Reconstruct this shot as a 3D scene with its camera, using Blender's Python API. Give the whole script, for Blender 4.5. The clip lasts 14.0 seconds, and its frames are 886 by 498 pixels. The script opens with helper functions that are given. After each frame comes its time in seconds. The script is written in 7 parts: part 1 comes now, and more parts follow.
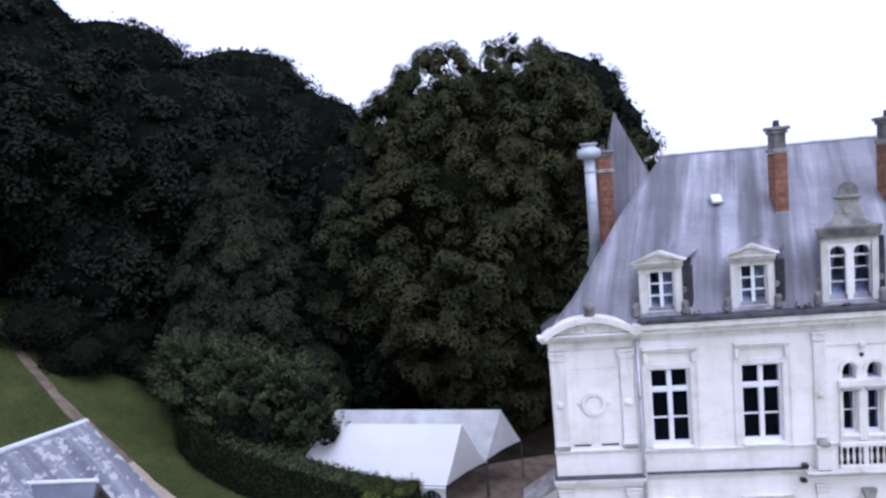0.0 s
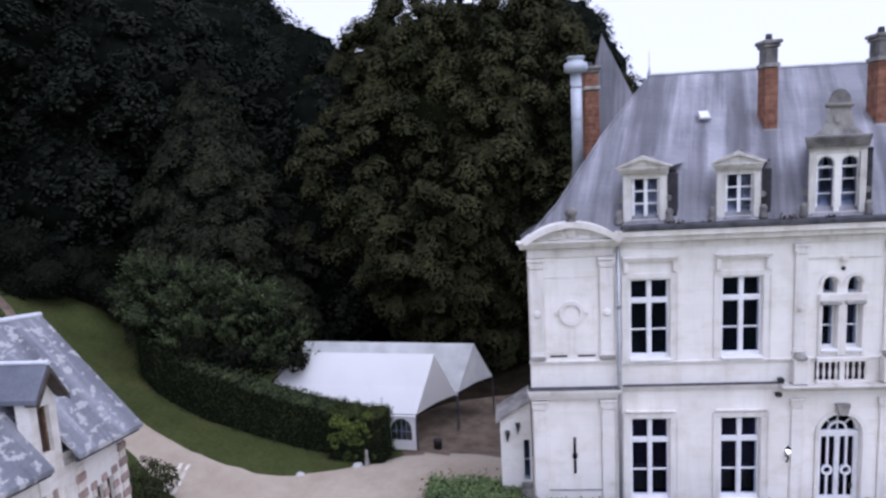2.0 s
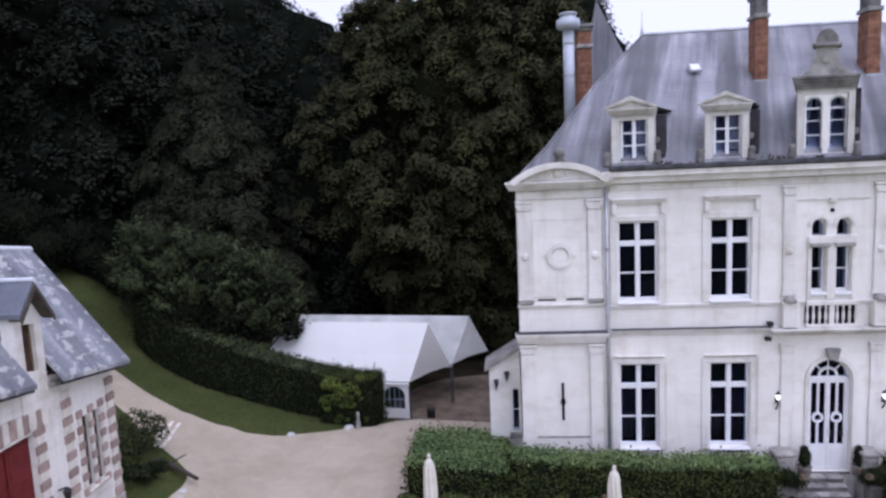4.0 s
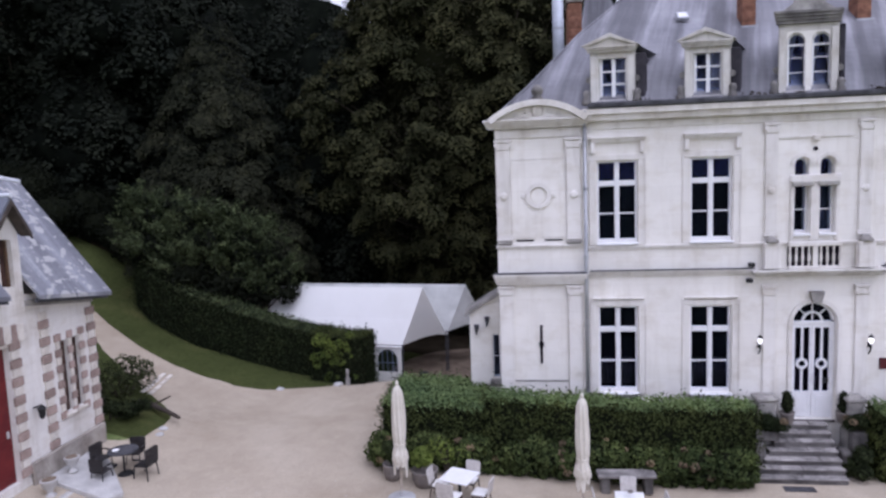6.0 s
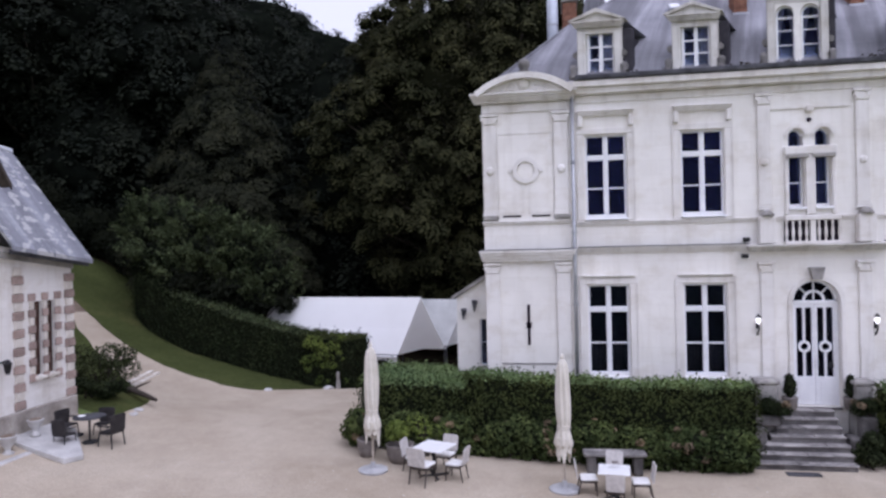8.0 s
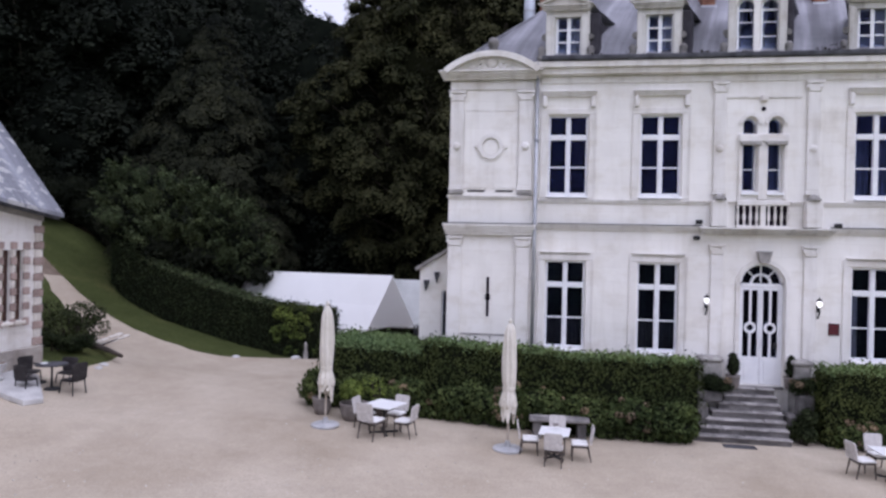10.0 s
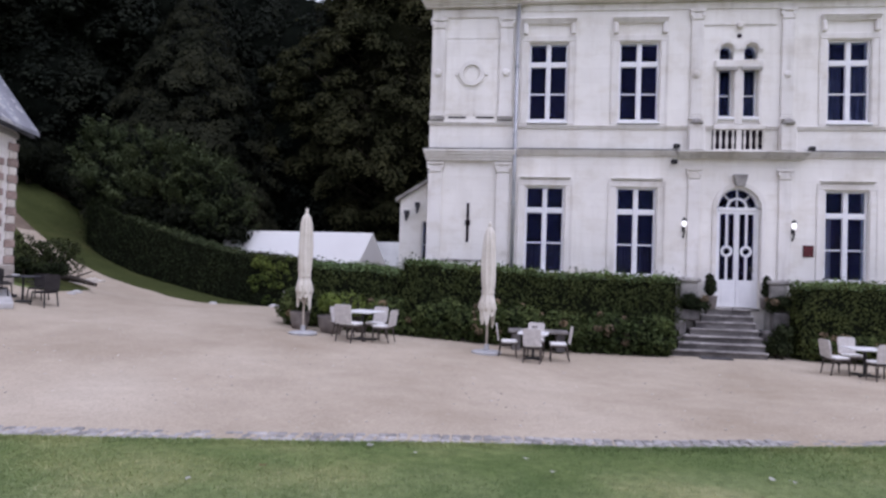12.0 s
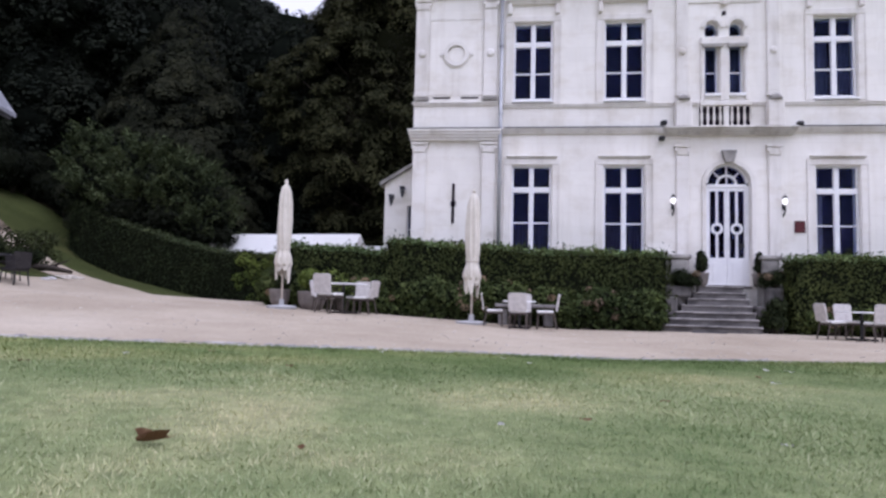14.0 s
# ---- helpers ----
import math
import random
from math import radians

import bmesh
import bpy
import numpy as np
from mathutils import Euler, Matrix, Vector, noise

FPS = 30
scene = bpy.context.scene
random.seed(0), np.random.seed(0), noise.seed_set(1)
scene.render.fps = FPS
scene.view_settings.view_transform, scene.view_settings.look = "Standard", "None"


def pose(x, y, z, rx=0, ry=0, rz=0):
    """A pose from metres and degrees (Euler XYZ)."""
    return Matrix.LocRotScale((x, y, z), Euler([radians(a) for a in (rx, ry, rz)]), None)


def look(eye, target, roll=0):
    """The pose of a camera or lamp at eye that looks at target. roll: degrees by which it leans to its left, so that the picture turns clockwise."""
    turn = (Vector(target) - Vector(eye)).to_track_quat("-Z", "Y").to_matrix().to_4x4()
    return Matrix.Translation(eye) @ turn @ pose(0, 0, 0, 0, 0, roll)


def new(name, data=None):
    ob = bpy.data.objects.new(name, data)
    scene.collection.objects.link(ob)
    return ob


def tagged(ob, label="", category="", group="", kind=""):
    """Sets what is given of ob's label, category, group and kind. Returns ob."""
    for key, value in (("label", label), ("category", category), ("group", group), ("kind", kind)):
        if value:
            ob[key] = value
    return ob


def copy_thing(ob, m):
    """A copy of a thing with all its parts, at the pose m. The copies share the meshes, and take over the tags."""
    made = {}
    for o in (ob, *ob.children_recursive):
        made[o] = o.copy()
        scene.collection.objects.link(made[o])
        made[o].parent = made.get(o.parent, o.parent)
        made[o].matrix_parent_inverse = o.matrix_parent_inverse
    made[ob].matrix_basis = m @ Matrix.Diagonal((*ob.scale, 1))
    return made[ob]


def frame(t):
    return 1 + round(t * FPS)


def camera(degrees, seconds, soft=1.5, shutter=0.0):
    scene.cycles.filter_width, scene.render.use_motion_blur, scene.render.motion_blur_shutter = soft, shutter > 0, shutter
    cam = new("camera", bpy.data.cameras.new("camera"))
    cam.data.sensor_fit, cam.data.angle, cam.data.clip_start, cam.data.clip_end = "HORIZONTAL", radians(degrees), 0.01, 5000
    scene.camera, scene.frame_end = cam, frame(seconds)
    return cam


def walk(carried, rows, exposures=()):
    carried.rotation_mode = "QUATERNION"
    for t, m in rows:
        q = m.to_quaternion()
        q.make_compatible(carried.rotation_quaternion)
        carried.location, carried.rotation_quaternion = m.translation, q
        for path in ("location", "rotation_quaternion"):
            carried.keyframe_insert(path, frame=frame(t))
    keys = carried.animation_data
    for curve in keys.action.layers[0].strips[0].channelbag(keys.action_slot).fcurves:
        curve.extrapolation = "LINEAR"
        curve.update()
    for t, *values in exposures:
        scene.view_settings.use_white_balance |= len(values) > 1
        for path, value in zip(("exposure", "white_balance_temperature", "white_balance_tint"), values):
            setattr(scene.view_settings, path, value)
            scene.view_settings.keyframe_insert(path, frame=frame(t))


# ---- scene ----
cam = camera(67.0, 14.0, soft=2.6)
PATH = [
    (0, (-8.378, -17.821, 13.433), (-8.619, -15.846, 13.226), -5.2),
    (0.5, (-8.314, -18.161, 12.99), (-8.611, -16.215, 12.638), -5.1),
    (1, (-8.466, -17.711, 12.44), (-8.654, -15.75, 12.096), -0.3),
    (1.5, (-8.604, -17.53, 12.005), (-8.771, -15.571, 11.639), -1.7),
    (2, (-8.633, -17.373, 11.521), (-8.805, -15.402, 11.225), -3.0),
    (2.5, (-8.489, -17.379, 10.877), (-8.668, -15.4, 10.65), -3.2),
    (3, (-8.414, -17.448, 10.404), (-8.589, -15.471, 10.156), -2.9),
    (5.3, (-7.371, -17.790, 8.320), (-7.608, -15.820, 8.075), -2.2),
    (5.5, (-7.174, -17.776, 8.102), (-7.427, -15.806, 7.872), -2.3),
    (6, (-7.049, -17.758, 7.656), (-7.312, -15.787, 7.442), -2.1),
    (6.5, (-6.759, -17.671, 7.176), (-7.048, -15.705, 6.956), -1.9),
    (7, (-6.392, -17.491, 6.716), (-6.71, -15.531, 6.479), -1.8),
    (7.5, (-6.217, -17.441, 6.124), (-6.542, -15.476, 5.95), -1.5),
    (8, (-6.142, -17.38, 5.128), (-6.472, -15.408, 5.125), -1.3),
    (8.2, (-6.040, -17.372, 5.080), (-6.378, -15.401, 5.060), -1.55),
    (10.3, (-5.318, -17.770, 4.030), (-5.611, -15.792, 4.033), 1.75),
    (10.5, (-5.374, -17.723, 3.746), (-5.655, -15.743, 3.756), 1.8),
    (11, (-5.363, -17.783, 3.272), (-5.631, -15.801, 3.266), 1.8),
    (11.5, (-5.421, -17.708, 2.5), (-5.666, -15.723, 2.521), 2.0),
    (12, (-5.248, -17.715, 1.983), (-5.498, -15.732, 2.027), 1.8),
    (12.5, (-5.104, -17.685, 1.587), (-5.355, -15.702, 1.655), 1.7),
    (13, (-5.04, -17.6, 1.272), (-5.288, -15.618, 1.376), 1.8),
    (13.5, (-5.03, -17.432, 0.988), (-5.271, -15.452, 1.134), 1.9),
    (14, (-5.022, -17.204, 0.593), (-5.259, -15.224, 0.744), 1.4),
]
walk(cam, [(t, look(eye, target, roll)) for t, eye, target, roll in PATH], [(0.0, 0.41, 5200, 24), (0.5, 0.48, 5230, 24), (1.0, 0.30, 5300, 24), (2.5, 0.21, 5400, 24), (7.0, 0.10, 5580, 24), (10.5, 0.08, 5580, 24), (12.5, 0.05, 5600, 25), (13.4, 0.06, 5590, 25), (14.0, 0.23, 5560, 25)])

# ---- light: an overcast day ----
world = bpy.data.worlds.new("overcast_sky")
scene.world = world
world.use_nodes = True
wn, wl = world.node_tree.nodes, world.node_tree.links
sky = wn.new("ShaderNodeTexSky")
sky.sky_type, sky.sun_disc, sky.sun_elevation, sky.sun_rotation = "NISHITA", False, radians(57), radians(141)
sky.air_density, sky.dust_density, sky.ozone_density = 1.0, 1.0, 1.0
veil = wn.new("ShaderNodeMix")  # a closed cloud cover lies over the clear sky
veil.data_type = "RGBA"
veil.inputs[0].default_value, veil.inputs[7].default_value = 0.90, (8.9, 8.75, 9.0, 1)
wl.new(sky.outputs[0], veil.inputs[6])
wl.new(veil.outputs[2], wn["Background"].inputs["Color"])
wn["Background"].inputs["Strength"].default_value = 0.104
sun = new("sun", bpy.data.lights.new("sun", "SUN"))
sun.data.energy, sun.data.angle, sun.data.color = 1.45, radians(50), (1.0, 0.985, 0.965)
sun.matrix_world = look((17, -21, 42), (0, 0, 0))


# ---- materials ----
def nodes_of(name):
    m = bpy.data.materials.new(name)
    m.use_nodes = True
    n, l = m.node_tree.nodes, m.node_tree.links
    return m, n, l, n["Principled BSDF"]


def link_noise(n, l, vec, scale, detail=4.0, rough=0.6):
    t = n.new("ShaderNodeTexNoise")
    t.inputs["Scale"].default_value, t.inputs["Detail"].default_value, t.inputs["Roughness"].default_value = scale, detail, rough
    l.new(vec, t.inputs["Vector"])
    return t.outputs["Fac"]


def stretch(n, l, vec, s):
    m = n.new("ShaderNodeMapping")
    m.inputs["Scale"].default_value = s
    l.new(vec, m.inputs["Vector"])
    return m.outputs[0]


def ramp(n, l, fac, stops):
    r = n.new("ShaderNodeValToRGB")
    r.color_ramp.elements[0].position, r.color_ramp.elements[0].color = stops[0][0], (*stops[0][1], 1)
    r.color_ramp.elements[1].position, r.color_ramp.elements[1].color = stops[-1][0], (*stops[-1][1], 1)
    for p, c in stops[1:-1]:
        e = r.color_ramp.elements.new(p)
        e.color = (*c, 1)
    l.new(fac, r.inputs[0])
    return r.outputs[0]


def blend(n, l, a, b, fac, kind="MIX"):
    m = n.new("ShaderNodeMix")
    m.data_type, m.blend_type = "RGBA", kind
    for sock, v in ((m.inputs[0], fac), (m.inputs[6], a), (m.inputs[7], b)):
        if isinstance(v, (int, float)):
            sock.default_value = v
        elif isinstance(v, tuple):
            sock.default_value = (*v, 1)
        else:
            l.new(v, sock)
    return m.outputs[2]


def bump(n, l, height, bsdf, strength, dist=0.02):
    b = n.new("ShaderNodeBump")
    b.inputs["Strength"].default_value, b.inputs["Distance"].default_value = strength, dist
    l.new(height, b.inputs["Height"])
    l.new(b.outputs[0], bsdf.inputs["Normal"])


def place(n, own=False):
    return n.new("ShaderNodeTexCoord").outputs["Object"] if own else n.new("ShaderNodeNewGeometry").outputs["Position"]


def surface(name, c1, c2, scale=2.0, fine=40.0, rough=0.8, relief=0.3, metal=0.0, own=False, island=0.0, piece=0.0, spec=0.3):
    """Two-scale mottled surface; island and piece: how much single islands or objects differ in brightness."""
    m, n, l, b = nodes_of(name)
    p = place(n, own)
    big, small = link_noise(n, l, p, scale), link_noise(n, l, p, fine, 3.0)
    col = ramp(n, l, big, [(0.35, c1), (0.68, c2)])
    col = blend(n, l, col, ramp(n, l, small, [(0.25, (0.7, 0.7, 0.7)), (0.75, (1.15, 1.15, 1.15))]), 0.6, "MULTIPLY")
    for amount, src in ((island, "island"), (piece, "piece")):
        if amount:
            o = n.new("ShaderNodeNewGeometry").outputs["Random Per Island"] if src == "island" else n.new("ShaderNodeObjectInfo").outputs["Random"]
            col = blend(n, l, col, ramp(n, l, o, [(0.0, (1 - amount,) * 3), (1.0, (1 + amount,) * 3)]), 1.0, "MULTIPLY")
    l.new(col, b.inputs["Base Color"])
    b.inputs["Roughness"].default_value, b.inputs["Metallic"].default_value = rough, metal
    b.inputs["Specular IOR Level"].default_value = spec
    if relief:
        bump(n, l, small, b, relief)
    return m


def ashlar(name, c1, c2, stain, w=0.9, h=0.36, amount=0.5):
    """Dressed limestone with faint block joints, rain streaks and grey stains."""
    m, n, l, b = nodes_of(name)
    p = place(n)
    sep, com = n.new("ShaderNodeSeparateXYZ"), n.new("ShaderNodeCombineXYZ")
    l.new(p, sep.inputs[0])
    add = n.new("ShaderNodeMath")
    l.new(sep.outputs[0], add.inputs[0]), l.new(sep.outputs[1], add.inputs[1])
    l.new(add.outputs[0], com.inputs[0]), l.new(sep.outputs[2], com.inputs[1])
    br = n.new("ShaderNodeTexBrick")
    br.inputs["Scale"].default_value = 1.0
    br.inputs["Brick Width"].default_value, br.inputs["Row Height"].default_value = w, h
    br.inputs["Mortar Size"].default_value, br.inputs["Mortar Smooth"].default_value = 0.006, 0.4
    br.inputs["Color1"].default_value, br.inputs["Color2"].default_value = (1, 1, 1, 1), (0.86, 0.845, 0.82, 1)
    br.inputs["Mortar"].default_value = (0.60, 0.58, 0.55, 1)
    l.new(com.outputs[0], br.inputs["Vector"])
    col = ramp(n, l, link_noise(n, l, p, 0.7, 6.0), [(0.3, c1), (0.7, c2)])
    streak = link_noise(n, l, stretch(n, l, p, (3.0, 3.0, 0.35)), 1.0, 6.0, 0.65)
    col = blend(n, l, col, ramp(n, l, streak, [(0.5, (1, 1, 1)), (0.78, stain)]), amount, "MULTIPLY")
    col = blend(n, l, col, br.outputs["Color"], 0.26, "MULTIPLY")
    blotch = link_noise(n, l, stretch(n, l, p, (1.0, 1.0, 1.8)), 0.9, 8.0, 0.68)
    col = blend(n, l, col, ramp(n, l, blotch, [(0.50, (1, 1, 1)), (0.60, (0.86, 0.835, 0.79)), (0.72, (0.66, 0.63, 0.585))]), amount, "MULTIPLY")
    l.new(col, b.inputs["Base Color"])
    b.inputs["Roughness"].default_value, b.inputs["Specular IOR Level"].default_value = 0.9, 0.2
    bump(n, l, link_noise(n, l, p, 45.0, 4.0), b, 0.25, 0.01)
    return m


def slate(name, c1, c2, streaks, patch=None, row=0.14, turned=False):
    """Slate courses; patch: the colour of lichen blotches."""
    m, n, l, b = nodes_of(name)
    p = place(n)
    sep, com = n.new("ShaderNodeSeparateXYZ"), n.new("ShaderNodeCombineXYZ")
    l.new(p, sep.inputs[0])
    add = n.new("ShaderNodeMath")
    l.new(sep.outputs[0], add.inputs[0]), l.new(sep.outputs[1], add.inputs[1])
    l.new(add.outputs[0], com.inputs[0]), l.new(sep.outputs[2], com.inputs[1])
    br = n.new("ShaderNodeTexBrick")
    br.inputs["Scale"].default_value, br.inputs["Brick Width"].default_value, br.inputs["Row Height"].default_value = 1.0, 0.22, row
    br.inputs["Mortar Size"].default_value = 0.008
    br.inputs["Color1"].default_value, br.inputs["Color2"].default_value = (1.1, 1.1, 1.1, 1), (0.8, 0.8, 0.82, 1)
    br.inputs["Mortar"].default_value = (0.5, 0.5, 0.5, 1)
    l.new(com.outputs[0], br.inputs["Vector"])
    col = ramp(n, l, link_noise(n, l, p, 0.6, 5.0), [(0.3, c1), (0.7, c2)])
    lean = n.new("ShaderNodeVectorMath")  # rain streaks run aslant over the slope
    lean.operation = "ADD"
    slip = n.new("ShaderNodeMath")
    slip.operation, slip.inputs[1].default_value = "MULTIPLY", 0.0 if turned else -0.32
    l.new(sep.outputs[1], slip.inputs[0])
    off = n.new("ShaderNodeCombineXYZ")
    l.new(slip.outputs[0], off.inputs[0])
    l.new(p, lean.inputs[0]), l.new(off.outputs[0], lean.inputs[1])
    q = lean.outputs[0]
    flow = link_noise(n, l, stretch(n, l, q, (0.14, 1.9, 0.10) if turned else (1.5, 0.10, 0.07)), 1.0, 6.0, 0.62)
    col = blend(n, l, col, ramp(n, l, flow, [(0.44, (1.08, 1.08, 1.08)), (0.60, streaks)]), 0.9, "MULTIPLY")
    pale = link_noise(n, l, stretch(n, l, q, (0.2, 3.1, 0.13) if turned else (2.4, 0.16, 0.11)), 1.0, 5.0, 0.55)
    col = blend(n, l, col, ramp(n, l, pale, [(0.50, (1, 1, 1)), (0.66, (1.62, 1.62, 1.60))]), 0.95, "MULTIPLY")
    col = blend(n, l, col, br.outputs["Color"], 0.22, "MULTIPLY")
    if patch:
        col = blend(n, l, col, patch, ramp(n, l, link_noise(n, l, stretch(n, l, p, (1.0, 1.0, 1.7)), 3.0, 7.0, 0.6), [(0.545, (0, 0, 0)), (0.59, (0.72, 0.72, 0.72))]))
    l.new(col, b.inputs["Base Color"])
    b.inputs["Roughness"].default_value, b.inputs["Specular IOR Level"].default_value = 0.55, 0.4
    bump(n, l, br.outputs["Fac"], b, -0.2, 0.01)
    return m


def foliage(name, c1, c2, c3):
    """Leaves: every leaf its own shade, with broad drifts of lighter and darker growth."""
    m, n, l, b = nodes_of(name)
    o = n.new("ShaderNodeNewGeometry")
    col = ramp(n, l, o.outputs["Random Per Island"], [(0.0, c1), (0.6, c2), (1.0, c3)])
    col = blend(n, l, col, ramp(n, l, link_noise(n, l, o.outputs["Position"], 0.45, 3.0), [(0.3, (0.65, 0.7, 0.7)), (0.7, (1.25, 1.2, 1.1))]), 1.0, "MULTIPLY")
    col = blend(n, l, col, ramp(n, l, link_noise(n, l, o.outputs["Position"], 2.4, 4.0), [(0.32, (0.62, 0.64, 0.66)), (0.52, (1, 1, 1)), (0.70, (1.30, 1.26, 1.10))]), 1.0, "MULTIPLY")
    l.new(col, b.inputs["Base Color"])
    b.inputs["Roughness"].default_value, b.inputs["Specular IOR Level"].default_value = 0.8, 0.04
    return m


def clear_glass(name, tint=(1, 1, 1), rough=0.0):
    m, n, l, b = nodes_of(name)
    b.inputs["Base Color"].default_value = (*tint, 1)
    b.inputs["Transmission Weight"].default_value, b.inputs["IOR"].default_value, b.inputs["Roughness"].default_value = 1.0, 1.22, rough
    b.inputs["Specular Tint"].default_value = (0.34, 0.38, 0.90, 1)
    return m


def lit(name, colour, power):
    m, n, l, b = nodes_of(name)
    b.inputs["Base Color"].default_value = (*colour, 1)
    b.inputs["Emission Color"].default_value, b.inputs["Emission Strength"].default_value = (*colour, 1), power
    return m


def canvas_cloth(name, through_light, low=(0.94, 0.935, 0.91), high=(0.975, 0.97, 0.95)):
    """White tent cloth that lets part of the daylight through."""
    m, n, l, b = nodes_of(name)
    p = place(n)
    col = ramp(n, l, link_noise(n, l, p, 0.9, 4.0), [(0.3, low), (0.7, high)])
    l.new(col, b.inputs["Base Color"])
    b.inputs["Roughness"].default_value = 0.7
    t, mix = n.new("ShaderNodeBsdfTranslucent"), n.new("ShaderNodeMixShader")
    l.new(col, t.inputs["Color"])
    mix.inputs[0].default_value = through_light
    l.new(b.outputs[0], mix.inputs[1]), l.new(t.outputs[0], mix.inputs[2])
    l.new(mix.outputs[0], n["Material Output"].inputs["Surface"])
    return m


STONE = ashlar("pale_limestone", (0.74, 0.715, 0.675), (0.86, 0.835, 0.79), (0.78, 0.75, 0.70), amount=0.52)
TRIM = ashlar("moulded_limestone", (0.69, 0.665, 0.63), (0.80, 0.775, 0.74), (0.60, 0.575, 0.54), 1.4, 2.0, 0.7)
DORMER_STONE = ashlar("weathered_limestone", (0.50, 0.48, 0.45), (0.72, 0.70, 0.66), (0.34, 0.32, 0.30), 1.4, 2.0, 0.85)
SOOTY_STONE = surface("sooty_grey_stone", (0.10, 0.095, 0.09), (0.27, 0.255, 0.24), 2.2, 25, 0.9, 0.5)
DARK_SLATE = surface("dark_hung_slate", (0.030, 0.028, 0.034), (0.060, 0.056, 0.064), 3, 30, 0.8, 0.3, spec=0.1)
GREY_STONE = surface("weathered_grey_stone", (0.20, 0.19, 0.18), (0.42, 0.40, 0.37), 2.5, 30, 0.9, 0.5)
# dark tone holds the shade of risers and low blocks
STEP_STONE = surface("worn_shaded_stone", (0.07, 0.065, 0.063), (0.19, 0.178, 0.17), 2.6, 25, 0.9, 0.6, piece=0.12)
ROOF = slate("blue_grey_slate", (0.155, 0.155, 0.172), (0.245, 0.242, 0.262), (0.50, 0.50, 0.51))
OLD_ROOF = slate("lichened_slate", (0.17, 0.175, 0.20), (0.27, 0.275, 0.30), (0.75, 0.75, 0.76), (0.54, 0.53, 0.52), turned=True)
ZINC = surface("zinc_flashing", (0.34, 0.35, 0.37), (0.50, 0.51, 0.53), 2.0, 30, 0.45, 0.1, 0.7)
STEEL = surface("dull_steel", (0.42, 0.45, 0.50), (0.55, 0.58, 0.63), 1.5, 20, 0.6, 0.05, 0.4)
LEAD = surface("dark_lead", (0.04, 0.04, 0.045), (0.10, 0.10, 0.11), 3, 30, 0.75, 0.2, spec=0.15)
BRICK = surface("orange_brick", (0.17, 0.078, 0.050), (0.33, 0.165, 0.105), 5, 40, 0.9, 0.5, piece=0.15)
QUOIN_BRICK = surface("pink_brick", (0.30, 0.225, 0.195), (0.42, 0.325, 0.285), 4, 40, 0.9, 0.5, piece=0.18)
QUOIN_STONE = surface("quoin_stone", (0.62, 0.57, 0.50), (0.78, 0.74, 0.67), 3, 40, 0.9, 0.4, piece=0.06)
PLASTER = ashlar("whitewashed_blocks", (0.74, 0.715, 0.68), (0.85, 0.83, 0.795), (0.66, 0.61, 0.55), 0.5, 0.2, 0.7)
PAINT = surface("white_paint", (0.76, 0.76, 0.78), (0.84, 0.84, 0.85), 3, 60, 0.45, 0.05, spec=0.5)
BROWN_PANE = surface("brown_shuttered_slit", (0.035, 0.018, 0.014), (0.075, 0.040, 0.030), 4, 40, 0.7, 0.2)
MAROON = surface("maroon_paint", (0.11, 0.012, 0.015), (0.17, 0.022, 0.022), 3, 50, 0.5, 0.1)
PLAQUE_RED = surface("dark_red_enamel", (0.055, 0.010, 0.016), (0.085, 0.016, 0.022), 5, 50, 0.45, 0.1)
BLACK = surface("black_iron", (0.012, 0.012, 0.013), (0.03, 0.03, 0.032), 6, 60, 0.5, 0.2)
# near-black colour stands for the shade inside rooms and openings
DARK = surface("inside_shade", (0.017, 0.0125, 0.018), (0.033, 0.025, 0.034), 1, 20, 0.9, 0.0, spec=0.0)
GLASS = clear_glass("window_glass", (0.70, 0.80, 1.0))
CANVAS, GABLE_CLOTH = canvas_cloth("white_canvas", 0.20), canvas_cloth("thin_white_canvas", 0.62, (0.94, 0.93, 0.91), (0.97, 0.96, 0.94))
OLD_CANVAS = canvas_cloth("weathered_canvas", 0.15, (0.52, 0.53, 0.51), (0.78, 0.79, 0.77))
PLAIN_SLATE = surface("plain_slate", (0.115, 0.125, 0.155), (0.165, 0.175, 0.205), 1.2, 18, 0.6, 0.2)
PALE_LEAD = surface("pale_lead_capping", (0.58, 0.60, 0.64), (0.76, 0.78, 0.82), 2.5, 30, 0.6, 0.15)
BASE_STONE = surface("warm_rubble_stone", (0.25, 0.22, 0.19), (0.47, 0.43, 0.38), 2.2, 22, 0.9, 0.6)
CREAM = surface("cream_cloth", (0.60, 0.56, 0.48), (0.72, 0.68, 0.60), 3, 60, 0.9, 0.3, own=True)
# net curtain whose blue tint also holds the sky's reflection in the pane
BLUE_NET = surface("bluish_net_curtain", (0.075, 0.080, 0.115), (0.13, 0.135, 0.18), 3, 50, 0.9, 0.2)
BROWN_BLIND = surface("brown_half_blind", (0.030, 0.024, 0.026), (0.052, 0.042, 0.042), 3, 50, 0.9, 0.2)
CURTAIN = surface("net_curtain", (0.58, 0.52, 0.51), (0.74, 0.69, 0.68), 4, 60, 0.9, 0.2)
WOVEN = surface("pale_woven_cane", (0.50, 0.47, 0.45), (0.66, 0.63, 0.60), 8, 90, 0.8, 0.4, own=True)
CUSHION = surface("off_white_cushion", (0.74, 0.73, 0.71), (0.84, 0.83, 0.81), 5, 80, 0.9, 0.2, own=True)
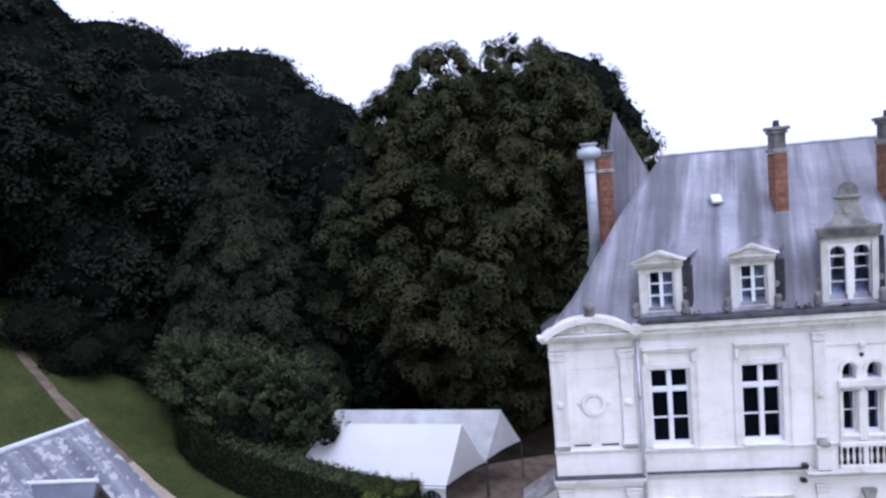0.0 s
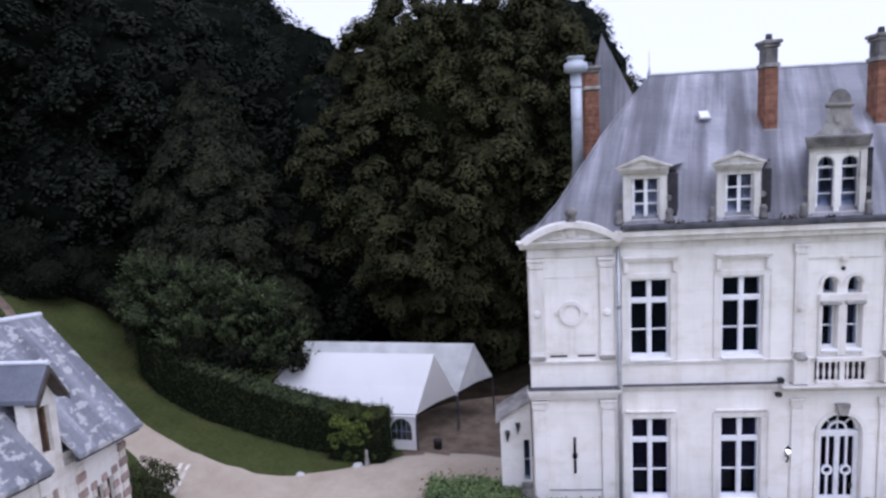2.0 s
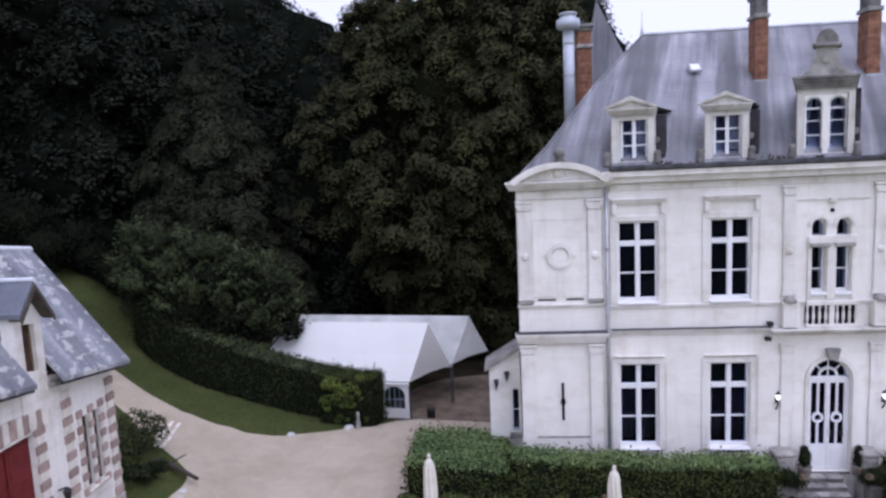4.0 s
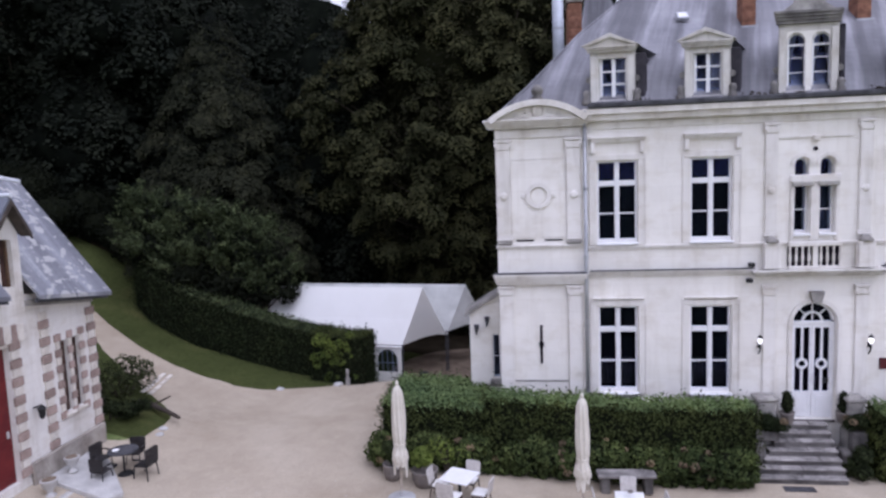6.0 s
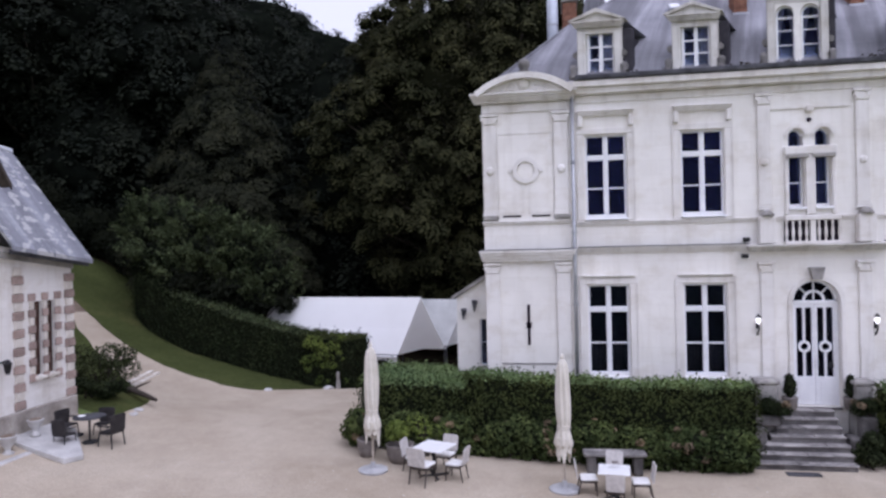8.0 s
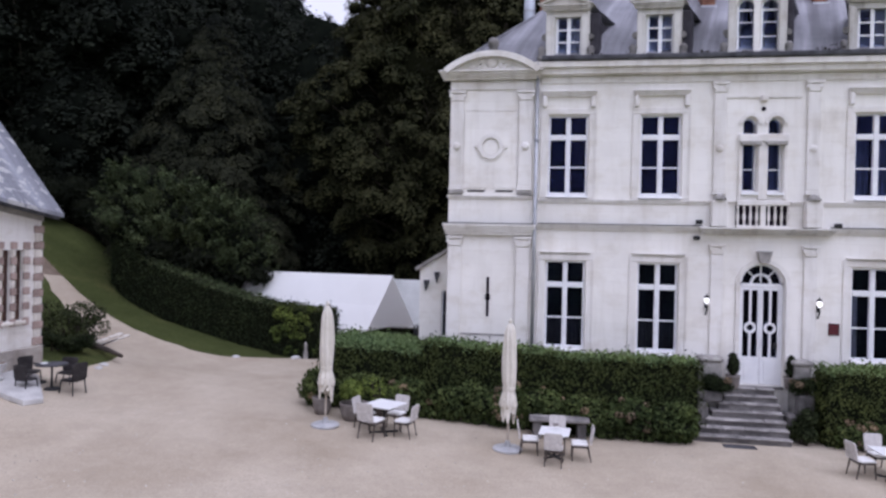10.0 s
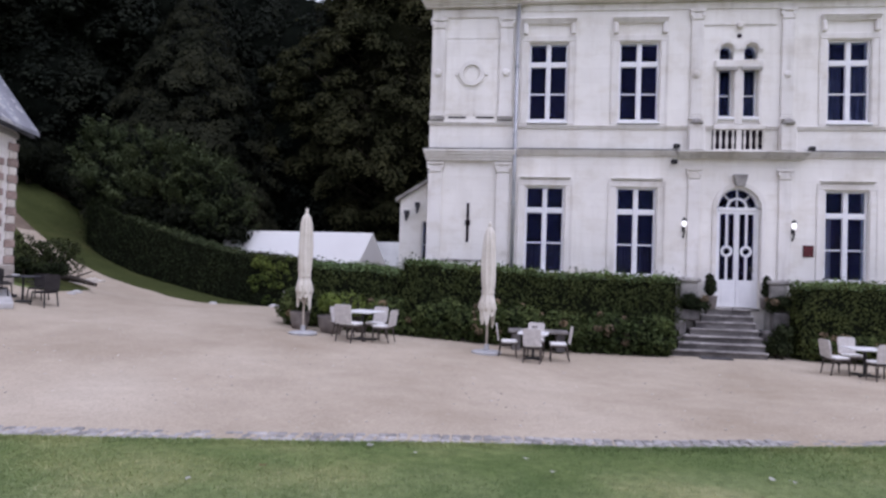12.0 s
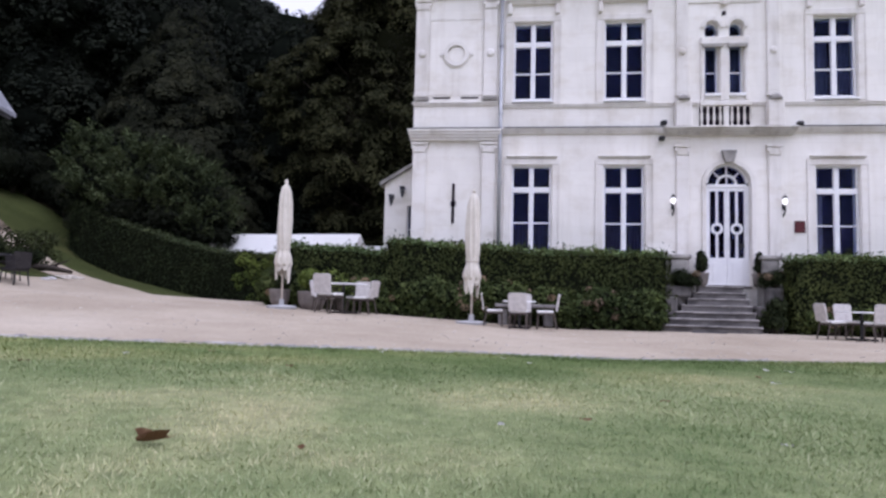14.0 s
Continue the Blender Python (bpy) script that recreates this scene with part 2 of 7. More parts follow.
CHAIR_WOOD = surface("dark_chair_wood", (0.05, 0.040, 0.034), (0.10, 0.082, 0.068), 5, 50, 0.6, 0.3, own=True)
BROWN_WOOD = surface("brown_wood", (0.10, 0.062, 0.038), (0.18, 0.115, 0.07), 5, 50, 0.6, 0.3, own=True)
TABLE_WHITE = surface("white_table_top", (0.84, 0.84, 0.84), (0.90, 0.90, 0.90), 3, 50, 0.35, 0.05, own=True, spec=0.5)
RATTAN = surface("dark_rattan", (0.018, 0.016, 0.017), (0.045, 0.04, 0.04), 8, 90, 0.6, 0.5, own=True)
POT = surface("grey_pot", (0.16, 0.14, 0.13), (0.27, 0.24, 0.22), 5, 50, 0.8, 0.3, own=True)
BASE_GREY = surface("parasol_base_grey", (0.36, 0.36, 0.37), (0.50, 0.50, 0.50), 4, 50, 0.8, 0.3, own=True)
SETT = surface("worn_sett", (0.22, 0.21, 0.20), (0.45, 0.43, 0.41), 6, 40, 0.9, 0.5, piece=0.28)
PALE_POLE = surface("pale_pole_wood", (0.36, 0.31, 0.25), (0.50, 0.44, 0.37), 5, 50, 0.6, 0.2, own=True)
CONCRETE = surface("pale_concrete", (0.44, 0.43, 0.42), (0.60, 0.59, 0.57), 3, 50, 0.9, 0.3)
BARK = surface("bark", (0.035, 0.028, 0.022), (0.075, 0.06, 0.048), 4, 25, 0.95, 0.8)
# brown soil, darkened further for the shade under tents and trees
SOIL = surface("dry_soil", (0.13, 0.095, 0.070), (0.25, 0.195, 0.145), 1.5, 20, 0.95, 0.6)
GLOBE = lit("lamp_globe", (1.0, 0.97, 0.92), 1.2)
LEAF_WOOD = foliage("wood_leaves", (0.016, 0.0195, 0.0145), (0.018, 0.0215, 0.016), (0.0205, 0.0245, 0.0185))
# low and inner leaves: shade under the canopy is put into this colour
LEAF_UNDER = foliage("shaded_leaves", (0.007, 0.009, 0.006), (0.010, 0.012, 0.008), (0.015, 0.018, 0.012))
# darker copies of the leaf colours hold the shade deep in the crowns
DEEP_WOOD = foliage("shaded_wood_leaves", (0.005, 0.006, 0.0045), (0.007, 0.0085, 0.006), (0.010, 0.012, 0.009))
DEEP_LIME = foliage("shaded_lime_leaves", (0.011, 0.011, 0.006), (0.015, 0.015, 0.008), (0.021, 0.021, 0.011))
LEAF_SPRUCE = foliage("spruce_leaves", (0.0255, 0.0275, 0.0175), (0.029, 0.031, 0.0195), (0.033, 0.035, 0.022))
# hedge tops: the light from above is put into a paler leaf colour
LEAF_TOP = foliage("toplit_hedge_leaves", (0.100, 0.146, 0.062), (0.145, 0.198, 0.086), (0.195, 0.258, 0.116))
LEAF_OLIVE = foliage("olive_brown_leaves", (0.024, 0.030, 0.014), (0.040, 0.050, 0.022), (0.065, 0.074, 0.034))
LEAF_LIME = foliage("lime_leaves", (0.044, 0.0455, 0.0225), (0.049, 0.0505, 0.0245), (0.055, 0.0575, 0.028))
LEAF_SHRUB = foliage("shrub_leaves", (0.034, 0.046, 0.022), (0.060, 0.077, 0.037), (0.100, 0.120, 0.063))
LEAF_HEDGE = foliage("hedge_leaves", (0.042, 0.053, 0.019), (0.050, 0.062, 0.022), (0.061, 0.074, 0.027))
LEAF_HYDRANGEA = foliage("hydrangea_leaves", (0.030, 0.042, 0.016), (0.050, 0.068, 0.024), (0.088, 0.108, 0.040))
LEAF_DARK_HEDGE = foliage("dark_hedge_leaves", (0.014, 0.019, 0.009), (0.024, 0.032, 0.015), (0.042, 0.054, 0.026))
LEAF_BRIGHT = foliage("bright_leaves", (0.07, 0.10, 0.024), (0.105, 0.14, 0.034), (0.15, 0.185, 0.05))
FLOWER = foliage("faded_hydrangea", (0.14, 0.098, 0.066), (0.22, 0.160, 0.110), (0.30, 0.235, 0.165))
DRY_LEAF = surface("dead_leaf", (0.15, 0.08, 0.038), (0.30, 0.18, 0.09), 8, 50, 0.8, 0.3, own=True)
PALE_LEAF = surface("pale_litter", (0.5, 0.5, 0.46), (0.68, 0.67, 0.62), 8, 50, 0.8, 0.3, own=True)
# near-black tones: the shade inside a crown is put into the colour
INNER_WOOD = surface("wood_crown_shade", (0.004, 0.005, 0.004), (0.008, 0.010, 0.007), 1.6, 7, 0.95, 1.0, spec=0.0)
INNER_LIME = surface("lime_crown_shade", (0.007, 0.008, 0.004), (0.013, 0.014, 0.007), 1.6, 7, 0.95, 1.0, spec=0.0)
# twigs this dark carry the shade between the leaves in their colour
TWIG = surface("shaded_twigs", (0.008, 0.010, 0.006), (0.015, 0.017, 0.010), 5, 40, 0.95, 0.6, spec=0.0)


def gravel_material():
    m, n, l, b = nodes_of("sandy_gravel")
    p = place(n)
    col = ramp(n, l, link_noise(n, l, p, 0.25, 5.0), [(0.28, (0.345, 0.285, 0.212)), (0.52, (0.455, 0.390, 0.305)), (0.78, (0.54, 0.478, 0.386))])
    col = blend(n, l, col, ramp(n, l, link_noise(n, l, p, 2.2, 6.0), [(0.3, (0.93, 0.928, 0.925)), (0.7, (1.04, 1.04, 1.04))]), 1.0, "MULTIPLY")
    v = n.new("ShaderNodeTexVoronoi")
    v.inputs["Scale"].default_value = 45.0
    l.new(p, v.inputs["Vector"])
    col = blend(n, l, col, ramp(n, l, v.outputs["Color"], [(0.1, (0.78, 0.77, 0.76)), (0.9, (1.15, 1.15, 1.14))]), 0.6, "MULTIPLY")
    l.new(col, b.inputs["Base Color"])
    b.inputs["Roughness"].default_value, b.inputs["Specular IOR Level"].default_value = 0.95, 0.2
    bump(n, l, v.outputs["Distance"], b, 0.5, 0.012)
    return m


def edge_growth(n, l, pos):
    """1 in the lush strip along the gravel, 0 out on the drier lawn."""
    sep, m1, m2 = n.new("ShaderNodeSeparateXYZ"), n.new("ShaderNodeMath"), n.new("ShaderNodeMath")
    l.new(pos, sep.inputs[0])
    m1.operation, m1.inputs[1].default_value = "MULTIPLY_ADD", -0.25
    l.new(sep.outputs[0], m1.inputs[0]), l.new(sep.outputs[1], m1.inputs[2])
    m2.operation, m2.inputs[1].default_value = "MULTIPLY_ADD", 3.2
    l.new(link_noise(n, l, pos, 0.7, 4.0), m2.inputs[0]), l.new(m1.outputs[0], m2.inputs[2])
    mp = n.new("ShaderNodeMapRange")
    mp.inputs["From Min"].default_value, mp.inputs["From Max"].default_value = -10.4, -8.0
    l.new(m2.outputs[0], mp.inputs["Value"])
    return mp.outputs[0]


def turf_material():
    m, n, l, b = nodes_of("mown_turf")
    p = place(n)
    col = ramp(n, l, link_noise(n, l, p, 0.55, 6.0), [(0.3, (0.16, 0.21, 0.09)), (0.52, (0.24, 0.28, 0.135)), (0.72, (0.40, 0.385, 0.23))])
    col = blend(n, l, col, ramp(n, l, link_noise(n, l, p, 9.0, 5.0), [(0.3, (0.7, 0.72, 0.65)), (0.7, (1.25, 1.22, 1.15))]), 1.0, "MULTIPLY")
    col = blend(n, l, col, blend(n, l, col, (0.57, 0.66, 0.48), 1.0, "MULTIPLY"), edge_growth(n, l, p))
    l.new(col, b.inputs["Base Color"])
    b.inputs["Roughness"].default_value, b.inputs["Specular IOR Level"].default_value = 0.9, 0.15
    bump(n, l, link_noise(n, l, p, 60.0, 3.0), b, 0.8, 0.03)
    return m


def bank_material():
    m, n, l, b = nodes_of("bank_grass")
    p = place(n)
    col = ramp(n, l, link_noise(n, l, p, 0.5, 6.0), [(0.3, (0.042, 0.053, 0.017)), (0.55, (0.062, 0.075, 0.025)), (0.75, (0.098, 0.100, 0.038))])
    col = blend(n, l, col, ramp(n, l, link_noise(n, l, p, 7.0, 5.0), [(0.3, (0.72, 0.74, 0.68)), (0.7, (1.25, 1.22, 1.15))]), 1.0, "MULTIPLY")
    l.new(col, b.inputs["Base Color"])
    b.inputs["Roughness"].default_value, b.inputs["Specular IOR Level"].default_value = 0.95, 0.1
    bump(n, l, link_noise(n, l, p, 40.0, 3.0), b, 0.8, 0.04)
    return m


def blade_material():
    m, n, l, b = nodes_of("grass_blades")
    o = n.new("ShaderNodeNewGeometry")
    col = ramp(n, l, o.outputs["Random Per Island"], [(0.0, (0.25, 0.31, 0.145)), (0.6, (0.32, 0.37, 0.185)), (1.0, (0.44, 0.45, 0.27))])
    col = blend(n, l, col, ramp(n, l, link_noise(n, l, o.outputs["Position"], 0.55, 6.0), [(0.32, (0.50, 0.62, 0.46)), (0.5, (1, 1, 1)), (0.66, (1.55, 1.32, 1.36))]), 1.0, "MULTIPLY")
    col = blend(n, l, col, blend(n, l, col, (0.54, 0.62, 0.46), 1.0, "MULTIPLY"), edge_growth(n, l, o.outputs["Position"]))
    l.new(col, b.inputs["Base Color"])
    b.inputs["Roughness"].default_value, b.inputs["Specular IOR Level"].default_value = 0.7, 0.2
    return m


GRAVEL, TURF, BLADES, BANK = gravel_material(), turf_material(), blade_material(), bank_material()


# ---- building blocks ----
def thing(name, label, category, m=None, group="", kind=""):
    ob = new(name)
    ob.empty_display_size = 0.2
    if m is not None:
        ob.matrix_basis = m
    return tagged(ob, label, category, group, kind)


def part(name, bm, material, parent=None, label="", smooth=False):
    me = bpy.data.meshes.new(name)
    bm.normal_update()
    bm.to_mesh(me)
    bm.free()
    me.materials.append(material)
    if smooth:
        me.polygons.foreach_set("use_smooth", [True] * len(me.polygons))
    ob = new(name, me)
    if parent is not None:
        ob.parent = parent
    return tagged(ob, label)


def same(name, ob, m, parent, label=""):
    """Another object on the mesh of ob, at the pose m under parent."""
    c = new(name, ob.data)
    c.parent = parent
    c.matrix_basis = m
    return tagged(c, label)


def box(bm, x0, x1, y0, y1, z0, z1, bev=0.0):
    r = bmesh.ops.create_cube(bm, size=1.0, matrix=Matrix.Translation(((x0 + x1) / 2, (y0 + y1) / 2, (z0 + z1) / 2)) @ Matrix.Diagonal((x1 - x0, y1 - y0, z1 - z0, 1)))
    if bev:
        es = {e for v in r["verts"] for e in v.link_edges}
        bmesh.ops.bevel(bm, geom=list(es), offset=bev, segments=1, affect="EDGES", profile=0.5)
    return bm


def B(*a, **k):
    return box(bmesh.new(), *a, **k)


def tube(bm, p0, p1, r0, r1=None, seg=10):
    p0, p1 = Vector(p0), Vector(p1)
    d = p1 - p0
    m = Matrix.Translation((p0 + p1) / 2) @ d.to_track_quat("Z", "Y").to_matrix().to_4x4()
    bmesh.ops.create_cone(bm, cap_ends=True, segments=seg, radius1=r0, radius2=r0 if r1 is None else r1, depth=d.length, matrix=m)
    return bm


def lathe(bm, profile, centre=(0, 0, 0), seg=16, wob=None):
    """A turned form from (radius, height) pairs; wob(angle, k): a factor on the radius."""
    cx, cy, cz = centre
    rings = []
    for k, (r, z) in enumerate(profile):
        rings.append([bm.verts.new((cx + r * (wob(2 * math.pi * i / seg, k) if wob else 1) * math.cos(2 * math.pi * i / seg),
                                    cy + r * (wob(2 * math.pi * i / seg, k) if wob else 1) * math.sin(2 * math.pi * i / seg), cz + z)) for i in range(seg)])
    for a, b in zip(rings, rings[1:]):
        for i in range(seg):
            bm.faces.new((a[i], a[(i + 1) % seg], b[(i + 1) % seg], b[i]))
    bm.faces.new(list(reversed(rings[0])))
    bm.faces.new(rings[-1])
    return bm


def slab(bm, outline, y0, y1):
    """A plate standing in the xz plane: outline of (x, z) pairs, between depths y0 and y1."""
    a = [bm.verts.new((x, y0, z)) for x, z in outline]
    b = [bm.verts.new((x, y1, z)) for x, z in outline]
    bm.faces.new(a)
    bm.faces.new(list(reversed(b)))
    k = len(outline)
    for i in range(k):
        bm.faces.new((a[i], b[i], b[(i + 1) % k], a[(i + 1) % k]))
    bmesh.ops.recalc_face_normals(bm, faces=bm.faces[:])
    return bm


def hoop(bm, xc, zc, r0, r1, y0, y1, a0=0.0, a1=180.0, seg=14):
    """A flat ring segment in the xz plane."""
    n = seg if a1 - a0 < 359 else seg
    pts = []
    for i in range(n + 1):
        a = radians(a0 + (a1 - a0) * i / n)
        pts.append([bm.verts.new((xc + r * math.cos(a), y, zc + r * math.sin(a))) for r, y in ((r0, y0), (r1, y0), (r1, y1), (r0, y1))])
    for p, q in zip(pts, pts[1:]):
        for i in range(4):
            bm.faces.new((p[i], p[(i + 1) % 4], q[(i + 1) % 4], q[i]))
    bmesh.ops.recalc_face_normals(bm, faces=bm.faces[:])
    return bm


def spandrel(bm, xc, r, zs, x0, x1, z1, y0, y1, seg=12):
    """The masonry over a round arch: between the arch and the rectangle x0..x1, up to z1."""
    arc = [(xc + r * math.cos(math.pi * i / seg), zs + r * math.sin(math.pi * i / seg)) for i in range(seg + 1)]
    return slab(bm, [(x1, zs)] * (x1 > xc + r + 1e-4) + arc + [(x0, zs)] * (x0 < xc - r - 1e-4) + [(x0, z1), (x1, z1)], y0, y1)


def quads(name, verts, faces, material, parent=None, label=""):
    me = bpy.data.meshes.new(name)
    me.vertices.add(len(verts))
    me.vertices.foreach_set("co", np.asarray(verts, np.float32).ravel())
    k = faces.shape[1]
    me.loops.add(faces.size)
    me.loops.foreach_set("vertex_index", faces.astype(np.int32).ravel())
    me.polygons.add(len(faces))
    me.polygons.foreach_set("loop_start", np.arange(0, faces.size, k, dtype=np.int32))
    me.update(calc_edges=True)
    me.materials.append(material)
    ob = new(name, me)
    if parent is not None:
        ob.parent = parent
    return tagged(ob, label)


def leaves(name, where, facing, size, material, parent=None, label="", slim=0.55, jitter=0.7, seed=1):
    """One mesh of pointed leaves at the given places, each turned roughly to its facing."""
    g = np.random.default_rng(seed)
    n = len(where)
    nrm = facing + g.normal(0, jitter, (n, 3))
    nrm /= np.linalg.norm(nrm, axis=1, keepdims=True) + 1e-9
    t = np.cross(nrm, g.normal(0, 1, (n, 3)))
    t /= np.linalg.norm(t, axis=1, keepdims=True) + 1e-9
    s = np.cross(nrm, t)
    L = (size * g.uniform(0.6, 1.35, n))[:, None]
    v = np.stack([where - t * L * 0.5, where + s * L * 0.5 * slim - nrm * L * 0.1, where + t * L * 0.5, where - s * L * 0.5 * slim - nrm * L * 0.1], 1).reshape(-1, 3)
    return quads(name, v, np.arange(4 * n).reshape(-1, 4), material, parent, label)


def ball_dirs(g, n):
    d = g.normal(0, 1, (n, 3))
    return d / np.linalg.norm(d, axis=1, keepdims=True)


def crown_points(g, blobs, per_area):
    """Leaf places on the outsides of many overlapping clumps (centre, radius)."""
    P, N = [], []
    C, R = np.array([b[0] for b in blobs]), np.array([b[1] for b in blobs])
    for c, r in zip(C, R):
        n = int(per_area * 4 * math.pi * r * r)
        d = ball_dirs(g, n)
        p = c + d * r * g.uniform(0.72, 1.08, (n, 1)) * np.array([1.0, 1.0, 0.82])
        inside = np.zeros(n, bool)
        for c2, r2 in zip(C, R):
            if c2 is not c:
                inside |= (((p - c2) / np.array([1, 1, 0.82])) ** 2).sum(1) < (0.72 * r2) ** 2
        P.append(p[~inside]), N.append(d[~inside] + np.array([0, 0, 0.45]))
    return np.concatenate(P), np.concatenate(N)


# ---- terrain ----
DIP = [(-38, 0.0), (-31, 0.30), (-26, 0.78), (-23, 0.80), (-21, 0.68), (-18.5, 0.40), (-16, 0.28), (-13.5, 0.25), (-12, 0.0)]  # how far the ground lies lower along the track


def rise(x, y):
    s = max(0.0, -4.0 - x)
    h = 0.052 * s + (0.12 * (s - 12) ** 1.35 if s > 12 else 0.0)
    h = min(h, 9.0 + 0.08 * max(0.0, h - 9.0))
    k = min(1.0, max(0.45, 0.45 + 0.55 * (y + 11.5) / 6.0))
    a = min(1.0, max(0.0, (y - 5.0) / 4.0)) * min(1.0, max(0.0, (x + 16.5) / 3.0))
    low = 0.0
    for (xa, da), (xb, db) in zip(DIP, DIP[1:]):
        if xa <= x <= xb:
            low = da + (db - da) * (x - xa) / (xb - xa)
    b = min(1.0, max(0.0, (y + 0.5) / 3.0)) * min(1.0, max(0.0, (15.0 - y) / 4.0))
    return h * k - 1.05 * a * a * (3 - 2 * a) - low * b * b * (3 - 2 * b)


KERB = [(-18.7, -13.81), (-14, -12.4), (-10, -11.5), (-8, -11.05), (-6, -10.45), (-4, -9.95), (-2, -9.45), (0, -8.95), (4, -8.1), (12, -7.2), (40, -7.0)]
PATH_EDGE = [(-18.7, -13.5), (-18.7, -12), (-18.7, -2.3), (-17.6, -1.7), (-17.5, 0.2), (-19.4, 1.9), (-22.1, 4.1), (-23.2, 4.8), (-26.0, 7.1), (-28.6, 8.5), (-31.7, 10.4), (-38, 14.5), (-47, 20),
             (-48, 22), (-39, 16.1), (-33.5, 12.1), (-29.6, 9.6), (-27, 8.5), (-24.4, 7.0), (-21.5, 5.5), (-20.0, 4.8), (-18.4, 4.3), (-17.2, 4.1), (-16.2, 4.3), (-15.0, 4.8),
             (-13.8, 5.3), (-12.8, 6.0), (-12.6, 6.9), (-13.2, 9.0), (-13.5, 11.5), (-11.5, 13.5), (-9.0, 14.6), (-6.5, 15.5), (0, 16.5), (20, 17), (40, 17)]


def along(pts, step):
    out = []
    for (x0, y0), (x1, y1) in zip(pts, pts[1:]):
        n = max(1, int(math.hypot(x1 - x0, y1 - y0) / step))
        out += [(x0 + (x1 - x0) * i / n, y0 + (y1 - y0) * i / n) for i in range(n)]
    return out + [pts[-1]]


def smooth_line(pts, rounds=2):
    for _ in range(rounds):
        out = [pts[0]]
        for (x0, y0), (x1, y1) in zip(pts, pts[1:]):
            out += [(0.75 * x0 + 0.25 * x1, 0.75 * y0 + 0.25 * y1), (0.25 * x0 + 0.75 * x1, 0.25 * y0 + 0.75 * y1)]
        pts = out + [pts[-1]]
    return pts


def inside(x, y, poly):
    hit, j = False, len(poly) - 1
    for i in range(len(poly)):
        (xi, yi), (xj, yj) = poly[i], poly[j]
        if (yi > y) != (yj > y) and x < (xj - xi) * (y - yi) / (yj - yi) + xi:
            hit = not hit
        j = i
    return hit


kerb_line = smooth_line(KERB)
yard_edge = along(smooth_line(PATH_EDGE), 0.5)
wobble = random.Random(4)
yard_edge = [(x + wobble.uniform(-0.05, 0.05), y + wobble.uniform(-0.05, 0.05)) for x, y in yard_edge]
YARD = along(list(reversed(kerb_line)), 0.6) + yard_edge
cdt_points = [Vector(p) for p in YARD]
cdt_edges = [(i, (i + 1) % len(YARD)) for i in range(len(YARD))]
for gx in range(-50, 25):
    for gy in range(-26, 36):
        cdt_points.append(Vector((gx + 0.13, gy + 0.21)))
for gx in range(-600, 601, 40):
    for gy in range(-600, 601, 40):
        if not (-52 < gx < 26 and -28 < gy < 38):
            cdt_points.append(Vector((gx + 0.5, gy + 0.7)))
from mathutils.geometry import delaunay_2d_cdt
tv, _, tf, *_ = delaunay_2d_cdt(cdt_points, cdt_edges, [], 0, 1e-4)
def region(x, y):
    if inside(x, y, YARD):
        return 4 if y > 6.9 + 0.5 * math.sin(1.7 * x) and x < -7.0 else 1
    if y > 13.0 + max(0.0, -29.0 - x) * 0.75 or x < -60:
        return 2
    return 3 if y > -1.5 and x < -11.0 else 0


# on the woodland floor this dark tone includes the shade of the trees
LITTER = surface("dark_litter", (0.020, 0.016, 0.011), (0.045, 0.036, 0.025), 0.8, 9, 0.95, 0.6, spec=0.0)
for name, wanted, mat_, label, cat in (("ground", 0, TURF, "uneven mown grass of lawn and verge", "ground"), ("courtyard", 1, GRAVEL, "pale sandy gravel courtyard with a track up the slope", "courtyard"),
                                       ("woodland_floor", 2, LITTER, "leaf litter under the trees, their shade in its colour", "ground"), ("grass_bank", 3, BANK, "dark green grass bank along the track", "bank"),
                                       ("bare_earth", 4, SOIL, "trodden brown earth of marquee yard and upper track, darkened for shade", "ground")):
    bm = bmesh.new()
    made = {}
    for f in tf:
        c = (tv[f[0]] + tv[f[1]] + tv[f[2]]) / 3
        if region(c.x, c.y) == wanted:
            vs = []
            for i in f:
                if i not in made:
                    p = tv[i]
                    near = -50 < p.x < 25 and -26 < p.y < 36
                    made[i] = bm.verts.new((p.x, p.y, rise(p.x, p.y) + (0.02 * noise.noise(Vector((p.x * 0.6, p.y * 0.6, 0))) if near else 0.0)))
                vs.append(made[i])
            if len(set(vs)) == 3:
                bm.faces.new(vs)
    bmesh.ops.recalc_face_normals(bm, faces=bm.faces[:])
    ob = part(name, bm, mat_, None, smooth=True)
    if ob.data.polygons[0].normal.z < 0:
        ob.data.flip_normals()
    tagged(ob, label, cat, "", "structure")


def kerb_y(x):
    for (x0, y0), (x1, y1) in zip(kerb_line, kerb_line[1:]):
        if x0 <= x <= x1:
            return y0 + (y1 - y0) * (x - x0) / (x1 - x0)
    return -8.0


# ---- chateau ----
house = thing("chateau", "white limestone chateau with steep slate roof and dormers", "house")
W1, W2, W3 = -4.83, -2.5, 2.6
UP0, UP1, GR0, GR1 = 5.79, 7.90, 1.79, 4.10
HW = 0.51
OPEN = [(c - HW, c + HW, z0, z1) for c in (W1, W2, W3) for z0, z1 in ((GR0, GR1), (UP0, UP1))]
DOOR_R, DOOR_SPRING, DOOR_C = 0.53, 3.62, 0.03
OPEN.append((DOOR_C - DOOR_R, DOOR_C + DOOR_R, 1.1, DOOR_SPRING + DOOR_R))
TWIN = [(-0.345, 0.17), (0.255, 0.17)]
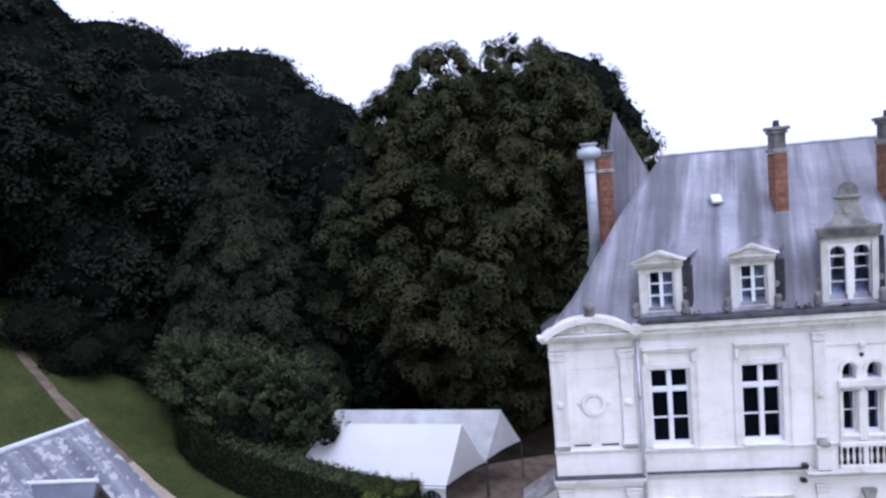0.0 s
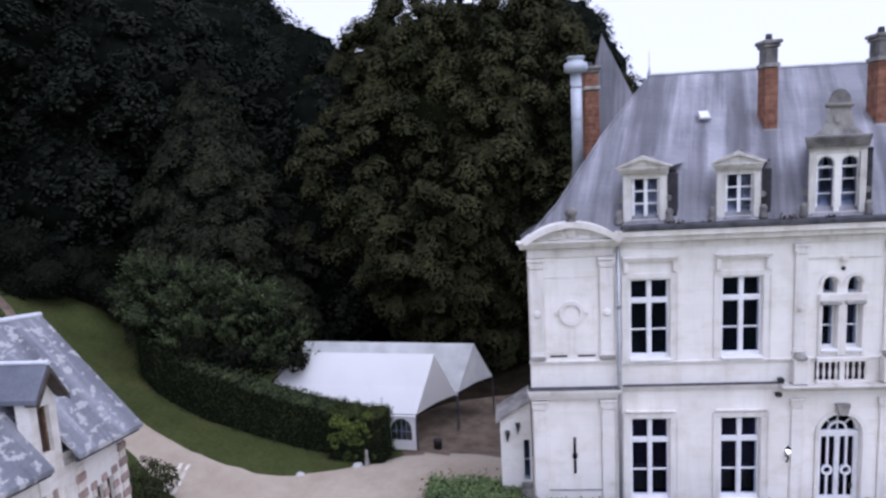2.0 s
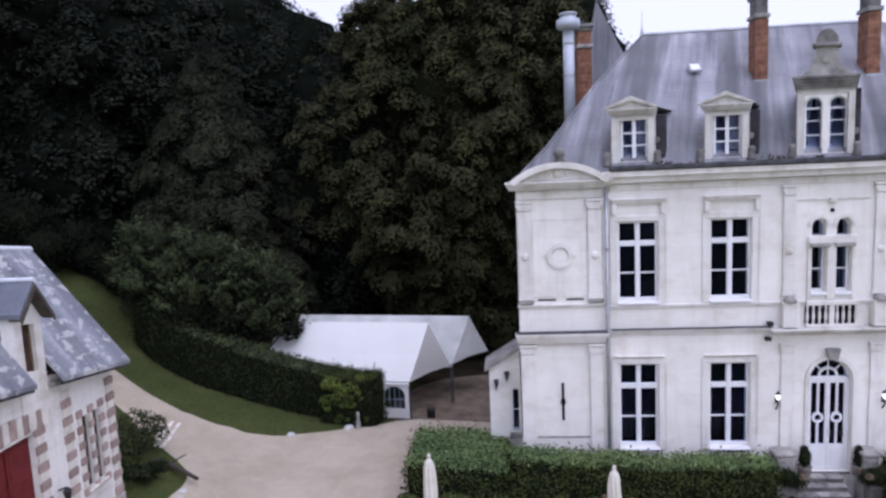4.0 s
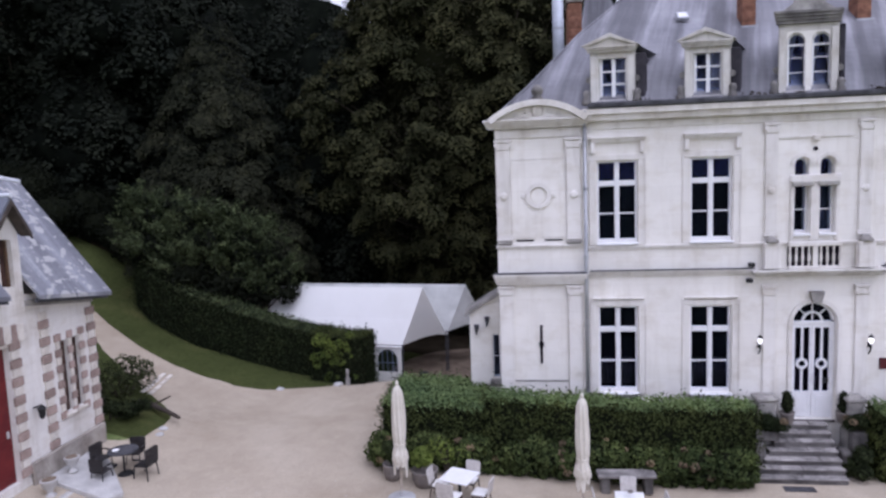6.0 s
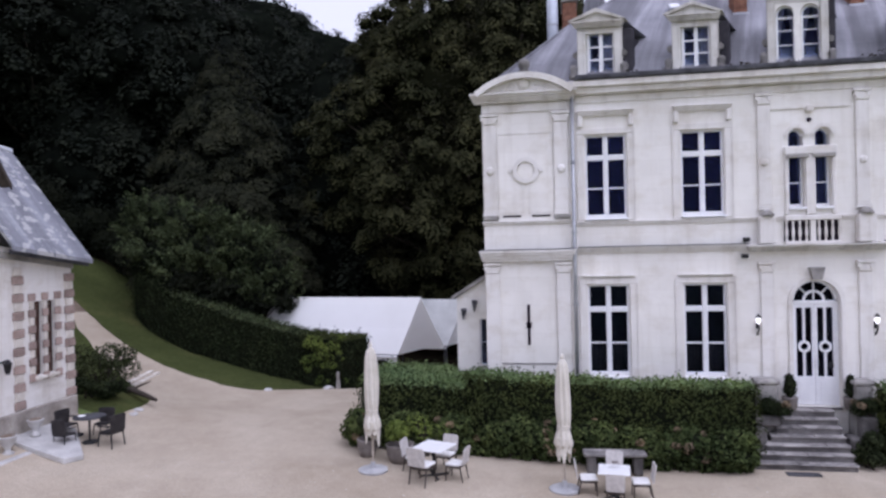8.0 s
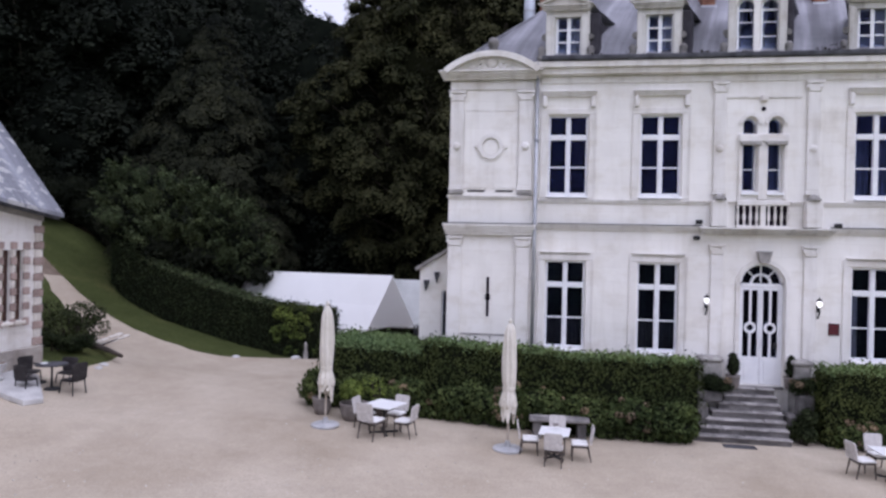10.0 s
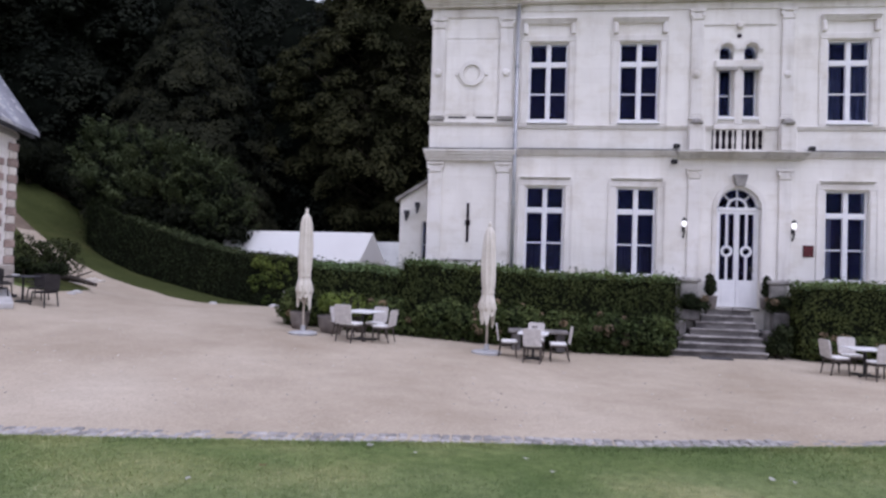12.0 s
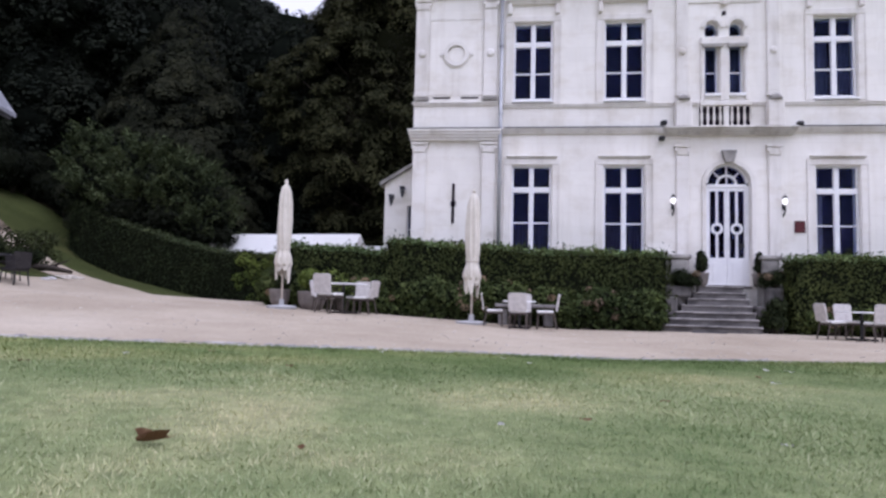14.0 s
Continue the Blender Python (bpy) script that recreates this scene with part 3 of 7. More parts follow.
for xc, hw in TWIN:
    OPEN += [(xc - hw, xc + hw, 5.93, 7.2), (xc - hw, xc + hw, 7.38, 7.82)]
LEFT, RIGHT, EAVE, DEEP = -7.95, 8.0, 9.0, 8.0


def pierced_wall(bm, x0, x1, z0, z1, y, d, openings):
    """A wall along x with rectangular openings right through it."""
    xs = sorted({x0, x1, *(v for o in openings for v in o[:2])})
    zs = sorted({z0, z1, *(v for o in openings for v in o[2:])})
    solid = lambda i, k: 0 <= i < len(xs) - 1 and 0 <= k < len(zs) - 1 and not any(o[0] < (xs[i] + xs[i + 1]) / 2 < o[1] and o[2] < (zs[k] + zs[k + 1]) / 2 < o[3] for o in openings)
    vs = {}

    def v(i, k, far):
        if (i, k, far) not in vs:
            vs[i, k, far] = bm.verts.new((xs[i], y + d * far, zs[k]))
        return vs[i, k, far]

    for i in range(len(xs) - 1):
        for k in range(len(zs) - 1):
            if not solid(i, k):
                continue
            for far in (0, 1):
                bm.faces.new([v(i, k, far), v(i + 1, k, far), v(i + 1, k + 1, far), v(i, k + 1, far)])
            for di, dk, a, b in ((-1, 0, (i, k), (i, k + 1)), (1, 0, (i + 1, k), (i + 1, k + 1)), (0, -1, (i, k), (i + 1, k)), (0, 1, (i, k + 1), (i + 1, k + 1))):
                if not solid(i + di, k + dk):
                    bm.faces.new([v(*a, 0), v(*b, 0), v(*b, 1), v(*a, 1)])
    bmesh.ops.recalc_face_normals(bm, faces=bm.faces[:])
    return bm


front = part("wall", pierced_wall(bmesh.new(), LEFT, RIGHT, -0.5, EAVE, 0.0, 0.4, OPEN), STONE, house, "smooth pale limestone front")
skew = B(0, 0.4, 0.4, DEEP, -0.5, EAVE)
for v in skew.verts:
    v.co.x += LEFT + (0.0 if v.co.y < 1 else 1.75)
part("side_wall", skew, STONE, house)
part("side_wall", B(RIGHT - 0.4, RIGHT, 0.4, DEEP, -0.5, EAVE), STONE, house)
part("rear_wall", B(-6.2, RIGHT - 0.4, DEEP - 0.4, DEEP, -0.5, EAVE), STONE, house)
part("room_backing", B(-7.0, RIGHT - 0.45, 2.6, 2.75, 0.0, 8.95), DARK, house, "near-black backing standing for the unlit rooms")
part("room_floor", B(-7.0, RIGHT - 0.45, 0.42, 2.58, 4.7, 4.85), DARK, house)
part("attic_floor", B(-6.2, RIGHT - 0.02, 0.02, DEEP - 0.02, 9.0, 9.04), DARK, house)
# masonry over the arches
bm = spandrel(bmesh.new(), DOOR_C, DOOR_R, DOOR_SPRING, DOOR_C - DOOR_R, DOOR_C + DOOR_R, DOOR_SPRING + DOOR_R, 0.0, 0.4)
part("arch_masonry", bm, STONE, house)
for xc, hw in TWIN:
    part("arch_masonry", spandrel(bmesh.new(), xc, hw, 7.65, xc - hw, xc + hw, 7.82, 0.0, 0.4), STONE, house)


def sash(xc, z0, z1, hw, y, transom, bars, panes_parent_label="white painted casement window"):
    """A white two-leaf casement with a transom light over it; bars: heights of the glazing bars."""
    f = part("window", box(box(box(box(bmesh.new(), xc - hw, xc - hw + 0.05, y, y + 0.09, z0, z1), xc + hw - 0.05, xc + hw, y, y + 0.09, z0, z1),
                               xc - hw + 0.05, xc + hw - 0.05, y, y + 0.09, z0, z0 + 0.10), xc - hw + 0.05, xc + hw - 0.05, y, y + 0.09, z1 - 0.04, z1), PAINT, house, panes_parent_label)
    part("mullion", B(xc - 0.062, xc + 0.062, y - 0.02, y + 0.08, z0 + 0.10, z1 - 0.04, bev=0.012), PAINT, f)
    for s in (-1, 1):
        xa, xb = (xc - hw + 0.05, xc - 0.062) if s < 0 else (xc + 0.062, xc + hw - 0.05)
        part("transom", B(xa, xb, y - 0.015, y + 0.08, transom - 0.07, transom + 0.07, bev=0.01), PAINT, f)
        for b in bars:
            part("glazing_bar", B(xa, xb, y + 0.01, y + 0.06, b - 0.018, b + 0.018), PAINT, f)
        p = part("pane", B(xa, xb, y + 0.05, y + 0.056, z0 + 0.10, z1 - 0.04), GLASS, f)
        p.visible_shadow = False
    part("sill", B(xc - hw - 0.02, xc + hw + 0.02, y - 0.22, y + 0.02, z0 - 0.055, z0 - 0.003, bev=0.012), PAINT, f)
    return f


def moulding(name, x0, x1, z0, z1, out, parent=house, mat_=TRIM, y=0.0, steps=3, label=""):
    """A stepped horizontal moulding that grows outwards as it rises."""
    bm = bmesh.new()
    for i in range(steps):
        a, b = z0 + (z1 - z0) * i / steps, z0 + (z1 - z0) * (i + 1) / steps
        o = out * (0.35 + 0.65 * (i + 1) / steps)
        box(bm, x0 - o * 0.5, x1 + o * 0.5, y - o, y - 0.002 if i else y - 0.003, a, b - 0.0015, bev=0.008)
    return part(name, bm, mat_, parent, label)


for c in (W1, W2, W3):
    for z0, z1, upper in ((GR0, GR1, False), (UP0, UP1, True)):
        sash(c, z0, z1, HW - 0.004, 0.10, z1 - 0.27 * (z1 - z0), [z1 - 0.64 * (z1 - z0)])
        bm = bmesh.new()
        for s in (-1, 1):
            xa, xb = sorted((c + s * (HW + 0.02), c + s * (HW + 0.17)))
            box(bm, xa, xb, -0.022, -0.003, z0 - 0.05, z1 + 0.02, bev=0.006)
            xa, xb = sorted((c + s * (HW + 0.17), c + s * (HW + 0.21)))
            box(bm, xa, xb, -0.035, -0.003, z0 - 0.05, z1 + 0.02, bev=0.006)
        box(bm, c - HW - 0.21, c + HW + 0.21, -0.03, -0.003, z1 + 0.022, z1 + 0.17, bev=0.008)
        part("window_surround", bm, TRIM, house)
        if upper:
            moulding("window_hood", c - 0.62, c + 0.62, 8.38, 8.52, 0.16)
            for s in (-1, 1):
                part("hood_bracket", B(c + s * 0.62 - 0.06, c + s * 0.62 + 0.06, -0.11, -0.003, 8.10, 8.377, bev=0.02), TRIM, house)
        else:
            moulding("window_hood", c - 0.60, c + 0.60, z1 + 0.19, z1 + 0.25, 0.10, steps=2)

# string courses, cornice, plinth
MAIN0 = -5.56
moulding("cornice", MAIN0, RIGHT, 8.92, 9.22, 0.34, steps=2, label="moulded stone eaves cornice")
part("frieze", B(MAIN0, RIGHT, -0.04, -0.003, 8.72, 8.88, bev=0.006), TRIM, house)
part("gutter", B(MAIN0, RIGHT, -0.40, -0.05, 9.225, 9.36, bev=0.03), LEAD, house, "dark lead eaves gutter")
dg = np.random.default_rng(17)
DP = np.stack([dg.uniform(MAIN0, RIGHT, 2600), dg.uniform(-0.42, 0.05, 2600), 9.35 + np.abs(dg.normal(0, 0.045, 2600))], 1)
clump = np.array([noise.noise(Vector((a * 1.1, 2.0, 0))) for a in DP[:, 0]])
DP = DP[clump + dg.normal(0, 0.10, 2600) > 0.22]
leaves("gutter_litter", DP, np.tile([0, -0.3, 1.0], (len(DP), 1)), 0.09, LITTER, house, "dark leaf litter and moss in the gutter", seed=18)["kind"] = "stuff"
moulding("sill_course", MAIN0, -0.72, 5.62, 5.72, 0.07, steps=2)
moulding("sill_course", 0.66, RIGHT, 5.62, 5.72, 0.07, steps=2)
moulding("string_course", MAIN0, -1.42, 4.93, 5.06, 0.13)
moulding("string_course", 1.50, RIGHT, 4.93, 5.06, 0.13)
moulding("balcony_slab", -1.40, 1.46, 4.86, 5.03, 0.34, mat_=DORMER_STONE, steps=4, label="shallow moulded balcony over the door")
part("lead_capping", B(MAIN0, -1.47, -0.15, -0.004, 5.061, 5.078), LEAD, house)
part("lead_capping", B(1.55, RIGHT, -0.15, -0.004, 5.061, 5.078), LEAD, house)
part("plinth", B(MAIN0, DOOR_C - 0.85, -0.07, -0.003, -0.4, 1.25, bev=0.02), GREY_STONE, house)
part("plinth", B(DOOR_C + 0.85, RIGHT, -0.07, -0.003, -0.4, 1.25, bev=0.02), GREY_STONE, house)

# balustrade under the twin window
bal = part("balustrade", box(box(box(bmesh.new(), -0.66, 0.60, -0.13, -0.004, 5.60, 5.72, bev=0.015), -0.66, 0.60, -0.12, -0.004, 5.031, 5.10, bev=0.01), -0.09, 0.03, -0.11, -0.02, 5.102, 5.598), TRIM, house, "small stone balustrade")
# dark sheet paints the shade between the balusters
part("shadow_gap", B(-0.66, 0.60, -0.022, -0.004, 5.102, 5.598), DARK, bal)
prof = [(0.030, 0.0), (0.030, 0.04), (0.018, 0.07), (0.040, 0.17), (0.036, 0.26), (0.018, 0.38), (0.030, 0.44), (0.030, 0.495)]
baluster = None
for xb in (-0.62, -0.47, -0.32, -0.17, 0.11, 0.26, 0.41, 0.56):
    if baluster is None:
        baluster = part("baluster", lathe(bmesh.new(), prof, seg=10), TRIM, bal, smooth=True)
        baluster.matrix_basis = pose(xb, -0.07, 5.102)
    else:
        same("baluster", baluster, pose(xb, -0.07, 5.102), bal)

# twin arched window
for xc, hw in TWIN:
    w = part("window", box(box(box(bmesh.new(), xc - hw, xc - hw + 0.035, 0.14, 0.2, 5.93, 7.2), xc + hw - 0.035, xc + hw, 0.14, 0.2, 5.93, 7.2), xc - hw + 0.035, xc + hw - 0.035, 0.14, 0.2, 5.93, 6.0), PAINT, house, "narrow arched white window")
    part("glazing_bar", B(xc - hw + 0.035, xc + hw - 0.035, 0.15, 0.19, 6.50, 6.53), PAINT, w)
    for a, b in ((6.0, 7.2), (7.38, 7.82)):
        p = part("pane", B(xc - hw + 0.036, xc + hw - 0.036, 0.165, 0.171, a, b), GLASS, w)
        p.visible_shadow = False
    part("light_frame", hoop(bmesh.new(), xc, 7.65, hw - 0.04, hw - 0.002, 0.14, 0.2), PAINT, w)
    part("arch_moulding", hoop(bmesh.new(), xc, 7.65, hw + 0.015, hw + 0.10, -0.06, -0.003), TRIM, house)
    part("sill", B(xc - hw - 0.03, xc + hw + 0.03, -0.1, 0.14, 5.86, 5.927, bev=0.01), PAINT, w)
bm = bmesh.new()
for xa, xb in ((-0.62, -0.53), (-0.155, 0.065), (0.44, 0.53)):
    box(bm, xa, xb, -0.06, -0.003, 5.75, 7.18, bev=0.012)
box(bm, -0.64, 0.55, -0.10, -0.003, 7.19, 7.39, bev=0.02)
part("window_surround", bm, TRIM, house)
for xc, hw in TWIN:
    part("impost", B(xc - hw - 0.08, xc + hw + 0.08, -0.13, -0.062, 7.10, 7.20, bev=0.02), GREY_STONE, house, "weathered grey impost")
part("label_mould", box(B(-0.92, -0.14, -0.035, -0.003, 8.30, 8.335), 0.05, 0.83, -0.035, -0.003, 8.30, 8.335), TRIM, house)
part("roundel", lathe(bmesh.new(), [(0.055, 0), (0.055, 0.02)], seg=16), DARK, house, "small dark oculus").matrix_basis = pose(-0.045, -0.003, 8.02, 90)
part("keystone", B(-0.13, 0.04, -0.10, -0.003, 8.20, 8.36, bev=0.03), TRIM, house)

# pilasters of the middle bay and of the corner bay
def pilaster(xc, w, z0, z1, deep=0.06, cap=0.28):
    p = part("pilaster", B(xc - w / 2, xc + w / 2, -deep, -0.003, z0 + 0.12, z1 - cap, bev=0.012), TRIM, house)
    bm = bmesh.new()
    box(bm, xc - w / 2 - 0.05, xc + w / 2 + 0.05, -deep - 0.06, -0.003, z1 - 0.07, z1, bev=0.012)
    box(bm, xc - w / 2 - 0.015, xc + w / 2 + 0.015, -deep - 0.025, -0.003, z1 - cap + 0.002, z1 - 0.072, bev=0.03)
    for s in (-1, 1):
        tube(bm, (xc + s * (w / 2 - 0.01), -deep - 0.05, z1 - 0.13), (xc + s * (w / 2 - 0.01), -0.01, z1 - 0.13), 0.055, seg=10)
    part("capital", bm, TRIM, p)
    part("base", box(B(xc - w / 2 - 0.03, xc + w / 2 + 0.03, -deep - 0.03, -0.003, z0, z0 + 0.06, bev=0.015), xc - w / 2 - 0.015, xc + w / 2 + 0.015, -deep - 0.015, -0.003, z0 + 0.062, z0 + 0.118, bev=0.015), TRIM, p)
    return p


for xc in (-1.08, 1.12):
    pilaster(xc, 0.30, 5.86, 8.70)
    pilaster(xc, 0.30, 1.3, 4.62)
    part("rosette", lathe(bmesh.new(), [(0.09, 0), (0.09, 0.02), (0.05, 0.05), (0.02, 0.05)], seg=12), TRIM, house).matrix_basis = pose(xc, -0.06, 7.02, 90)
    cap = part("pedestal_cap", lathe(bmesh.new(), [(0.16, 0), (0.17, 0.03), (0.12, 0.10), (0.05, 0.15)], seg=12), GREY_STONE, house, "weathered grey stone cap", smooth=True)
    cap.matrix_basis = pose(xc, -0.16, 5.72)
    part("pedestal", B(xc - 0.19, xc + 0.19, -0.24, -0.003, 5.06, 5.717, bev=0.015), TRIM, house)
part("keystone", slab(bmesh.new(), [(DOOR_C - 0.10, 4.17), (DOOR_C + 0.10, 4.17), (DOOR_C + 0.17, 4.46), (DOOR_C - 0.17, 4.46)], -0.16, -0.003), GREY_STONE, house)
part("door_surround", hoop(bmesh.new(), DOOR_C, DOOR_SPRING, DOOR_R + 0.01, DOOR_R + 0.11, -0.05, -0.003), TRIM, house)
for s in (-1, 1):
    xa, xb = sorted((DOOR_C + s * (DOOR_R + 0.01), DOOR_C + s * (DOOR_R + 0.11)))
    part("door_jamb", B(xa, xb, -0.05, -0.003, 1.1, DOOR_SPRING, bev=0.01), TRIM, house)

# corner bay: pilasters, roundel, panels, segmental pediment
PAV0, PAV1 = LEFT, -5.74
for xc in (PAV0 + 0.2, PAV1 - 0.2):
    pilaster(xc, 0.36, 5.92, 8.55, 0.08)
    pilaster(xc, 0.36, 1.3, 4.70, 0.08)
    part("rosette", lathe(bmesh.new(), [(0.11, 0), (0.11, 0.02), (0.06, 0.06), (0.02, 0.06)], seg=12), TRIM, house).matrix_basis = pose(xc, -0.08, 7.08, 90)
    part("pedestal_cap", B(xc - 0.2, xc + 0.2, -0.12, -0.003, 5.80, 5.918, bev=0.03), GREY_STONE, house)
moulding("string_course", PAV0, PAV1, 4.74, 5.03, 0.24, steps=4)
part("lead_capping", B(PAV0 - 0.1, PAV1 + 0.1, -0.25, -0.004, 5.031, 5.05), LEAD, house)
moulding("sill_course", PAV0, PAV1, 5.70, 5.79, 0.08, steps=2)
part("frieze", B(PAV0, PAV1, -0.05, -0.003, 8.58, 8.80, bev=0.01), TRIM, house)
mid = (PAV0 + PAV1) / 2
part("roundel", hoop(bmesh.new(), mid, 7.08, 0.23, 0.33, -0.07, -0.003, 0, 360, 28), TRIM, house, "blind round moulding")
part("roundel_dish", lathe(bmesh.new(), [(0.22, 0), (0.19, 0.012), (0.1, 0.02)], seg=24), STONE, house).matrix_basis = pose(mid, -0.003, 7.08, 90)
for s in (-1, 1):
    xa, xb = sorted((mid + s * 0.06, mid + s * 0.72))
    bm = bmesh.new()
    box(bm, xa, xb, -0.014, -0.003, 8.02, 8.05), box(bm, xa, xb, -0.014, -0.003, 5.97, 6.0)
    for xe in (xa, xb - 0.03):
        box(bm, xe, xe + 0.025, -0.013, -0.003, 6.012, 7.0 - 0.36 if abs(xe - mid) < 0.2 else 8.018)
    part("panel_mould", bm, TRIM, house)
    part("panel_slot", B(min(mid + s * 0.14, mid + s * 0.60), max(mid + s * 0.14, mid + s * 0.60), -0.012, -0.004, 5.88, 5.925), DARK, house)
    part("cross_band", B(min(mid + s * 0.34, mid + s * 0.44), max(mid + s * 0.34, mid + s * 0.44), -0.04, -0.003, 7.03, 7.13, bev=0.01), TRIM, house)
part("slit_window", box(B(mid - 0.035, mid + 0.035, -0.02, -0.004, 2.58, 3.62), mid - 0.065, mid + 0.065, -0.02, -0.005, 3.02, 3.16), DARK, house, "tall narrow loophole")
part("band", B(PAV0 + 0.4, PAV1 - 0.4, -0.02, -0.003, 2.08, 2.12), GREY_STONE, house)

# pediment
R_P, ZC = 1.95, 7.57
a_p = math.degrees(math.asin(1.26 / R_P))
ped = part("pediment", hoop(bmesh.new(), mid, ZC, R_P - 0.15, R_P, -0.42, 0.05, 90 - a_p, 90 + a_p, 24), TRIM, house, "segmental pediment over the corner bay")
moulding("pediment_base", PAV0 - 0.1, PAV1 + 0.05, 8.83, 9.05, 0.36, ped, steps=4)
rt = R_P - 0.155
at = math.acos((9.06 - ZC) / rt)
part("tympanum", slab(bmesh.new(), [(mid + rt * math.sin(at * (1 - i / 10)), ZC + rt * math.cos(at * (1 - i / 10))) for i in range(21)], -0.24, 0.02), STONE, ped)
part("cartouche", lathe(bmesh.new(), [(0.16, 0), (0.15, 0.04), (0.08, 0.07), (0.02, 0.08)], seg=14, wob=lambda a, k: 1 + 0.12 * math.sin(5 * a)), TRIM, ped, smooth=True).matrix_basis = pose(mid, -0.24, 9.26, 90)
for s in (-1, 1):
    part("scroll", hoop(bmesh.new(), mid + s * 0.30, 9.18, 0.04, 0.10, -0.30, -0.245, 0, 360, 14), TRIM, ped)
    part("scroll", hoop(bmesh.new(), mid + s * 0.54, 9.14, 0.025, 0.065, -0.29, -0.245, 0, 360, 12), TRIM, ped)
part("pediment_roof", hoop(bmesh.new(), mid, ZC, R_P - 0.14, R_P - 0.01, 0.052, 1.0, 90 - a_p, 90 + a_p, 24), LEAD, ped)
part("finial", lathe(bmesh.new(), [(0.14, 0), (0.17, 0.08), (0.11, 0.13), (0.17, 0.22), (0.19, 0.32), (0.13, 0.42), (0.04, 0.47)], seg=14, wob=lambda a, k: 1 + 0.09 * math.sin(4 * a + k)), SOOTY_STONE, ped, "weathered carved stone finial", smooth=True).matrix_basis = pose(mid + 0.02, -0.22, ZC + R_P - 0.02) @ Matrix.Scale(0.85, 4)

# drainpipe
pipe = part("drainpipe", tube(tube(bmesh.new(), (-5.65, -0.14, 0.2), (-5.65, -0.14, 8.9), 0.05), (-5.65, -0.14, 8.9), (-5.65, -0.3, 9.2), 0.06), ZINC, house, "grey zinc drainpipe", smooth=True)
for z in (1.8, 3.6, 5.4, 7.2):
    part("pipe_clip", tube(bmesh.new(), (-5.65, -0.14, z), (-5.65, -0.14, z + 0.06), 0.065), ZINC, pipe)


# roofs
def roof_mesh(rings, mat_, name="roof", label=""):
    """A hipped roof from stacked rectangles (x0, x1, y0, y1, z)."""
    bm = bmesh.new()
    prev = None
    for x0, x1, y0, y1, z in rings:
        ring = [bm.verts.new(p) for p in ((x0, y0, z), (x1, y0, z), (x1, y1, z), (x0 + max(0.0, 1.9 * (13.50 - z) / 4.3), y1, z))]
        if prev:
            for i in range(4):
                bm.faces.new((prev[i], prev[(i + 1) % 4], ring[(i + 1) % 4], ring[i]))
        else:
            bm.faces.new(list(reversed(ring)))
        prev = ring
    bm.faces.new(prev)
    return part(name, bm, mat_, house, label)


roof = roof_mesh([(-7.86, 8.3, -0.12, 8.3, 9.2), (-7.08, 7.6, 0.55, 8.0, 9.93), (-5.50, 5.7, 2.9, 7.2, 11.70), (-3.55, 3.9, 5.6, 5.9, 13.50)], ROOF, "roof", "steep hipped slate roof streaked by rain")
ridge = part("ridge_capping", box(bmesh.new(), -3.6, 3.9, 5.6, 5.9, 13.48, 13.60, bev=0.04), ZINC, roof, "pale zinc ridge capping")
for x0, y0, z0, x1, y1, z1 in ((-3.57, 5.62, 13.51, -5.50, 2.9, 11.71), (-5.50, 2.9, 11.71, -7.08, 0.55, 9.94), (-7.08, 0.55, 9.94, -7.86, -0.12, 9.21)):
    part("hip_capping", tube(bmesh.new(), (x0, y0, z0), (x1, y1, z1), 0.035, seg=8), ROOF, roof)
part("ridge_finial", tube(lathe(bmesh.new(), [(0.07, 0), (0.04, 0.12), (0.02, 0.2)], (-3.54, 5.75, 13.6), 10), (-3.54, 5.75, 13.8), (-3.54, 5.75, 14.35), 0.016, 0.005), ZINC, roof)
part("roof_window", box(bmesh.new(), -0.17, 0.17, -0.2, 0.2, 0.0, 0.08, bev=0.015), ZINC, roof, "small rooflight with the sky's reflection painted white").matrix_basis = pose(-2.52, 3.28, 12.06, 37)
# white pane: the reflection of the sky is painted on
part("skylight_pane", B(-0.125, 0.125, -0.155, 0.155, 0.081, 0.088), PAINT, roof).matrix_basis = pose(-2.52, 3.28, 12.06, 37)


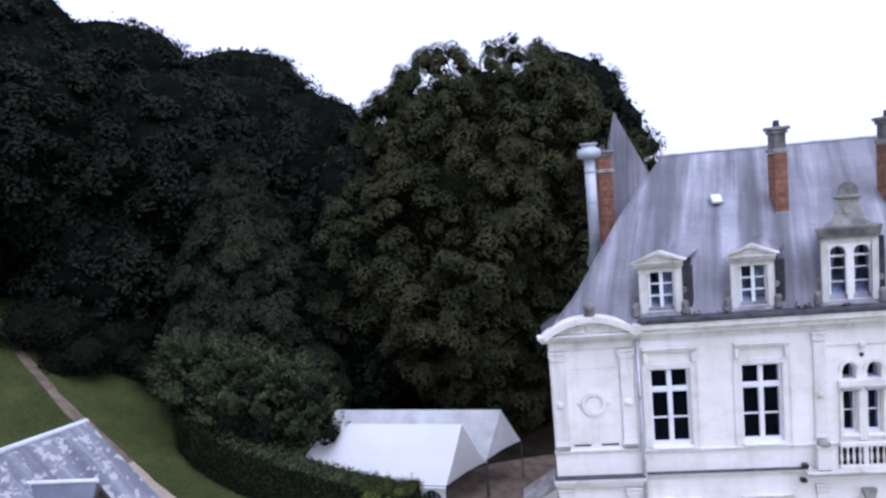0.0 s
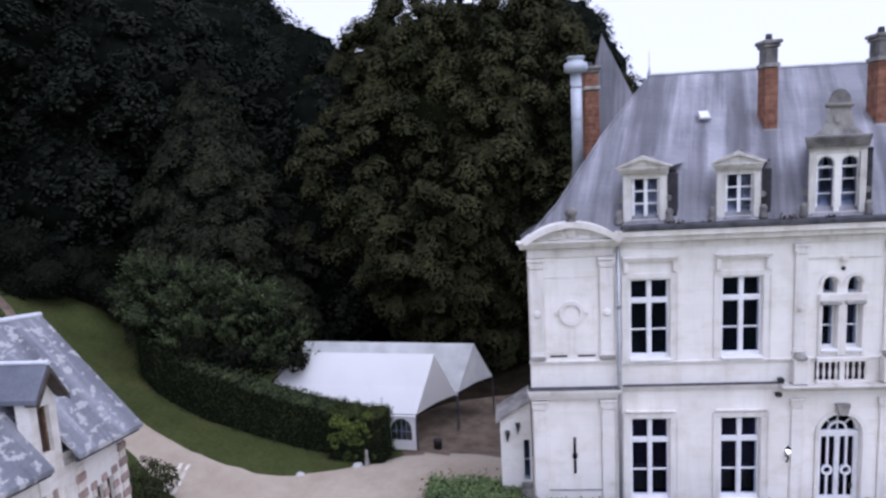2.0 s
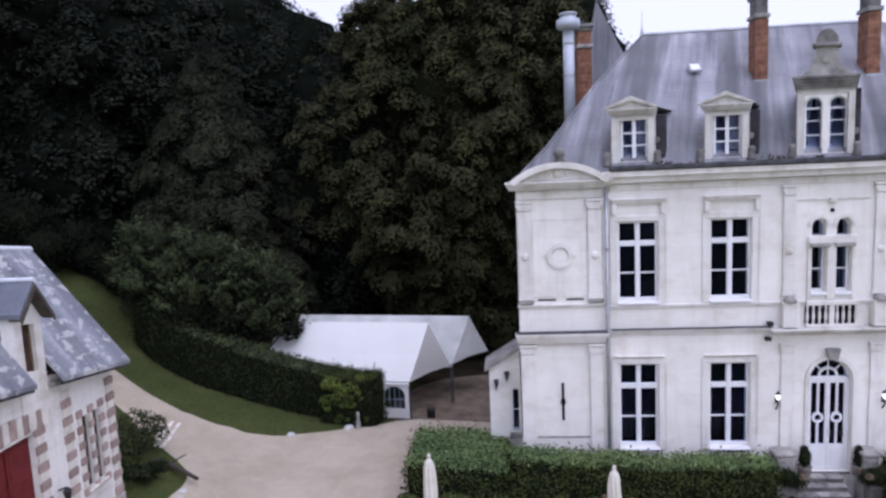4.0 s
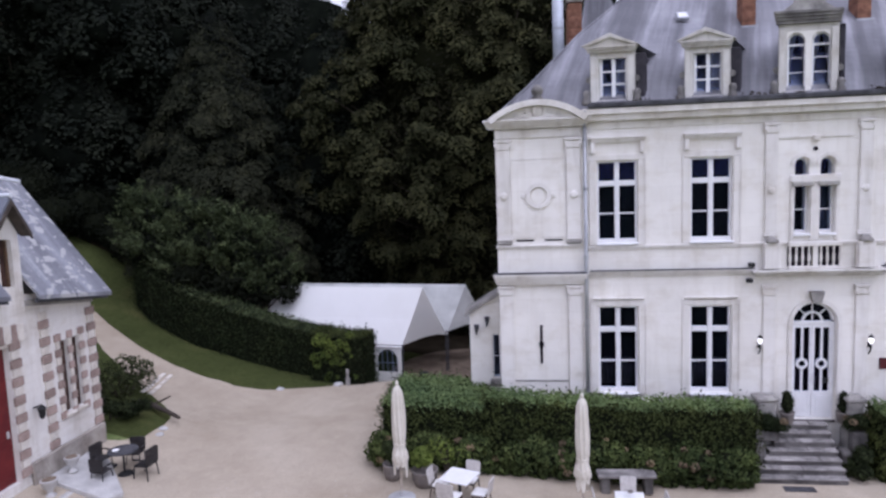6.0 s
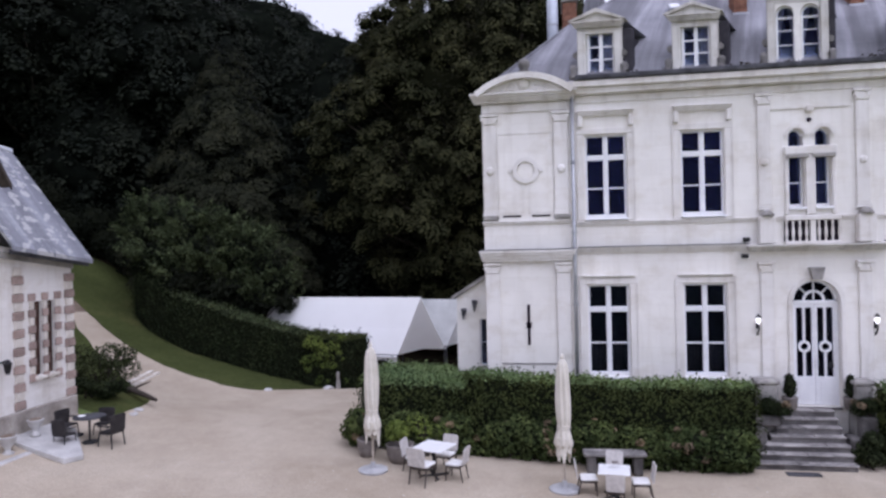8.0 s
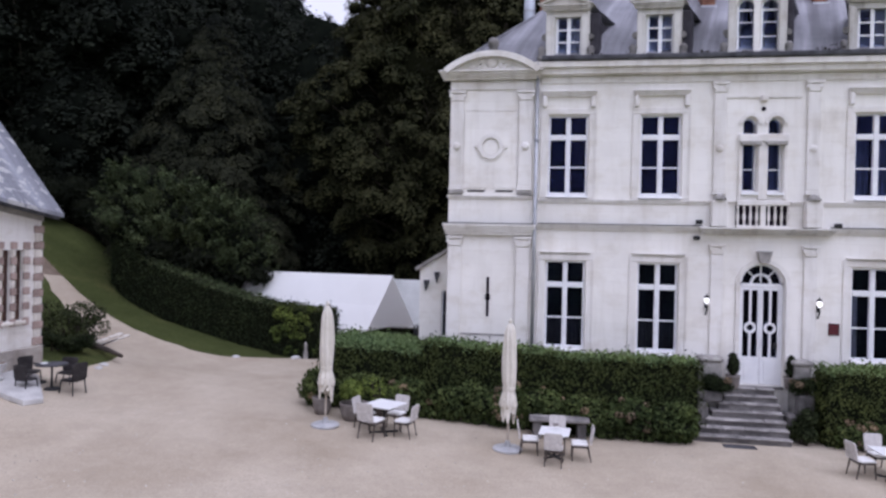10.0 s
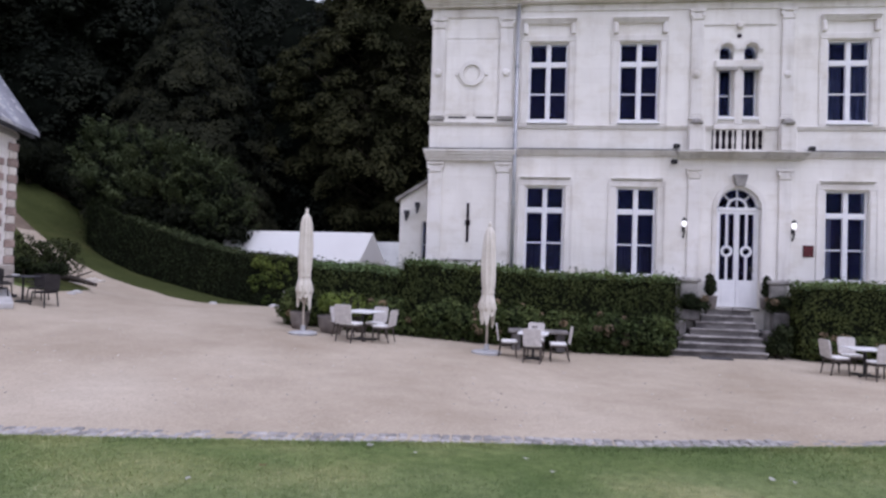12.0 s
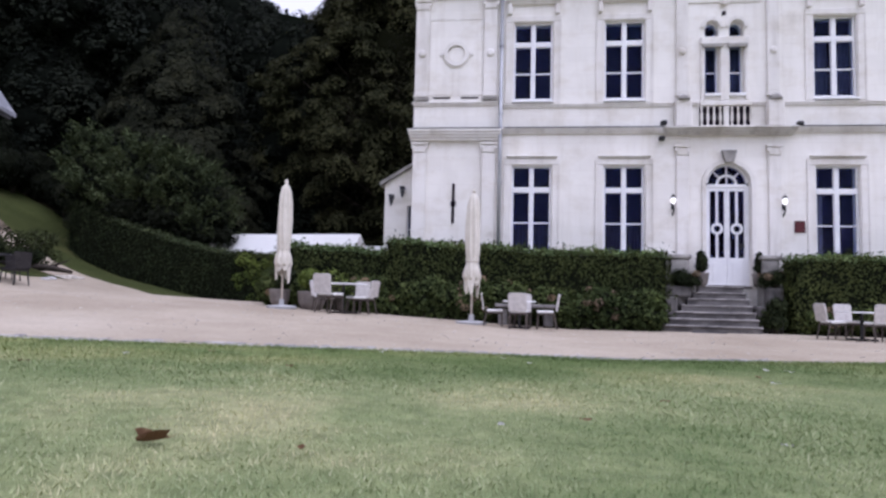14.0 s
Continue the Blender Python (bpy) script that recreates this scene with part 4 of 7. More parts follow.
def chimney(x0, x1, y0, y1, z0, z1, mat_=BRICK, top_=SOOTY_STONE):
    c = part("chimney", B(x0, x1, y0, y1, z0, z1 - 0.82, bev=0.01), mat_, house, "tall brick chimney stack with stone top")
    part("neck", B(x0 - 0.05, x1 + 0.05, y0 - 0.05, y1 + 0.05, z1 - 0.80, z1 - 0.68, bev=0.02), GREY_STONE, c)
    part("shaft", B(x0 + 0.01, x1 - 0.01, y0 + 0.01, y1 - 0.01, z1 - 0.678, z1 - 0.26, bev=0.01), top_, c)
    part("cap", box(B(x0 - 0.04, x1 + 0.04, y0 - 0.04, y1 + 0.04, z1 - 0.258, z1 - 0.16, bev=0.02), x0 - 0.09, x1 + 0.09, y0 - 0.09, y1 + 0.09, z1 - 0.158, z1 - 0.05, bev=0.025), SOOTY_STONE, c)
    part("chimney_pot", tube(bmesh.new(), ((x0 + x1) / 2, (y0 + y1) / 2, z1 - 0.05), ((x0 + x1) / 2, (y0 + y1) / 2, z1 + 0.14), 0.10, 0.08, 12), LEAD, c)
    part("flashing", B(x0 - 0.05, x1 + 0.05, y0 - 0.06, y1, z0 - 0.02, z0 + 0.10), ZINC, c)
    # courses of brick stand out as thin bands
    z, course = z0 + 0.14, None
    while z < z1 - 0.9:
        if course is None:
            course = part("brick_course", B(x0 - 0.008, x1 + 0.008, y0 - 0.008, y1 + 0.008, 0, 0.062), mat_, c)
            course.matrix_basis = pose(0, 0, z)
        else:
            same("brick_course", course, pose(0, 0, z), c)
        z += 0.075
    return c


chimney(-0.98, -0.64, 2.75, 3.3, 11.5, 14.12)
chimney(2.06, 2.40, 2.75, 3.3, 11.5, 14.12)
chimney(-5.72, -5.28, 5.1, 6.2, 10.6, 13.95, top_=BRICK)
flue = part("flue_pipe", tube(bmesh.new(), (-6.06, 4.57, 10.2), (-6.06, 4.57, 13.75), 0.175, seg=20), STEEL, house, "wide steel kitchen flue with cowl", smooth=True)
part("cowl", lathe(bmesh.new(), [(0.24, 0), (0.36, 0.04), (0.38, 0.16), (0.36, 0.30), (0.25, 0.34), (0.25, 0.44), (0.30, 0.46), (0.28, 0.50)], (-6.06, 4.57, 13.66), 20), STEEL, flue, smooth=True)
for z in (11.2, 12.2, 13.2):
    part("flue_band", tube(bmesh.new(), (-6.06, 4.57, z), (-6.06, 4.57, z + 0.05), 0.19, seg=20), ZINC, flue)
# rear corner tower with a pointed roof
part("tower_wall", B(-5.6, -2.2, 8.35, 11.2, -0.5, 9.2), STONE, house)
bm = bmesh.new()
base = [bm.verts.new(p) for p in ((-5.75, 7.2, 9.2), (-1.9, 7.2, 9.2), (-1.9, 11.5, 9.2), (-5.75, 11.5, 9.2))]
tip = bm.verts.new((-4.63, 8.6, 15.4))
for i in range(4):
    bm.faces.new((base[i], base[(i + 1) % 4], tip))
bm.faces.new(list(reversed(base)))
part("tower_roof", bm, ROOF, house, "pointed slate roof of the rear tower")


# dormers
def dormer(xc, double=False):
    hw, z0, z1, y = (0.70, 9.36, 11.05, 0.10) if double else (0.55, 9.36, 10.64, 0.10)
    jamb = 0.19 if double else 0.21
    d = part("dormer", box(box(box(box(bmesh.new(), xc - hw, xc - hw + jamb, y, y + 0.28, z0, z1), xc + hw - jamb, xc + hw, y, y + 0.28, z0, z1), xc - hw + jamb, xc + hw - jamb, y, y + 0.28, z1 - (0.16 if double else 0.14), z1),
                               xc - hw + jamb, xc + hw - jamb, y, y + 0.28, z0, z0 + 0.10), DORMER_STONE, house, "weathered stone dormer with white window")
    part("cheek", B(xc - hw + 0.06, xc - hw + 0.20, y + 0.282, y + 2.2, z0, z1 - 0.02), PLAIN_SLATE, d)
    part("cheek", B(xc + hw - 0.16, xc + hw - 0.02, y + 0.282, y + 2.2, z0, z1 - 0.02), DARK_SLATE, d, "dark slate-hung cheek")
    # added strip: slate cheek and the shadow beside it in one dark colour
    part("flank", B(xc + hw + 0.004, xc + hw + (0.14 if double else 0.24), y + 0.06, y + 0.26, z0 + 0.02, z1 - 0.03, bev=0.02), DARK_SLATE, d, "added dark strip standing for the cheek and its shadow")
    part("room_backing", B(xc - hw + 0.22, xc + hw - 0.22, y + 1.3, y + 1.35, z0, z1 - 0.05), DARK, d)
    for s in (-1, 1):
        xa, xb = sorted((xc + s * (hw - 0.17), xc + s * (hw - 0.02)))
        part("pilaster", B(xa, xb, y - 0.05, y - 0.003, z0 + 0.05, z1 - 0.10, bev=0.015), DORMER_STONE, d)
        part("console", lathe(bmesh.new(), [(0.10, 0), (0.12, 0.08), (0.07, 0.2), (0.10, 0.3), (0.05, 0.38)], (xc + s * (hw + 0.08), y - 0.03, z0 - 0.02), 10), SOOTY_STONE, d, smooth=True)
        part("scroll", tube(bmesh.new(), (xc + s * (hw + 0.04), y + 0.02, z0 + 0.62), (xc + s * (hw + 0.04), y + 0.14, z0 + 0.62), 0.085, seg=12), SOOTY_STONE, d)
    part("apron", B(xc - hw - 0.15, xc + hw + 0.15, y - 0.1, y + 0.1, z0 - 0.1, z0 - 0.003, bev=0.02), SOOTY_STONE, d)
    if not double:
        moulding("entablature", xc - hw, xc + hw, z1 + 0.002, z1 + 0.15, 0.16, d, DORMER_STONE, y=y)
        part("pediment", slab(slab(bmesh.new(), [(xc - hw - 0.14, z1 + 0.152), (xc + hw + 0.14, z1 + 0.152), (xc, z1 + 0.42)], y - 0.10, y + 0.2),
                              [(xc - hw - 0.17, z1 + 0.156), (xc - hw - 0.05, z1 + 0.156), (xc, z1 + 0.36), (xc + hw + 0.05, z1 + 0.156), (xc + hw + 0.17, z1 + 0.156), (xc, z1 + 0.46)], y - 0.17, y - 0.103), DORMER_STONE, d)
        part("dormer_roof", slab(bmesh.new(), [(xc - hw - 0.1, z1 + 0.155), (xc + hw + 0.1, z1 + 0.155), (xc, z1 + 0.40)], y + 0.205, y + 2.2), ROOF, d)
        iw = hw - jamb - 0.005
        f = part("window", box(box(box(box(bmesh.new(), xc - iw, xc - iw + 0.05, y + 0.1, y + 0.17, z0 + 0.1, z1 - 0.14), xc + iw - 0.05, xc + iw, y + 0.1, y + 0.17, z0 + 0.1, z1 - 0.14), xc - iw + 0.05, xc + iw - 0.05, y + 0.1, y + 0.17, z0 + 0.1, z0 + 0.18),
                                   xc - 0.045, xc + 0.045, y + 0.09, y + 0.165, z0 + 0.18, z1 - 0.14), PAINT, d, "white casement window")
        for k in (1, 2):
            zz = z0 + 0.18 + k * (z1 - z0 - 0.32) / 3
            part("glazing_bar", B(xc - iw + 0.05, xc - 0.045, y + 0.11, y + 0.155, zz - 0.02, zz + 0.02), PAINT, f)
            part("glazing_bar", B(xc + 0.045, xc + iw - 0.05, y + 0.11, y + 0.155, zz - 0.02, zz + 0.02), PAINT, f)
        part("pane", B(xc - iw + 0.05, xc + iw - 0.05, y + 0.135, y + 0.140, z0 + 0.18, z1 - 0.14), GLASS, f).visible_shadow = False
        bm = bmesh.new()
        fold_curtain(bm, xc + 0.05, xc + iw - 0.04, y + 0.20, z0 + 0.15, z1 - 0.16)
        part("curtain", bm, CURTAIN, d, "gathered net curtain")
    else:
        moulding("entablature", xc - hw, xc + hw, z1 + 0.002, z1 + 0.30, 0.20, d, SOOTY_STONE, y=y, steps=4)
        crest = part("crest", slab(bmesh.new(), [(xc - 0.62, z1 + 0.31), (xc + 0.62, z1 + 0.31), (xc + 0.56, z1 + 0.36), (xc + 0.38, z1 + 0.48), (xc + 0.30, z1 + 0.72), (xc + 0.26, z1 + 0.98), (xc - 0.26, z1 + 0.98), (xc - 0.30, z1 + 0.72), (xc - 0.38, z1 + 0.48), (xc - 0.56, z1 + 0.36)], y - 0.06, y + 0.22), GREY_STONE, d, "scrolled grey stone crest")
        part("crest_cap", B(xc - 0.35, xc + 0.35, y - 0.14, y + 0.28, z1 + 0.982, z1 + 1.08, bev=0.03), SOOTY_STONE, crest)
        part("crest_dome", slab(bmesh.new(), [(xc + 0.27 * math.cos(math.pi * i / 10), z1 + 1.082 + 0.34 * math.sin(math.pi * i / 10)) for i in range(11)], y - 0.06, y + 0.22), SOOTY_STONE, crest)
        part("cross", tube(bmesh.new(), (xc, y - 0.09, z1 + 0.72), (xc, y - 0.058, z1 + 0.72), 0.12, seg=14), GREY_STONE, crest)
        part("dormer_roof", B(xc - hw - 0.05, xc + hw + 0.05, y + 0.285, y + 2.4, z1 + 0.0, z1 + 0.12), ROOF, d)
        part("mullion", B(xc - 0.07, xc + 0.07, y, y + 0.26, z0 + 0.10, z1 - 0.162), STONE, d)
        for s in (-1, 1):
            cx, iw = xc + s * 0.288, 0.218
            part("arch_masonry", spandrel(bmesh.new(), cx, iw, z1 - 0.41, cx - iw, cx + iw, z1 - 0.162, y + 0.001, y + 0.26), STONE, d)
            f = part("window", box(box(box(bmesh.new(), cx - iw, cx - iw + 0.045, y + 0.12, y + 0.18, z0 + 0.1, z1 - 0.41), cx + iw - 0.045, cx + iw, y + 0.12, y + 0.18, z0 + 0.1, z1 - 0.41), cx - iw + 0.045, cx + iw - 0.045, y + 0.12, y + 0.18, z0 + 0.1, z0 + 0.17), PAINT, d, "white arched casement")
            part("light_frame", hoop(bmesh.new(), cx, z1 - 0.41, iw - 0.04, iw - 0.001, y + 0.12, y + 0.18), PAINT, f)
            part("transom", B(cx - iw + 0.045, cx + iw - 0.045, y + 0.125, y + 0.175, z1 - 0.50, z1 - 0.455), PAINT, f)
            for k in (0.36, 0.70):
                zz = z0 + 0.17 + k * (z1 - z0 - 0.64)
                part("glazing_bar", B(cx - iw + 0.045, cx + iw - 0.045, y + 0.13, y + 0.17, zz - 0.012, zz + 0.012), PAINT, f)
            part("pane", B(cx - iw + 0.045, cx + iw - 0.045, y + 0.15, y + 0.155, z0 + 0.17, z1 - 0.2), GLASS, f).visible_shadow = False
            for q in (-1, 1):
                bm = bmesh.new()
                a, b = sorted((cx + q * 0.03, cx + q * (iw - 0.02)))
                fold_curtain(bm, a, b, y + 0.215, z0 + 0.12, z1 - 0.24, tied=q)
                part("curtain", bm, CURTAIN, d, "tied-back net curtain")
    skewed = Matrix(((1, 0.46, 0, -0.46 * y), (0, 1, 0, 0), (0, 0, 1, 0), (0, 0, 0, 1)))  # the dormers run back along the skewed flank of the house
    for o in (d, *d.children_recursive):
        o.data.transform(skewed)
    return d


def fold_curtain(bm, x0, x1, y, z0, z1, tied=0):
    """A hanging cloth in folds; tied: the side to which it is drawn back (-1, 1) or 0."""
    nx, nz = 16, 6
    rows = []
    for k in range(nz + 1):
        u = k / nz
        a, b = x0, x1
        if tied:
            pull = 0.75 * (1 - abs(u - 0.35) / 0.65)
            if tied < 0:
                b = x1 - (x1 - x0) * pull
            else:
                a = x0 + (x1 - x0) * pull
        rows.append([bm.verts.new((a + (b - a) * i / nx, y + 0.025 * math.sin(i * 2.4), z0 + (z1 - z0) * u)) for i in range(nx + 1)])
    for p, q in zip(rows, rows[1:]):
        for i in range(nx):
            bm.faces.new((p[i], p[i + 1], q[i + 1], q[i]))
    bmesh.ops.solidify(bm, geom=bm.faces[:], thickness=0.006)


for x0, x1, z0, z1, y, mat_, label in ((W3 - 0.46, W3 - 0.07, UP0 + 0.1, UP1 - 0.62, 0.30, BLUE_NET, "net curtain tinted blue for the sky in the pane"), (W3 + 0.07, W3 + 0.46, UP0 + 0.1, UP1 - 0.62, 0.30, BLUE_NET, "net curtain tinted blue for the sky in the pane"),
                                        (0.10, 0.42, 5.95, 7.15, 0.34, BLUE_NET, "net curtain tinted blue for the sky in the pane"), (W1 - 0.46, W1 - 0.07, GR0 + 0.1, GR0 + 0.85, 0.42, BROWN_BLIND, "brownish half curtain"),
                                        (W1 + 0.07, W1 + 0.46, GR0 + 0.1, GR0 + 0.85, 0.42, BROWN_BLIND, "brownish half curtain"), (W2 - 0.46, W2 - 0.07, GR0 + 0.1, GR0 + 0.85, 0.42, BROWN_BLIND, "brownish half curtain"),
                                        (W2 + 0.07, W2 + 0.46, GR0 + 0.1, GR0 + 0.85, 0.42, BROWN_BLIND, "brownish half curtain"), (W3 - 0.36, W3 - 0.20, GR0 + 0.1, GR1 - 0.7, 0.42, CURTAIN, "drawn-back pale curtain"),
                                        (-0.47, -0.40, 5.95, 7.15, 0.34, CURTAIN, "drawn-back pale curtain")):
    bm = bmesh.new()
    fold_curtain(bm, x0, x1, y, z0, z1)
    part("curtain", bm, mat_, house, label)
dormer(-4.92), dormer(-2.60), dormer(-0.22, True), dormer(2.45)

# front door
door = part("door", box(box(bmesh.new(), DOOR_C - DOOR_R + 0.005, DOOR_C - DOOR_R + 0.06, 0.12, 0.22, 1.1, DOOR_SPRING), DOOR_C + DOOR_R - 0.06, DOOR_C + DOOR_R - 0.005, 0.12, 0.22, 1.1, DOOR_SPRING), PAINT, house, "white glazed double door with fanlight")
part("transom", B(DOOR_C - DOOR_R + 0.06, DOOR_C + DOOR_R - 0.06, 0.11, 0.22, DOOR_SPRING - 0.06, DOOR_SPRING + 0.03, bev=0.01), PAINT, door)
fan = part("fanlight", hoop(hoop(bmesh.new(), DOOR_C, DOOR_SPRING + 0.03, DOOR_R - 0.075, DOOR_R - 0.004, 0.13, 0.2, 3, 177), DOOR_C, DOOR_SPRING + 0.03, 0.20, 0.255, 0.13, 0.2), PAINT, door, "half-round fanlight")
for a in (45, 90, 135):
    c, s = math.cos(radians(a)), math.sin(radians(a))
    part("glazing_bar", tube(bmesh.new(), (DOOR_C + 0.25 * c * (0 if a == 90 else 1), 0.165, DOOR_SPRING + 0.03 + (0.02 if a == 90 else 0.25 * s)), (DOOR_C + 0.47 * c, 0.165, DOOR_SPRING + 0.03 + 0.47 * s), 0.022, seg=8), PAINT, fan)
part("pane", slab(bmesh.new(), [(DOOR_C + 0.5 * math.cos(math.pi * i / 16), DOOR_SPRING + 0.02 + 0.5 * math.sin(math.pi * i / 16)) for i in range(17)], 0.17, 0.176), GLASS, fan).visible_shadow = False
for s in (-1, 1):
    xa, xb = sorted((DOOR_C + s * 0.006, DOOR_C + s * (DOOR_R - 0.062)))
    xm = (xa + xb) / 2
    bm = bmesh.new()
    box(bm, xa, xa + 0.055, 0.13, 0.19, 1.12, DOOR_SPRING - 0.062), box(bm, xb - 0.055, xb, 0.13, 0.19, 1.12, DOOR_SPRING - 0.062)
    box(bm, xa + 0.055, xb - 0.055, 0.13, 0.19, 1.12, 1.80), box(bm, xa + 0.055, xb - 0.055, 0.13, 0.19, DOOR_SPRING - 0.14, DOOR_SPRING - 0.062)
    leaf = part("door_leaf", bm, PAINT, door)
    part("lower_panel", B(xa + 0.10, xb - 0.10, 0.115, 0.128, 1.22, 1.70, bev=0.01), PAINT, leaf)
    part("glazing_bar", box(B(xm - 0.028, xm + 0.028, 0.135, 0.185, 1.80, 2.40), xm - 0.028, xm + 0.028, 0.135, 0.185, 2.66, DOOR_SPRING - 0.14), PAINT, leaf)
    part("ring", hoop(bmesh.new(), xm, 2.53, 0.085, 0.145, 0.12, 0.19, 0, 360, 20), PAINT, leaf, "round ornamental glazing ring")
    part("pane", B(xa + 0.055, xb - 0.055, 0.16, 0.166, 1.80, DOOR_SPRING - 0.14), GLASS, leaf).visible_shadow = False
part("door_handle", tube(bmesh.new(), (DOOR_C + 0.05, 0.09, 2.08), (DOOR_C + 0.05, 0.09, 2.22), 0.014), ZINC, door)
part("lock_case", B(DOOR_C + DOOR_R - 0.22, DOOR_C + DOOR_R - 0.125, 0.10, 0.158, 2.02, 2.16, bev=0.01), BLACK, door, "dark lock case")
part("threshold", B(DOOR_C - DOOR_R, DOOR_C + DOOR_R, -0.06, 0.3, 1.04, 1.098, bev=0.01), STEP_STONE, house)

# annex beside the corner bay
annex = thing("annex", "low white lean-to beside the chateau with a dark window", "annex")
AX0, AX1, AY = -8.85, -7.97, 0.9
part("wall", pierced_wall(bmesh.new(), AX0, AX1, -0.3, 3.75, AY, 0.3, [(-8.22, -8.0, 1.9, 3.15)]), STONE, annex)
part("back_wall", B(AX0 + 0.3, AX1, AY + 0.8, AY + 0.9, -0.3, 3.75), STONE, annex)
part("side_wall", B(AX0, AX0 + 0.3, AY + 0.3, AY + 0.9, -0.3, 3.75), STONE, annex)
part("roof", slab(bmesh.new(), [(AX0 - 0.12, 3.70), (AX1, 4.32), (AX1, 4.42), (AX0 - 0.12, 3.80)], AY - 0.12, AY + 1.0), GREY_STONE, annex, "sloping weathered roof edge")
part("gable_fill", slab(bmesh.new(), [(AX0, 3.752), (AX1, 3.752), (AX1, 4.31)], AY + 0.01, AY + 0.28), STONE, annex)
awin = part("window", box(box(bmesh.new(), -8.22, -8.19, AY + 0.1, AY + 0.16, 1.9, 3.15), -8.03, -8.0, AY + 0.1, AY + 0.16, 1.9, 3.15), PAINT, annex)
part("glazing_bar", B(-8.19, -8.03, AY + 0.11, AY + 0.15, 2.5, 2.52), PAINT, awin)
part("pane", B(-8.19, -8.03, AY + 0.125, AY + 0.13, 1.9, 3.15), GLASS, awin).visible_shadow = False
# dark sheet added behind the pane so the shallow room looks unlit
part("blind", B(-8.3, -7.975, AY + 0.31, AY + 0.33, 1.75, 3.3), LEAD, awin, "dark sheet added to stand for the unlit room")
part("sill", B(-8.3, -7.975, AY - 0.10, AY - 0.004, 1.72, 1.88, bev=0.02), GREY_STONE, awin)
for xb, zb in ((-8.66, 3.45), (-8.36, 3.68)):
    part("bracket", slab(bmesh.new(), [(xb - 0.06, zb), (xb + 0.08, zb), (xb + 0.08, zb - 0.06), (xb, zb - 0.30)], AY - 0.16, AY - 0.004), LEAD, annex, "dark wall bracket")

# wall lamps, plaque, spotlights
for x in (-1.32, 1.32):
    lamp = thing("wall_lamp", "black iron wall lantern with a lit white globe", "lamp", pose(x, 0, 3.08) @ Matrix.Scale(0.72, 4), "lamps beside the door")
    part("backplate", B(-0.04, 0.04, -0.03, -0.003, -0.12, 0.10, bev=0.01), BLACK, lamp)
    part("arm", tube(tube(bmesh.new(), (0, -0.03, -0.05), (0, -0.17, -0.10), 0.018), (0, -0.17, -0.10), (0, -0.17, 0.02), 0.02), BLACK, lamp)
    part("lantern", lathe(bmesh.new(), [(0.03, 0.03), (0.055, 0.06), (0.080, 0.14), (0.072, 0.20), (0.03, 0.24)], (0, -0.17, 0.02), 12), GLOBE, lamp, "glowing white globe", smooth=True)
    part("scroll_bracket", tube(tube(bmesh.new(), (0.0, -0.02, -0.34), (0.02, -0.13, -0.16), 0.026), (0.02, -0.13, -0.16), (0, -0.17, 0.01), 0.03), BLACK, lamp)
    part("lantern_cap", lathe(bmesh.new(), [(0.10, 0), (0.07, 0.05), (0.02, 0.09), (0.015, 0.13)], (0, -0.17, 0.265), 12), BLACK, lamp)
plaque = thing("wall_plaque", "small dark red plaque fixed beside the door", "sign", pose(1.70, 0, 2.58))
part("board", B(-0.125, 0.125, -0.03, -0.003, -0.145, 0.145, bev=0.008), PLAQUE_RED, plaque)
for k, w in ((0.07, 0.09), (0.0, 0.07), (-0.07, 0.09)):
    part("line", B(-w, w, -0.034, -0.031, k - 0.010, k + 0.010), MAROON, plaque)
for x, z in ((-1.55, 5.16), (-1.60, 4.76), (1.70, 5.12)):
    s_ = thing("spotlight", "small black floodlight on the front", "lamp", pose(x, 0, z), "floodlights")
    part("head", B(-0.075, 0.075, -0.20, -0.06, -0.05, 0.06, bev=0.02), BLACK, s_)
    part("bracket", B(-0.02, 0.02, -0.058, 0.0, -0.03, 0.03), BLACK, s_)

# steps to the door
# paler copy of the step stone: light from above put into its colour
TREAD_STONE = surface("worn_toplit_tread", (0.16, 0.150, 0.145), (0.42, 0.395, 0.375), 3.2, 25, 0.9, 0.6, piece=0.2)
steps = thing("front_steps", "worn grey stone steps up to the front door", "steps", None, "", "structure")
NST = 7
sg_ = random.Random(44)
for i in range(NST):
    f = i / (NST - 1)
    y0 = -1.45 + i * 0.185
    xl, xr = -1.84 + 0.175 * i, 0.34 - 0.008 * i
    zt = 1.09 * (i + 1) / NST
    st = part("step", B(xl + 0.02, xr - 0.02, y0 + 0.035, -0.075, -0.05 if i == 0 else 1.09 * i / NST - 0.003, zt - 0.05), STEP_STONE, steps)
    cuts = [xl] + sorted(sg_.uniform(xl + 0.3, xr - 0.3) for _ in range(2)) + [xr]
    for xa, xb in zip(cuts, cuts[1:]):
        if xb - xa > 0.05:
            dz = sg_.uniform(-0.010, 0.004)
            part("tread", B(xa + 0.006, xb - 0.006, y0 + sg_.uniform(-0.02, 0.015), -0.075, zt - 0.045, zt + dz, bev=0.014), TREAD_STONE, st, "worn tread edge, paled for the light from above")
